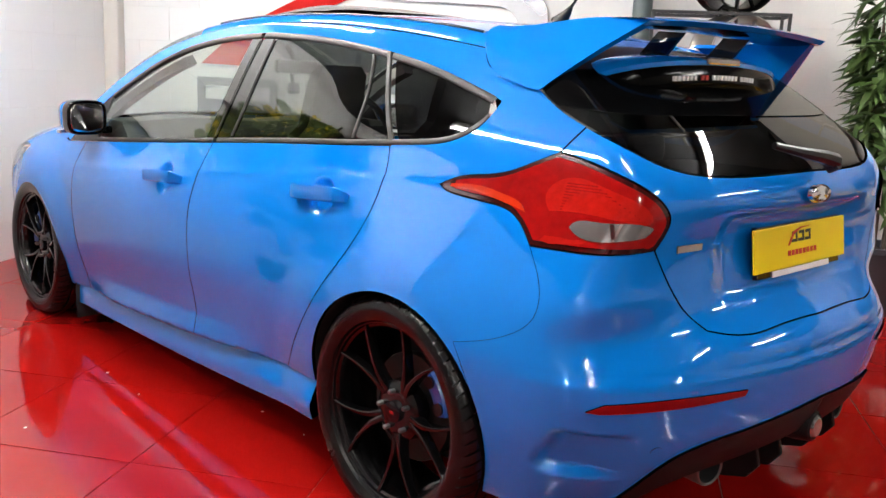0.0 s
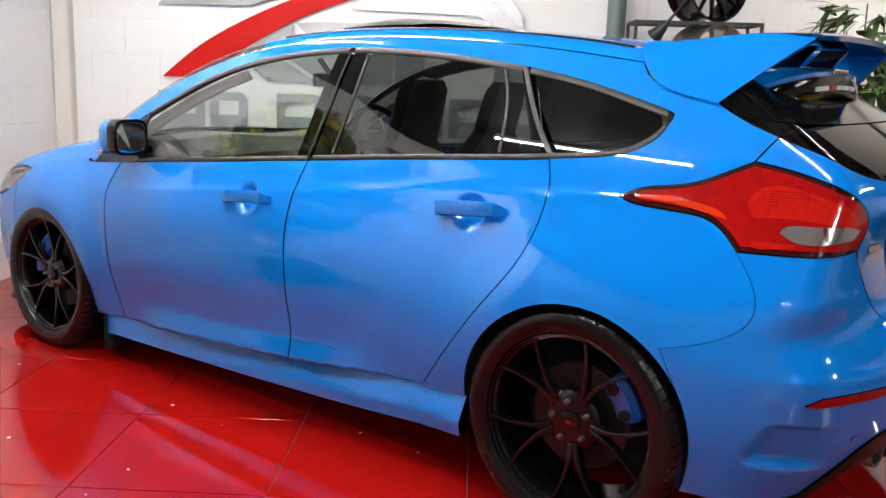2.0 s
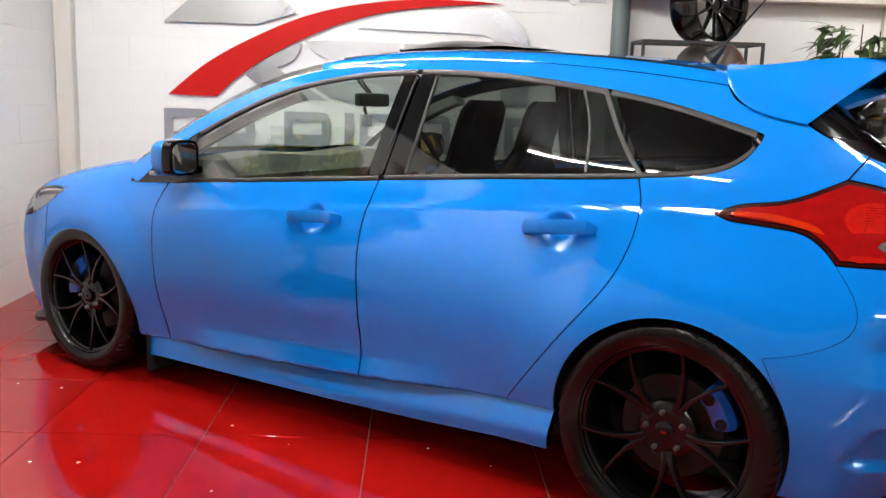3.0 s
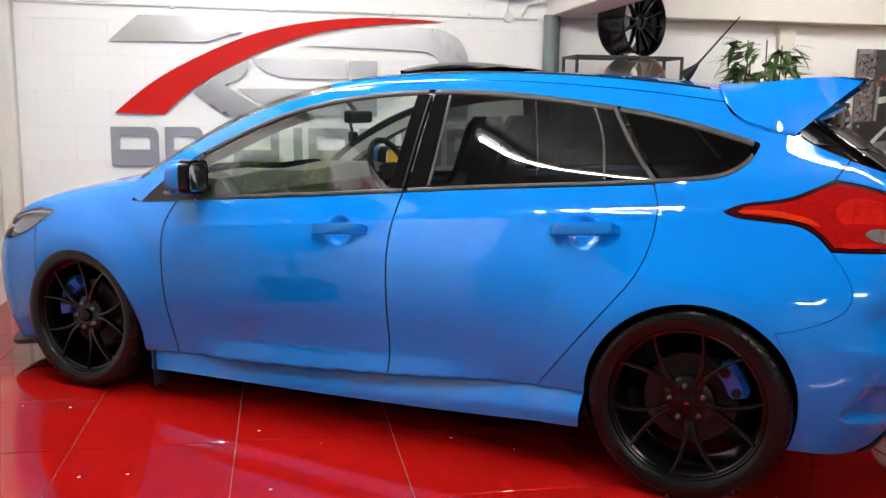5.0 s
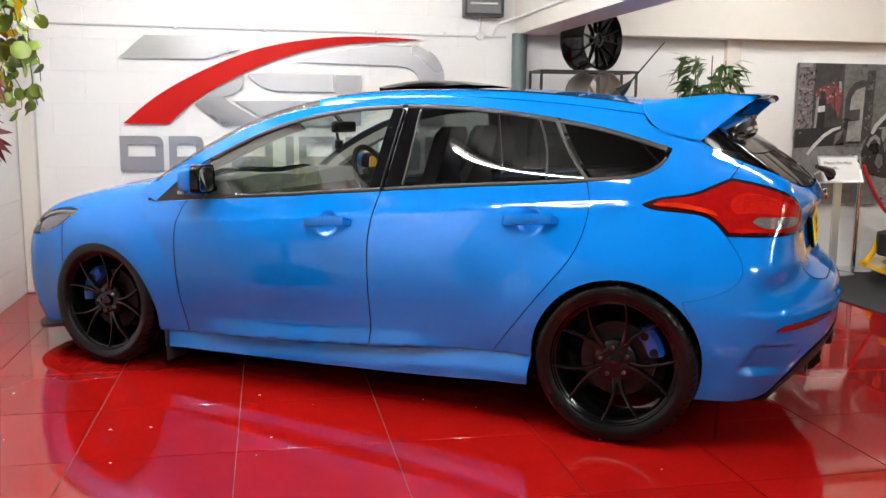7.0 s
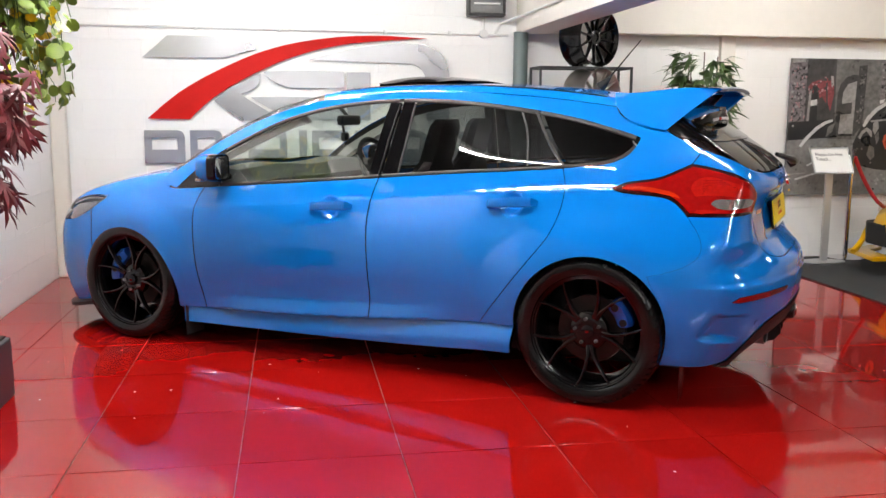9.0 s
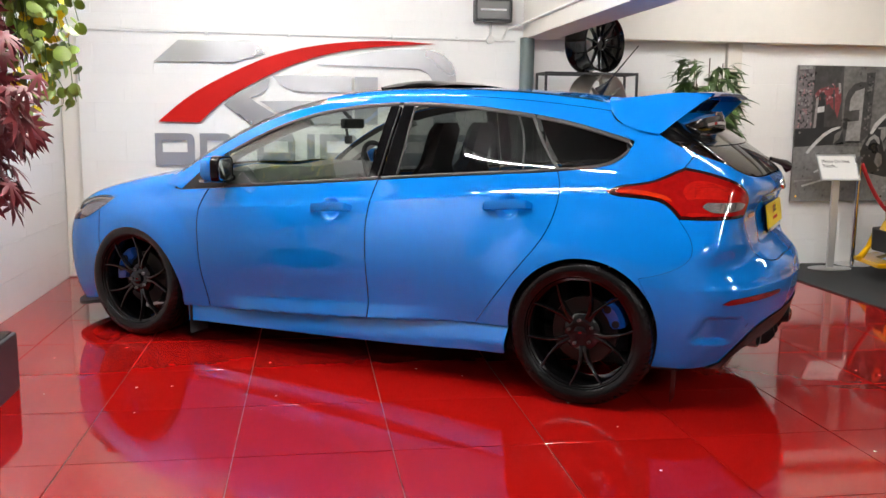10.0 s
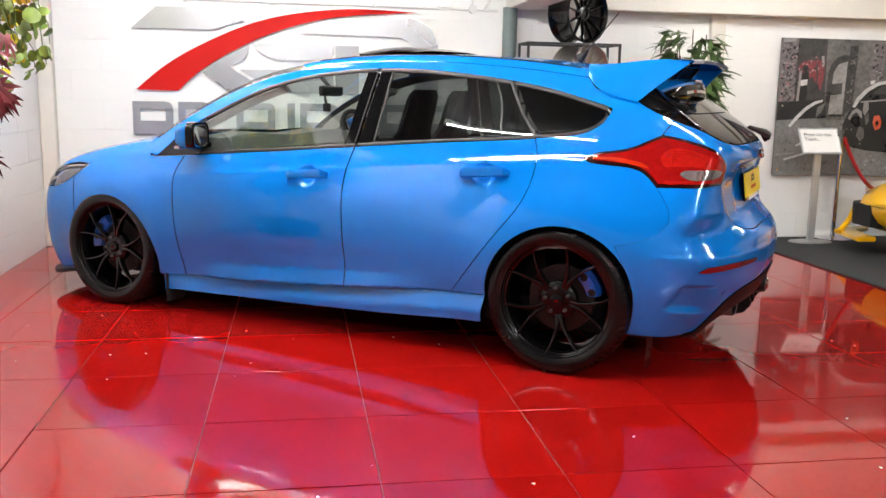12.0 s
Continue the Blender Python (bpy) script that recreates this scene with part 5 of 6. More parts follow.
# badges as plain shapes
ov = lathe([(0.0, -0.003), (0.045, -0.002), (0.05, 0.0), (0.056, -0.002), (0.058, 0.008)], 32)
bmesh.ops.transform(ov, matrix=pose(2.042, 0, 0.965, 0, -12, 0) @ Matrix.Diagonal((1, 1, 0.42, 1)) @ pose(0, 0, 0, 0, 0, 90), verts=ov.verts)
part("oval_badge", ov, CHROME, car, "chrome oval badge", smooth=True)
panel("small_badge", [(1.94, 0.848), (2.008, 0.848), (2.008, 0.864), (1.94, 0.864)], STEEL_GREY, step=0.02, gap=0, lift=0.003, depth=0.004, both=False, label="chrome model badge")

# diffuser: plastic edge, dark insert with fins, two chrome pipes and a round fog lamp
low_edge = [(s, z - 0.095 - 0.02 * ramp(S_END - s, 0.3, 0.55)) for s, z in DIFF_LINE]
panel("diffuser_edge", chain(DIFF_LINE, [(1.80, 0.20)], [(s - 0.01, z) for s, z in low_edge[::-1] if z > 0.165]), PLASTIC, mid=True, gap=0.001, lift=0.006, depth=0.03, label="black plastic diffuser edge")
rows = []
for y in np.linspace(-0.56, 0.56, 25):
    k = (y / 0.58) ** 2
    xr = 2.06 - 0.10 * k - 0.05 * k ** 3
    rows.append([(xr - 0.01, y, 0.365 - 0.10 * k ** 2), (xr - 0.03, y, 0.33 - 0.08 * k ** 2), (xr - 0.08, y, 0.25 - 0.03 * k), (xr - 0.16, y, 0.218), (1.7, y, 0.216)])
solid("diffuser_insert", rows, SATIN_BLACK, car, close=False, caps=False)
for y in (-0.22, -0.1, 0.1, 0.22):
    part("diffuser_fin", plate([(2.05, 0.36), (2.07, 0.275), (2.04, 0.235), (1.85, 0.18), (1.85, 0.26)], y - 0.008, y + 0.008, bevel=0.002), PLASTIC, car)
for sg in (-1, 1):
    pipe = lathe([(0.038, -0.03), (0.043, -0.032), (0.0455, -0.028), (0.045, 0.05), (0.04, 0.12)], 32)
    pm = pose(1.985, sg * 0.365, 0.288, 0, 0, 90 + sg * 6) @ Matrix.Diagonal((1.12, 1, 0.95, 1))
    bmesh.ops.transform(pipe, matrix=pm, verts=pipe.verts)
    ob = part("exhaust_tip", pipe, STEEL_DARK, car, "chrome exhaust tip", smooth=True)
    inn = lathe([(0.0385, -0.028), (0.037, 0.02), (0.0, 0.08)], 24)
    bmesh.ops.transform(inn, matrix=pm, verts=inn.verts)
    part("exhaust_bore", inn, SHELL, car, smooth=True)
fog = lathe([(0.0, -0.012), (0.025, -0.010), (0.034, 0.0)], 24)
bmesh.ops.transform(fog, matrix=pose(2.105, 0, 0.34, 0, 0, 90), verts=fog.verts)
part("fog_lamp", fog, LENS_CLEAR, car, "clear round rear lamp", smooth=True)
pod = lathe([(0.034, -0.004), (0.042, 0.0), (0.05, 0.05), (0.05, 0.12)], 24)
bmesh.ops.transform(pod, matrix=pose(2.105, 0, 0.34, 0, 0, 90), verts=pod.verts)
part("fog_pod", pod, SATIN_BLACK, car, smooth=True)

# front splitter and dark grille
rows = []
for s in np.linspace(-1.68, -2.57, 24):
    p = skin(np.array([s]), np.array([0.15]))[0]
    nn = outward(p[None])[0]
    a, b2 = p - nn * 0.04, p + nn * 0.034
    low = 0.128 + 0.04 * ramp(s, -1.95, -1.68)
    rows.append([(a[0], -a[1], low - 0.03), (b2[0], -b2[1], low - 0.032), (b2[0], -b2[1], low - 0.012), (a[0], -a[1], low + 0.02)])
solid("front_splitter", rows, SATIN_BLACK, car, mirror=True)
panel("grille", chain(curve2([(-2.2, 0.62), (-2.3, 0.64), (-2.575, 0.645)]), [(-2.575, 0.4)], curve2([(-2.575, 0.24), (-2.3, 0.24), (-2.12, 0.27)]), curve2([(-2.12, 0.27), (-2.15, 0.45), (-2.2, 0.62)])), SATIN_BLACK, mid=True, lift=0.004)

# cabin
q, tri = fill(chain([(-0.25, 0.0), (-0.22, 0.3), (-0.15, 0.50)], [(x, float(RAIL_Y(x)) - 0.03) for x in np.arange(-0.1, 1.3, 0.05)], [(1.36, 0.3), (1.38, 0.0)], [(x, 0.0) for x in np.arange(1.3, -0.2, -0.05)]), 0.05)
sheet("headlining", q, tri, lambda x, y: crown(x, np.maximum(y, 0)), CABIN, car, mid=True, lift=-0.035, depth=0)
part("cabin_floor", box((-1.0, -0.66, 0.22), (1.5, 0.66, 0.30), 0.02), CABIN, car)
dash = []
for y in np.linspace(-0.70, 0.70, 15):
    hump = 0.02 * bump(abs(y) - 0.37, 0.2)
    dash.append([(-1.15, y, 0.86), (-1.02, y, 0.925), (-0.8, y, 0.965 + hump), (-0.64, y, 0.96 + hump), (-0.58, y, 0.90), (-0.60, y, 0.7), (-0.7, y, 0.45), (-1.1, y, 0.45)])
solid("dashboard", dash, DASH, car)
part("centre_console", box((-0.7, -0.12, 0.28), (0.3, 0.12, 0.58), 0.03), CABIN, car)
st = bmesh.new()
ringp = [(0.185 * math.cos(a), 0.185 * math.sin(a)) for a in [2 * math.pi * i / 36 for i in range(37)]]
tube([(0, p[0], p[1]) for p in ringp], 0.016, 8, bm=st)
box((-0.02, -0.17, -0.025), (0.015, 0.17, 0.02), 0.008, bm=st)
box((-0.02, -0.025, -0.17), (0.015, 0.025, 0.0), 0.008, bm=st)
box((-0.03, -0.07, -0.06), (0.02, 0.07, 0.06), 0.02, bm=st)
bmesh.ops.transform(st, matrix=pose(-0.40, 0.37, 0.93, 0, -24, 0), verts=st.verts)
part("steering_wheel", st, CABIN, car, smooth=True)


def seat(x, y, tilt_deg=-16):
    se = thing("seat")
    se.parent = car
    se.matrix_local = pose(x, y, 0.30)
    rows = []
    for i in range(9):
        t = i / 8
        half = 0.24 - 0.02 * abs(2 * t - 1)
        xx = -0.50 + 0.52 * t
        zz = 0.23 + 0.03 * (1 - t)
        rows.append([(xx, -half, zz - 0.14), (xx, half, zz - 0.14), (xx, half, zz + 0.05), (xx, half - 0.07, zz + 0.06), (xx, half - 0.13, zz), (xx, 0, zz - 0.01), (xx, -half + 0.13, zz), (xx, -half + 0.07, zz + 0.06), (xx, -half, zz + 0.05)])
    solid("seat_cushion", rows, CLOTH, se)
    rows = []
    for h, half, d in ((0.18, 0.24, 0.15), (0.32, 0.26, 0.15), (0.48, 0.265, 0.14), (0.58, 0.25, 0.12), (0.66, 0.18, 0.10), (0.72, 0.125, 0.085), (0.82, 0.12, 0.085), (0.90, 0.115, 0.08), (0.935, 0.09, 0.06)):
        x0 = 0.02 + math.tan(radians(-tilt_deg)) * (h - 0.18)
        rows.append([(x0 - d / 2 + 0.02, -half, h), (x0 - d / 2 - 0.03, -half + 0.05, h), (x0 - d / 2 + 0.01, -half + 0.1, h), (x0 - d / 2 + 0.01, half - 0.1, h), (x0 - d / 2 - 0.03, half - 0.05, h), (x0 - d / 2 + 0.02, half, h),
                     (x0 + d / 2 - 0.02, half - 0.01, h), (x0 + d / 2, half - 0.05, h), (x0 + d / 2, -half + 0.05, h), (x0 + d / 2 - 0.02, -half + 0.01, h)])
    solid("seat_back", rows, CLOTH, se)


seat(0.20, -0.36)
seat(0.08, 0.36)
part("rear_bench", box((0.75, -0.62, 0.30), (1.2, 0.62, 0.56), 0.06, bm=box((1.12, -0.60, 0.5), (1.28, 0.60, 0.94), 0.06)), CLOTH, car)
for y in (-0.36, 0.0, 0.36):
    part("rear_headrest", box((1.17, y - 0.12, 0.94), (1.26, y + 0.12, 1.05), 0.035), CLOTH, car)
part("parcel_shelf", box((1.28, -0.56, 0.93), (1.80, 0.56, 0.96), 0.01), CABIN, car)
part("inside_mirror", box((-0.40, -0.11, 1.19), (-0.365, 0.11, 1.25), 0.015), SATIN_BLACK, car)
part("inside_mirror_stem", rod((-0.39, 0, 1.24), (-0.46, 0, 1.31), 0.012, 10), SATIN_BLACK, car)
part("dash_camera", box((-0.43, -0.02, 1.10), (-0.40, 0.03, 1.15), 0.008, bm=rod((-0.415, 0, 1.14), (-0.44, 0, 1.25), 0.008, 8)), SATIN_BLACK, car)
for sg in (-1, 1):
    rows = []
    for i, t in enumerate(np.linspace(0, 1, 9)):
        s = -1.0 + 0.72 * t
        z = float(np.interp(s, [p[0] for p in TOP_LINE], [p[1] for p in TOP_LINE]))
        c = skin(np.array([s]), np.array([z]))[0]
        rows.append([(c[0], sg * (c[1] - 0.03), c[2] - 0.02), (c[0] + 0.02, sg * (c[1] - 0.03), c[2] - 0.05), (c[0] + 0.01, sg * (c[1] - 0.075), c[2] - 0.045), (c[0] - 0.03, sg * (c[1] - 0.075), c[2] - 0.01)])
    solid("pillar_trim", rows, LINING, car)

# ---- things in the showroom ----
LEAF_GREEN = material("leaf_green", (0.058, 0.105, 0.025), 0.45, grain=0.35, size=15, stain=0.4, stain_size=9)
LEAF_RED = material("leaf_red", (0.13, 0.012, 0.016), 0.45, grain=0.35, size=15, stain=0.5, stain_size=7)
IVY_GREEN = material("ivy_green", (0.15, 0.22, 0.03), 0.45, grain=0.3, size=18, stain=0.8, stain_size=10)
FLOWER = material("yellow_flower", (0.75, 0.58, 0.01), 0.5, grain=0.2, size=40)
BARK = material("bark", (0.09, 0.06, 0.04), 0.8, grain=0.35, size=40, bumpy=0.5)
POT = material("dark_pot", (0.035, 0.035, 0.04), 0.4, grain=0.1, size=20, stain=0.15)
SOIL = material("soil", (0.03, 0.022, 0.016), 0.95, grain=0.4, size=80, bumpy=0.6)
ALLOY_SILVER = material("silver_alloy", (0.45, 0.42, 0.38), 0.3, 0.9, grain=0.05, size=60)
YELLOW_PAINT = material("yellow_paint", (0.78, 0.42, 0.004), 0.35, grain=0.03, size=500, coat=1.0, spec=0.2)
ROPE = material("red_rope", (0.42, 0.012, 0.015), 0.7, grain=0.2, size=120, bumpy=0.3)
PAPER = material("white_paper", (0.78, 0.77, 0.75), 0.5, grain=0.02, size=60)


def make_alloy(name, spokes, mat, label, m):
    """A bare alloy wheel, its face in the plane y = 0 looking to -y."""
    w = tagged(thing(name, m), label, "wheel")
    part("barrel", lathe([(0.222, 0.0), (0.228, 0.0), (0.228, 0.012), (0.216, 0.02), (0.206, 0.05), (0.205, 0.17), (0.216, 0.20), (0.228, 0.21), (0.228, 0.222), (0.214, 0.216), (0.198, 0.17), (0.198, 0.05), (0.208, 0.018), (0.222, 0.0)], 56), mat, w, smooth=True)
    part("hub", lathe([(0.0, 0.05), (0.03, 0.05), (0.034, 0.04), (0.055, 0.042), (0.062, 0.05), (0.062, 0.085), (0.0, 0.085)], 28), mat, w, smooth=True)
    for k in range(spokes):
        a = 2 * math.pi * k / spokes
        solid("spoke", spoke((a, 0.05, 0.045), (a, 0.215, 0.012), 0.024, 0.013), mat, w)
    for k in range(5):
        a = 2 * math.pi * (k + 0.5) / 5
        c = Vector((0.045 * math.cos(a), 0.041, 0.045 * math.sin(a)))
        part("bolt_hole", rod(c, c + Vector((0, 0.004, 0)), 0.008, 12), SHELL, w)
    return w


rack = tagged(thing("wheel_rack", ROOM), "thin black steel display rack for alloy wheels", "rack")
ru0, ru1, rv0, rv1 = 1.235, 1.985, 1.66, 1.96
for u in (ru0, ru1 - 0.018):
    for v in (rv0, rv1 - 0.018):
        part("leg", box((u, v, 0.0), (u + 0.018, v + 0.018, 1.622), 0.002), BLACK_STEEL, rack)
for z in (1.622, 1.16, 0.70, 0.24):
    part("rail", box((ru0, rv0, z - 0.018), (ru1, rv0 + 0.018, z), 0.002), BLACK_STEEL, rack)
    part("rail", box((ru0, rv1 - 0.018, z - 0.018), (ru1, rv1, z), 0.002), BLACK_STEEL, rack)
    part("rail", box((ru0, rv0 + 0.018, z - 0.018), (ru0 + 0.018, rv1 - 0.018, z), 0.002), BLACK_STEEL, rack)
    part("rail", box((ru1 - 0.018, rv0 + 0.018, z - 0.018), (ru1, rv1 - 0.018, z), 0.002), BLACK_STEEL, rack)
    part("cross_bar", box(((ru0 + ru1) / 2, rv0 + 0.018, z - 0.014), ((ru0 + ru1) / 2 + 0.015, rv1 - 0.018, z - 0.002)), BLACK_STEEL, rack)
make_alloy("alloy_wheel", 12, RIM, "gloss black twelve-spoke alloy wheel on the rack", ROOM @ pose(1.735, 1.74, 1.852, 0, 0, 30) @ pose(0, 0, 0, 0, 8, 0))
make_alloy("alloy_wheel", 10, ALLOY_SILVER, "silver ten-spoke alloy wheel on the rack", ROOM @ pose(1.77, 1.74, 1.389, 0, 0, 30))
make_alloy("alloy_wheel", 10, ALLOY_SILVER, "silver ten-spoke alloy wheel on the rack", ROOM @ pose(1.75, 1.74, 0.929, 0, 0, 26))

# canvas on the wall: a grey street scene in plain flat shapes
canvas = tagged(thing("wall_picture", ROOM), "large grey street photograph panel on steel studs", "picture")
PU, PZ = 3.58, 1.738
pic = {n: material("print_" + n, c, 0.3, grain=g, size=sz, stain=0.35, stain_size=5) for n, c, g, sz in (
    ("grey", (0.13, 0.125, 0.12), 0.75, 26), ("pale", (0.27, 0.26, 0.255), 0.5, 30), ("road", (0.19, 0.185, 0.18), 0.4, 30), ("dark", (0.05, 0.048, 0.047), 0.7, 24),
    ("black", (0.02, 0.02, 0.021), 0.4, 10), ("red", (0.20, 0.045, 0.05), 0.9, 45), ("white", (0.5, 0.5, 0.5), 0.4, 30), ("mottled", (0.16, 0.14, 0.145), 0.95, 38), ("pink", (0.36, 0.20, 0.21), 0.5, 40), ("orange", (0.55, 0.10, 0.05), 0.3, 30))}
part("panel", box((PU, V1 - 0.045, PZ - 1.168), (PU + 1.75, V1 - 0.03, PZ), 0.001), pic["grey"], canvas)
LAY = [0]


def print_shape(name, poly, key, k=0.0057, kz=0.00485):
    """A flat printed area; places count from the panel's upper corner."""
    LAY[0] += 1
    y = V1 - 0.0452 - 0.00012 * LAY[0]
    part(name, plate([(PU + a * k, PZ - b * kz) for a, b in poly], y - 0.0001, y), pic[key], canvas)


print_shape("road_print", [(0, 138), (306, 150), (306, 241), (0, 241)], "road")
print_shape("sky_print", [(2, 0), (23, 0), (23, 9), (2, 11)], "pale")
print_shape("wall_print", [(0, 8), (27, 6), (26, 118), (0, 124)], "mottled")
print_shape("wall_print", [(27, 0), (74, 0), (76, 112), (26, 118)], "dark")
print_shape("doorway_print", [(36, 46), (46, 44), (47, 118), (35, 118)], "black")
print_shape("post_print", [(32, 56), (36, 55), (33, 124), (29, 124)], "pale")
print_shape("sign_print", [(35, 73), (46, 71), (46, 81), (35, 83)], "white")
print_shape("drape_print", [(29, 50), (36, 41), (48, 37), (60, 39), (71, 36), (73, 60), (68, 94), (63, 95), (59, 76), (53, 66), (49, 70), (45, 48), (39, 46), (33, 58)], "red")
print_shape("fold_print", [(58, 42), (61, 42), (64, 90), (62, 88)], "dark")
print_shape("post_print", [(66, 30), (70, 30), (72, 48), (68, 50)], "pale")
print_shape("arch_print", [(78, 136), (79, 60), (83, 44), (92, 32), (104, 27), (112, 28), (112, 136)], "dark")
print_shape("door_print", [(84, 132), (88, 58), (95, 44), (110, 38), (108, 132)], "pale")
print_shape("door_gap_print", [(86, 79), (104, 76), (104, 96), (86, 98)], "dark")
print_shape("pier_print", [(112, 12), (126, 10), (124, 118), (112, 132)], "dark")
print_shape("wall_print", [(128, 4), (150, 2), (148, 84), (127, 98)], "grey")
print_shape("pier_print", [(151, 2), (172, 0), (170, 70), (150, 82)], "mottled")
print_shape("wall_print", [(173, 0), (306, 0), (306, 80), (172, 76)], "grey")
print_shape("booth_print", [(48, 122), (48, 84), (54, 72), (64, 80), (72, 104), (80, 124), (78, 138), (50, 138)], "dark")
print_shape("kerb_print", [(0, 112), (76, 106), (82, 138), (0, 144)], "black")
print_shape("pane_print", [(66, 120), (78, 112), (74, 128), (64, 138)], "grey")
print_shape("bonnet_print", [(20, 154), (30, 138), (46, 120), (60, 110), (74, 106), (74, 110), (62, 115), (49, 125), (34, 142), (24, 156)], "white")
print_shape("line_print", [(34, 188), (50, 178), (51, 181), (37, 190)], "white")
print_shape("line_print", [(4, 203), (34, 201), (34, 203), (4, 206)], "pale")
print_shape("line_print", [(16, 212), (56, 199), (57, 202), (18, 215)], "white")
print_shape("line_print", [(86, 158), (94, 154), (95, 157), (88, 160)], "white")
print_shape("vehicle_print", [(112, 186), (110, 150), (118, 128), (128, 108), (142, 88), (160, 76), (190, 70), (240, 70), (306, 80), (306, 200), (230, 204), (150, 196)], "black")
print_shape("roof_edge_print", [(124, 118), (130, 102), (144, 86), (162, 74), (190, 68), (240, 67), (240, 71), (190, 73), (164, 80), (148, 91), (136, 106), (128, 120)], "white")
print_shape("glass_print", [(156, 94), (170, 80), (196, 77), (192, 96)], "dark")
print_shape("glass_print", [(200, 77), (250, 77), (262, 96), (198, 97)], "dark")
print_shape("waist_print", [(136, 108), (190, 102), (262, 102), (262, 104), (190, 105), (138, 111)], "pale")
print_shape("arch_edge_print", [(118, 138), (124, 126), (132, 120), (140, 126), (142, 138), (138, 136), (132, 127), (126, 132), (122, 142)], "pale")
print_shape("flank_print", [(142, 112), (150, 108), (152, 122), (146, 134), (142, 126)], "pale")
print_shape("flank_print", [(146, 136), (152, 128), (154, 142), (150, 150)], "grey")
print_shape("mirror_print", [(150, 72), (158, 70), (158, 76), (151, 78)], "white")
print_shape("ring_print", [(160, 146), (162, 134), (170, 132), (176, 144), (174, 156), (166, 160)], "orange")
print_shape("ring_core_print", [(165, 146), (168, 141), (171, 147), (168, 153)], "black")
print_shape("wheel_print", [(138, 152), (146, 156), (148, 172), (142, 180), (134, 170)], "grey")


def blotches(name, lo, hi, count, keys, seed):
    """Many small printed blots over a field, one mesh a tone."""
    r = random.Random(seed)
    LAY[0] += 1
    y = V1 - 0.0452 - 0.00012 * LAY[0]
    nets = {k: bmesh.new() for k in keys}
    for _ in range(count):
        a0, b0, w, h = r.uniform(lo[0], hi[0]), r.uniform(lo[1], hi[1]), r.uniform(1.0, 4.0), r.uniform(1.0, 5.0)
        n = 5
        ph = r.uniform(0, 6.28)
        ring = [(PU + (a0 + w * r.uniform(0.5, 1) * math.cos(ph + 6.283 * i / n)) * 0.0057, y - r.uniform(0, 0.0001), PZ - (b0 + h * r.uniform(0.5, 1) * math.sin(ph + 6.283 * i / n)) * 0.00485) for i in range(n)]
        bm = nets[r.choice(keys)]
        bm.faces.new([bm.verts.new(p) for p in ring])
    for k, bm in nets.items():
        tagged(part(name, bm, pic[k], canvas), kind="stuff")


blotches("graffiti_blot", (3, 14), (26, 112), 110, ("pale", "dark", "black", "pink"), 3)
blotches("graffiti_blot", (30, 30), (74, 60), 26, ("pink", "dark", "red"), 5)
blotches("stone_blot", (114, 14), (124, 112), 36, ("grey", "black", "mottled"), 7)
blotches("stone_blot", (152, 6), (169, 68), 36, ("black", "pale", "dark"), 9)
blotches("road_blot", (4, 146), (150, 236), 60, ("grey", "mottled"), 11)
blotches("road_blot", (150, 204), (300, 238), 40, ("grey", "pale"), 13)
for a, b in ((8, 118), (8, 232), (150, 8), (150, 232), (296, 8), (296, 232)):
    part("stud", rod((PU + a * 0.0057, V1 - 0.05, PZ - b * 0.00485), (PU + a * 0.0057, V1 + 0.003, PZ - b * 0.00485), 0.009, 14), CHROME, canvas, smooth=True)

# notice on a stand
stand = tagged(thing("notice_stand", ROOM @ pose(3.845, 1.86, 0.012)), "brushed steel floor stand with a framed white notice", "sign")
foot = lathe([(0.0, 0.0), (0.15, 0.0), (0.155, 0.003), (0.15, 0.008), (0.03, 0.012), (0.0, 0.012)], 40)
bmesh.ops.transform(foot, matrix=pose(0, 0, 0, 90, 0, 0) @ Matrix.Diagonal((1.25, 1, 0.8, 1)), verts=foot.verts)
part("base", foot, BRUSHED, stand, smooth=True)
part("pole", box((-0.032, -0.012, 0.005), (0.032, 0.012, 0.86), 0.004), STEEL_GREY, stand)
bm_ = pose(0.0, -0.02, 0.868, 62, 0, 0)
part("board", box((-0.172, -0.112, -0.006), (0.172, 0.112, 0.002), 0.003), PAPER, stand, "white notice", m=bm_)
fr = None
for lo, hi in (((-0.18, 0.105, -0.008), (0.18, 0.12, 0.006)), ((-0.18, -0.12, -0.008), (0.18, -0.105, 0.006)), ((-0.18, -0.105, -0.008), (-0.168, 0.105, 0.006)), ((0.168, -0.105, -0.008), (0.18, 0.105, 0.006))):
    fr = box(lo, hi, 0.002, bm=fr)
part("frame", fr, BRUSHED, stand, m=bm_)
text_mesh("notice_text", "Please Do Not\nTouch...", 0.042, BLACK_INK, stand, bm_ @ pose(-0.14, 0.075, 0.003))

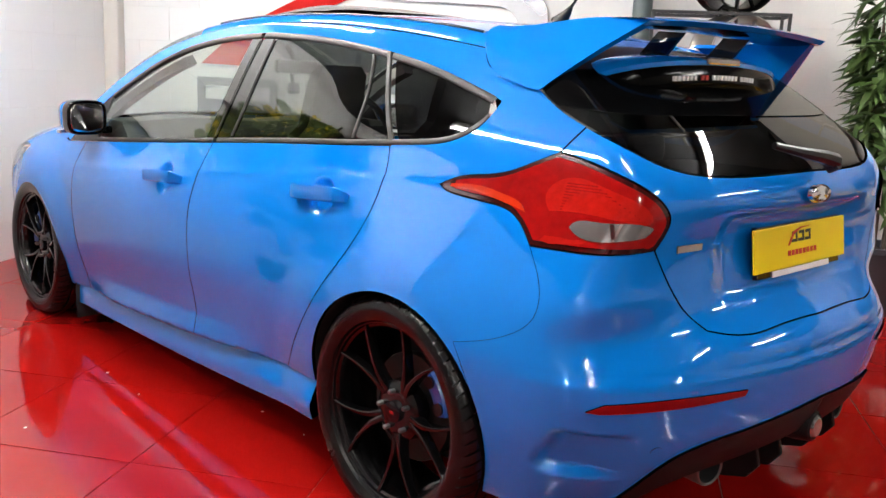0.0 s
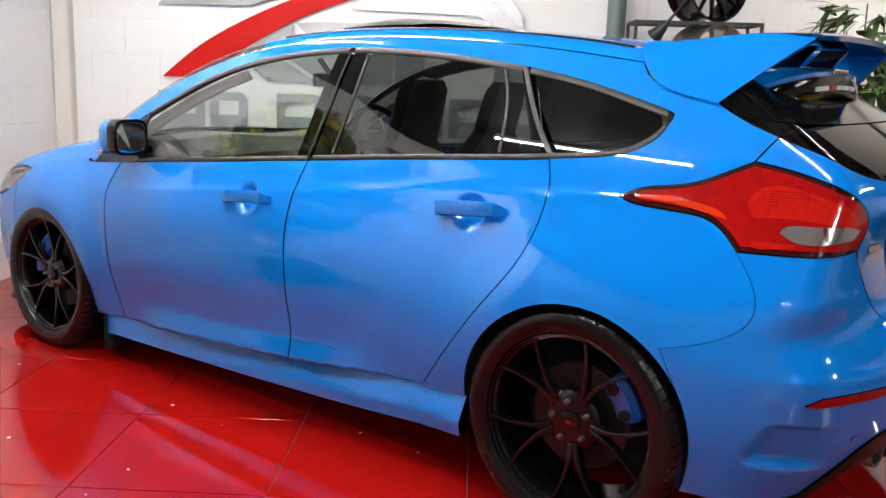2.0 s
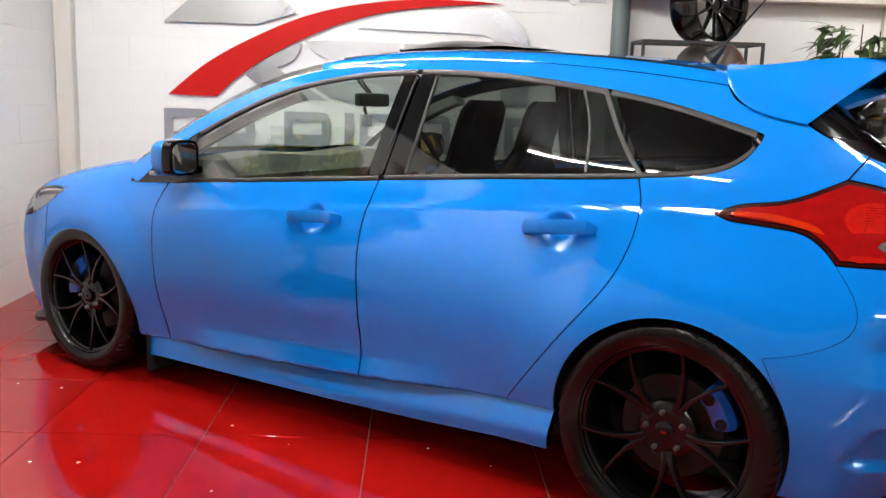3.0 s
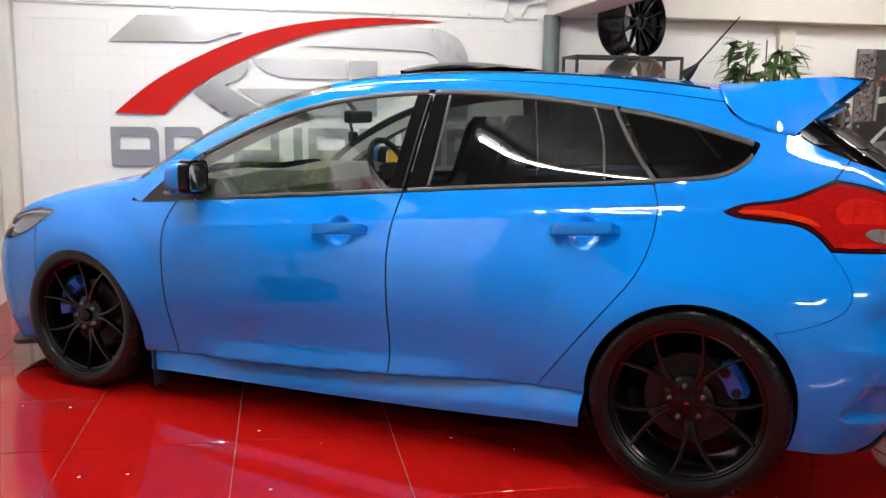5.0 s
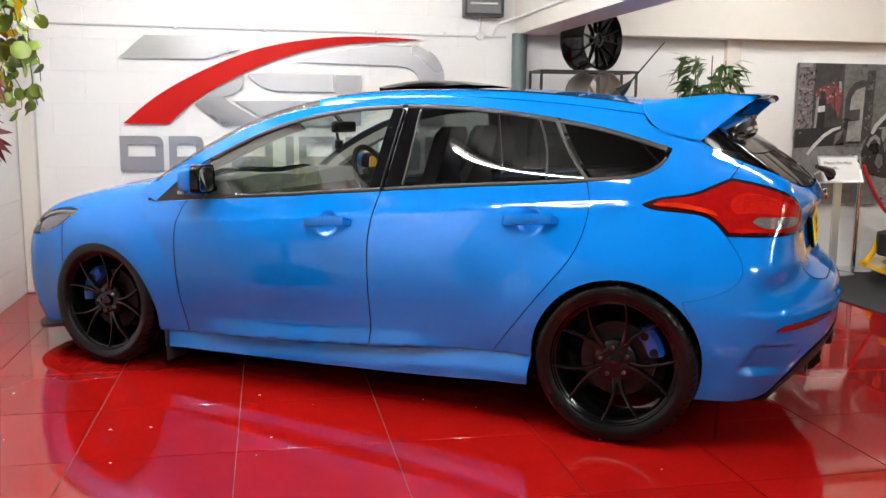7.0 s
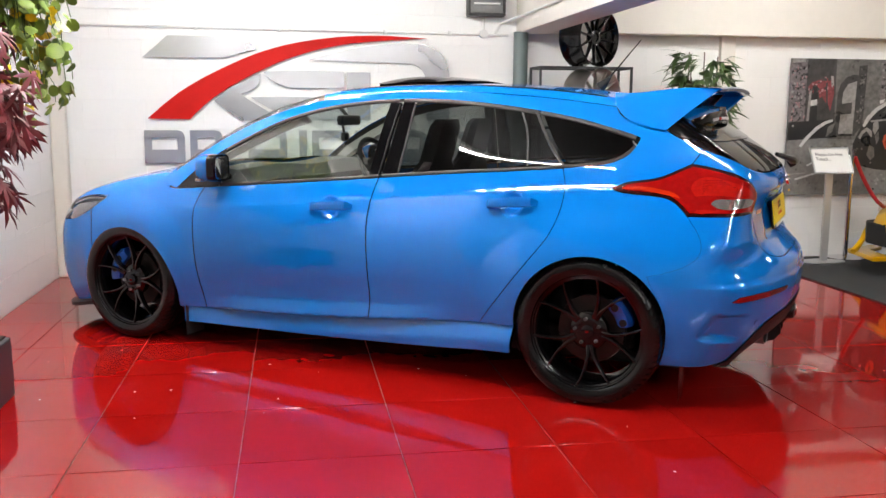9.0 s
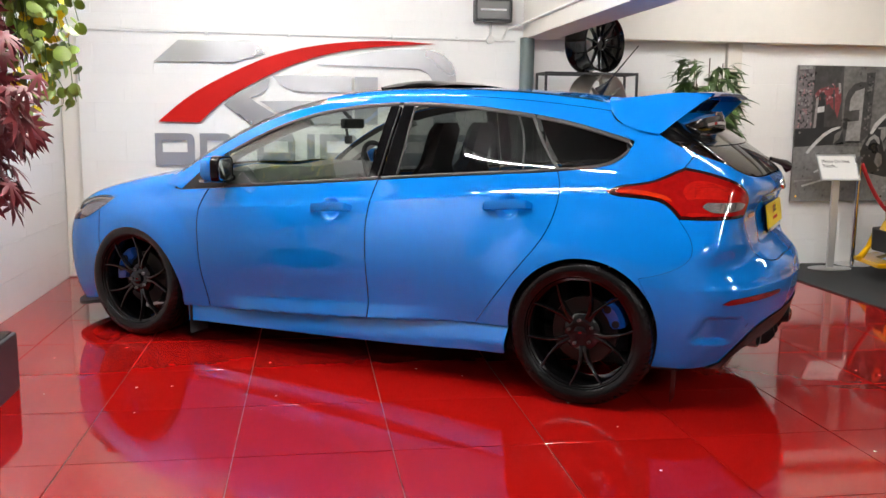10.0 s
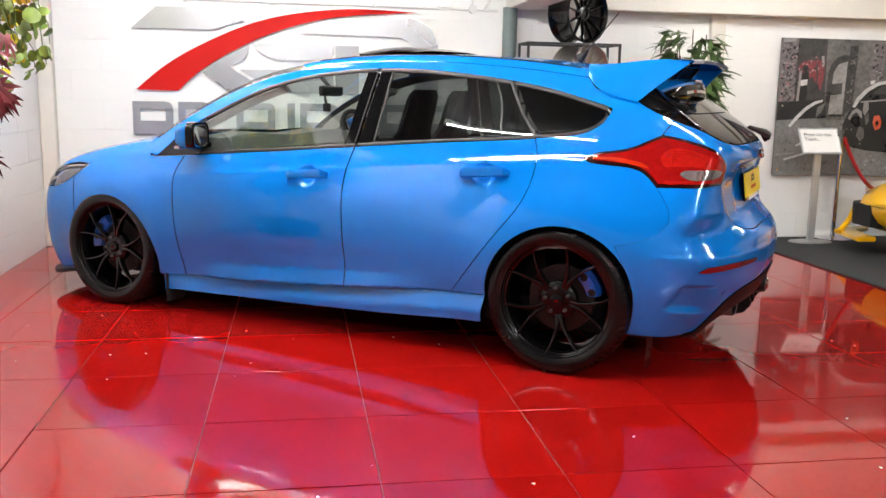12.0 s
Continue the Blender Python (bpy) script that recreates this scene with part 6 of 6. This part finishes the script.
# barrier posts and their rope
barrier = None
for u, v in ((4.16, 2.03), (5.05, 1.98)):
    if barrier is None:
        barrier = tagged(thing("barrier_post", ROOM @ pose(u, v, 0.012)), "polished steel barrier post standing on carpet", "barrier", "rope barrier posts")
        b_ = lathe([(0.0, 0.0), (0.15, 0.0), (0.155, 0.006), (0.14, 0.014), (0.04, 0.03), (0.0, 0.03)], 32)
        bmesh.ops.transform(b_, matrix=pose(0, 0, 0, 90, 0, 0), verts=b_.verts)
        part("base", b_, CHROME, barrier, smooth=True)
        part("post", rod((0, 0, 0.02), (0, 0, 0.93), 0.021, 20), CHROME, barrier, smooth=True)
        part("cap", rod((0, 0, 0.93), (0, 0, 0.955), 0.027, 20), CHROME, barrier, smooth=True)
    else:
        copy_thing(barrier, ROOM @ pose(u, v, 0.012))
sag = [(4.16 + 0.03 + 0.83 * t, 2.03 - 0.05 * t, 0.90 - 1.9 * t * (1 - t) * (1.0)) for t in np.linspace(0, 1, 25)]
rope = part("barrier_rope", tube(sag, 0.017, 10), ROPE, smooth=True)
rope.matrix_world = ROOM
tagged(rope, "sagging red rope between barrier posts", "rope")

# low yellow sports car at the edge of the carpet
sports = tagged(thing("sports_car", ROOM @ pose(3.94, 0.80, 0.012)), "low yellow sports car on black carpet", "car")
rows = []
for d, w, lo, hi, sh in ((0.0, 0.42, 0.34, 0.44, 0.2), (0.06, 0.66, 0.26, 0.50, 0.2), (0.2, 0.83, 0.18, 0.57, 0.25), (0.5, 0.92, 0.15, 0.66, 0.3), (1.0, 0.96, 0.15, 0.72, 0.35), (1.5, 0.96, 0.15, 0.80, 0.35), (2.4, 0.94, 0.15, 0.86, 0.4), (3.4, 0.98, 0.15, 0.86, 0.4), (4.3, 0.96, 0.2, 0.84, 0.4), (4.5, 0.9, 0.3, 0.8, 0.4)):
    m_ = lo + (hi - lo) * 0.45
    rows.append([(d, -w * 0.9, lo), (d, -w, lo + 0.06), (d, -w, m_), (d, -w * 0.93, m_ + (hi - m_) * 0.55), (d, -w * 0.7, hi - 0.02), (d, -w * 0.35, hi), (d, 0, hi + 0.005), (d, w * 0.35, hi), (d, w * 0.7, hi - 0.02), (d, w * 0.93, m_ + (hi - m_) * 0.55), (d, w, m_), (d, w, lo + 0.06), (d, w * 0.9, lo)])
solid("body", rows, YELLOW_PAINT, sports)
rows = [[(d, -w, z0), (d + dx, -w * k, z1), (d + dx, w * k, z1), (d, w, z0)] for d, w, z0, dx, k, z1 in ((1.45, 0.72, 0.78, 0.0, 0.98, 0.79), (2.1, 0.76, 0.84, 0.0, 0.74, 1.08), (2.7, 0.76, 0.85, 0.0, 0.70, 1.13), (3.4, 0.7, 0.85, 0.0, 0.7, 1.05), (4.2, 0.6, 0.83, 0.0, 0.7, 0.86))]
solid("canopy", rows, GLOSS_BLACK, sports, "dark glass canopy")
for sg in (-1, 1):
    part("air_intake", plate([(0.0, sg * 0.40), (0.015, sg * 0.66), (0.10, sg * 0.80), (0.26, sg * 0.88), (0.34, sg * 0.80), (0.12, sg * 0.40)], 0.22, 0.39, "z", 0.006), SHELL, sports)
    part("splitter", plate([(-0.14, sg * 0.34), (-0.05, sg * 0.80), (0.28, sg * 0.99), (0.34, sg * 0.90), (0.10, sg * 0.72), (0.02, sg * 0.34)], 0.12, 0.155, "z", 0.006), YELLOW_PAINT, sports)
    part("intake_blade", tube([(-0.09, sg * 0.66, 0.15), (0.02, sg * 0.72, 0.23), (0.16, sg * 0.86, 0.33)], [0.026, 0.022, 0.016], 8), YELLOW_PAINT, sports, smooth=True)
    part("headlight", plate([(0.16, sg * 0.74), (0.52, sg * 0.86), (0.60, sg * 0.74), (0.34, sg * 0.66)], 0.46, 0.60, "z", 0.004), HEAD_GLASS, sports, "clear headlight")
    part("bonnet_vent", plate([(0.55, sg * 0.30), (0.75, sg * 0.34), (0.78, sg * 0.42), (0.6, sg * 0.40)], 0.60, 0.665, "z"), SATIN_BLACK, sports)
    for d in (1.02, 3.65):
        part("wheel", lathe([(0.0, 0.0), (0.2, 0.02), (0.25, 0.0), (0.32, 0.0), (0.34, 0.03), (0.34, 0.22), (0.0, 0.22)], 36), RUBBER, sports, smooth=True, m=pose(d, sg * 0.985, 0.328, 0, 0, 0 if sg < 0 else 180))


# plants
def leaf_mesh(outline, bend):
    """One leaf in the plane z = 0 along +x, drooping by bend; returns verts and faces as two fans about the midrib."""
    v, f = [], []
    n = len(outline)
    for x, w in outline:
        z = -bend * x * x
        v += [(x, -w, z - 0.15 * w), (x, 0, z), (x, w, z - 0.15 * w)]
    for i in range(n - 1):
        a = i * 3
        f += [(a, a + 3, a + 4, a + 1), (a + 1, a + 4, a + 5, a + 2)]
    return v, f


def scatter(leaves):
    """Joins placed leaves (verts, faces, matrix) into one mesh list."""
    V, F = [], []
    for v, f, m in leaves:
        k = len(V)
        V += [tuple(m @ Vector(p)) for p in v]
        F += [tuple(i + k for i in q) for q in f]
    return V, F


def pot_shape(r0, r1, h):
    b = lathe([(0.0, 0.0), (r0, 0.0), (r1, h), (r1 + 0.012, h), (r1 + 0.012, h + 0.03), (r1 - 0.012, h + 0.03), (r1 - 0.014, h - 0.02), (0.0, h - 0.02)], 32)
    bmesh.ops.transform(b, matrix=pose(0, 0, 0, 90, 0, 0), verts=b.verts)
    bmesh.ops.recalc_face_normals(b, faces=b.faces)
    return b


LANCE = [(0.0, 0.002), (0.03, 0.014), (0.07, 0.022), (0.11, 0.020), (0.15, 0.011), (0.185, 0.0006)]
rnd = random.Random(4)
palm = tagged(thing("potted_palm", ROOM @ pose(2.57, 1.66, 0.0)), "green bamboo palm with long narrow leaves in a dark pot", "plant")
part("pot", pot_shape(0.13, 0.18, 0.36), POT, palm, smooth=True)
part("soil", rod((0, 0, 0.30), (0, 0, 0.352), 0.16, 24), SOIL, palm)
lv = []
for k in range(7):
    a = 2 * math.pi * k / 7 + rnd.uniform(-0.3, 0.3)
    top = Vector((0.12 * math.cos(a), 0.12 * math.sin(a), rnd.uniform(1.4, 1.76)))
    base = Vector((0.05 * math.cos(a), 0.05 * math.sin(a), 0.34))
    mid = (base + top) / 2 + Vector((0.02 * math.cos(a), 0.02 * math.sin(a), 0))
    part("stem", tube([base, mid, top], [0.009, 0.007, 0.004], 7), BARK, palm, smooth=True)
    for j in range(26):
        t = 0.22 + 0.78 * (j + rnd.random() * 0.6) / 26
        p = base.lerp(top, min(t, 1.0))
        ang = a + rnd.uniform(-1.6, 1.6)
        out_ = rnd.uniform(0.05, 0.15)
        tip = p + Vector((out_ * math.cos(ang), out_ * math.sin(ang), rnd.uniform(0.0, 0.08)))
        for q in range(6):
            yaw = math.degrees(ang) + (q - 2.5) * 22 + rnd.uniform(-8, 8)
            sc = rnd.uniform(0.65, 1.05)
            b0 = p.lerp(tip, 0.35 + 0.65 * q / 5)
            lv.append((*leaf_mesh([(x * sc, w * sc) for x, w in LANCE], rnd.uniform(0.8, 3.6)), Matrix.Translation(b0) @ Euler((rnd.uniform(-0.5, 0.5), radians(rnd.uniform(-25, 35)), radians(yaw))).to_matrix().to_4x4()))
V_, F_ = scatter(lv)
tagged(piece("crown", mesh_of("crown", V_, F_, LEAF_GREEN), palm), kind="stuff")


def maple_leaf(size):
    """A deeply cut leaf of seven pointed lobes."""
    V, F = [], []
    for k, (a, l) in enumerate(((-120, 0.45), (-78, 0.75), (-38, 0.95), (0, 1.05), (38, 0.95), (78, 0.75), (120, 0.45))):
        v, f = leaf_mesh([(0.0, 0.02), (0.25 * l, 0.07), (0.55 * l, 0.10), (0.8 * l, 0.05), (l, 0.004)], 0.35)
        m = Matrix.Rotation(radians(a), 4, "Z") @ Matrix.Scale(size, 4)
        n = len(V)
        V += [tuple(m @ Vector(p)) for p in v]
        F += [tuple(i + n for i in q) for q in f]
    return V, F


def round_leaf(size):
    n = 9
    V = [(size * (0.5 + 0.5 * math.cos(2 * math.pi * i / n)), size * 0.5 * math.sin(2 * math.pi * i / n), -0.12 * size * (math.sin(2 * math.pi * i / n) ** 2)) for i in range(n)] + [(size * 0.5, 0, 0.04 * size)]
    return V, [(i, (i + 1) % n, n) for i in range(n)]


maple = tagged(thing("potted_maple", ROOM @ pose(-2.09, -1.12, 0.0)), "artificial dark red maple in a tall black planter", "plant")
pl_ = box((-0.2, -0.2, 0.0), (0.19, 0.2, 0.27), 0.012)
part("planter", pl_, POT, maple)
part("soil", box((-0.18, -0.18, 0.26), (0.17, 0.18, 0.278)), SOIL, maple)
part("trunk", tube([(0, 0, 0.26), (0.02, 0.02, 0.8), (-0.03, 0.03, 1.2), (0.02, 0.0, 1.75), (0.0, 0.02, 2.1)], [0.032, 0.027, 0.022, 0.015, 0.008], 10), BARK, maple, smooth=True)
lv = []
for k in range(62):
    h = rnd.uniform(0.92, 2.15)
    a = rnd.uniform(0, 2 * math.pi)
    r = rnd.uniform(0.16, 0.33) * (0.72 if h < 1.25 else 1.0)
    s_ = Vector((0, 0.02, h))
    e_ = Vector((0.12 + r * math.cos(a), r * math.sin(a), h + rnd.uniform(-0.12, 0.1)))
    part("branch", tube([s_, (s_ + e_) / 2 + Vector((0, 0, 0.04)), e_], [0.007, 0.005, 0.002], 5), BARK, maple, smooth=True)
    for j in range(13):
        p = s_.lerp(e_, rnd.uniform(0.5, 1.05)) + Vector((rnd.gauss(0, 0.04), rnd.gauss(0, 0.04), rnd.gauss(0, 0.04)))
        lv.append((*maple_leaf(rnd.uniform(0.085, 0.13)), Matrix.Translation(p) @ Euler((rnd.uniform(-0.6, 0.6), radians(rnd.uniform(20, 80)), a + rnd.uniform(-1.2, 1.2))).to_matrix().to_4x4()))
V_, F_ = scatter(lv)
tagged(piece("crown", mesh_of("crown", V_, F_, LEAF_RED), maple), kind="stuff")
ivy = tagged(thing("trailing_ivy", ROOM @ pose(-2.12, -0.78, 0.0)), "trailing yellow-green ivy with yellow flowers hanging by the wall", "plant")
lg, ly = [], []
for k in range(40):
    a = rnd.uniform(-0.35, 2.6)
    p = Vector((0, 0, 2.12)) + Vector((0.12 * math.cos(a), 0.12 * math.sin(a), 0))
    pts = [p.copy()]
    drop = rnd.uniform(0.35, 0.86)
    n = int(drop / 0.05)
    out_ = rnd.uniform(0.18, 0.40)
    for j in range(1, n + 1):
        t = j / n
        q = p + Vector((out_ * math.cos(a) * t ** 0.6, out_ * math.sin(a) * t ** 0.6, -drop * t ** 1.5 + 0.05 * math.sin(3 * t)))
        pts.append(q + Vector((rnd.gauss(0, 0.01), rnd.gauss(0, 0.01), 0)))
        for _ in range(2):
            m_ = Matrix.Translation(q + Vector((rnd.gauss(0, 0.02), rnd.gauss(0, 0.02), rnd.gauss(0, 0.015)))) @ Euler((rnd.uniform(-0.8, 0.8), radians(rnd.uniform(25, 95)), rnd.uniform(0, 6.28))).to_matrix().to_4x4()
            if rnd.random() < 0.24:
                for c in range(5):
                    ly.append((*round_leaf(0.026), m_ @ Matrix.Rotation(c * 1.257, 4, "Z")))
            else:
                lg.append((*round_leaf(rnd.uniform(0.045, 0.082)), m_))
    part("stem", tube(pts, 0.0022, 4), LEAF_GREEN, ivy, smooth=True)
for nm, ls, mt, lb in (("foliage", lg, IVY_GREEN, ""), ("flower_cluster", ly, FLOWER, "small yellow flowers")):
    V_, F_ = scatter(ls)
    tagged(piece(nm, mesh_of(nm, V_, F_, mt), ivy, lb), kind="stuff")
part("basket", rod((0, 0, 2.02), (0, 0, 2.16), 0.10, 20, r2=0.15), POT, ivy)
part("hanger", box((-0.316, -0.012, 2.30), (0.01, 0.012, 2.325), 0.002, bm=rod((0, 0, 2.15), (0, 0, 2.31), 0.004, 6)), BLACK_STEEL, ivy)

# ---- tiles and blocks, piece by piece ----
tile_bm = box((0.002, 0.002, -0.012), (0.598, 0.598, 0.0), 0.0008, 1)
tile_me = bpy.data.meshes.new("tile")
tile_bm.to_mesh(tile_me)
tile_bm.free()
tile_me.materials.append(TILE)
us = [-0.863 + 0.6 * i for i in range(-3, 8)]
vs = [-0.698 + 0.6 * i for i in range(-12, 5)]
for u in us:
    for v in vs:
        w = min(u + 0.6, 3.29) - max(u, U0)
        d = min(v + 0.6, V1) - max(v, V0)
        if w < 0.02 or d < 0.02:
            continue
        uu, vv = max(u, U0), max(v, V0)
        whole = w > 0.599 and d > 0.599
        if whole:
            me = tile_me
        else:
            bm = box((0.002, 0.002, -0.012), (w - 0.002, d - 0.002, 0.0), 0.0008, 1)
            me = bpy.data.meshes.new("tile")
            bm.to_mesh(me)
            bm.free()
            me.materials.append(TILE)
        piece("tile", me, floor, "", Matrix.Translation((uu, vv, random.uniform(-0.0004, 0.0))) @ Euler((random.gauss(0, 0.0006), random.gauss(0, 0.0006), 0)).to_matrix().to_4x4())


def block_mesh(w, h):
    bm = box((0.0003, 0, 0.0008), (w - 0.0003, 0.011, h - 0.0008), 0.0009, 1)
    me = bpy.data.meshes.new("block")
    bm.to_mesh(me)
    bm.free()
    me.materials.append(WALL_PAINT)
    return me


BW, BH = 0.45, 0.225
whole_block = block_mesh(BW, BH)
made = {}


def course(wall, length, at):
    """Lays blocks in bond over a wall; at(along, height) gives the pose of a block's lower corner."""
    rows = int(CEIL / BH) + 1
    for r in range(rows):
        z, x = r * BH, -(BW / 2) * (r % 2)
        h = min(BH, CEIL - z)
        while x < length:
            a, b = max(x, 0), min(x + BW, length)
            if b - a > 0.02 and h > 0.02:
                key = (round(b - a, 3), round(h, 3))
                if key not in made:
                    made[key] = whole_block if key == (BW, BH) else block_mesh(*key)
                piece("block", made[key], wall, "", at(a, z))
            x += BW


course(wall_back, 7.2, lambda a, z: pose(U0 + a, V1 + 0.001 + random.uniform(-0.0005, 0.0005), z))
course(wall_left, V1 - V_END, lambda a, z: pose(U0 - 0.001 + random.uniform(-0.0005, 0.0005), V_END + a, z, 0, 0, 90))
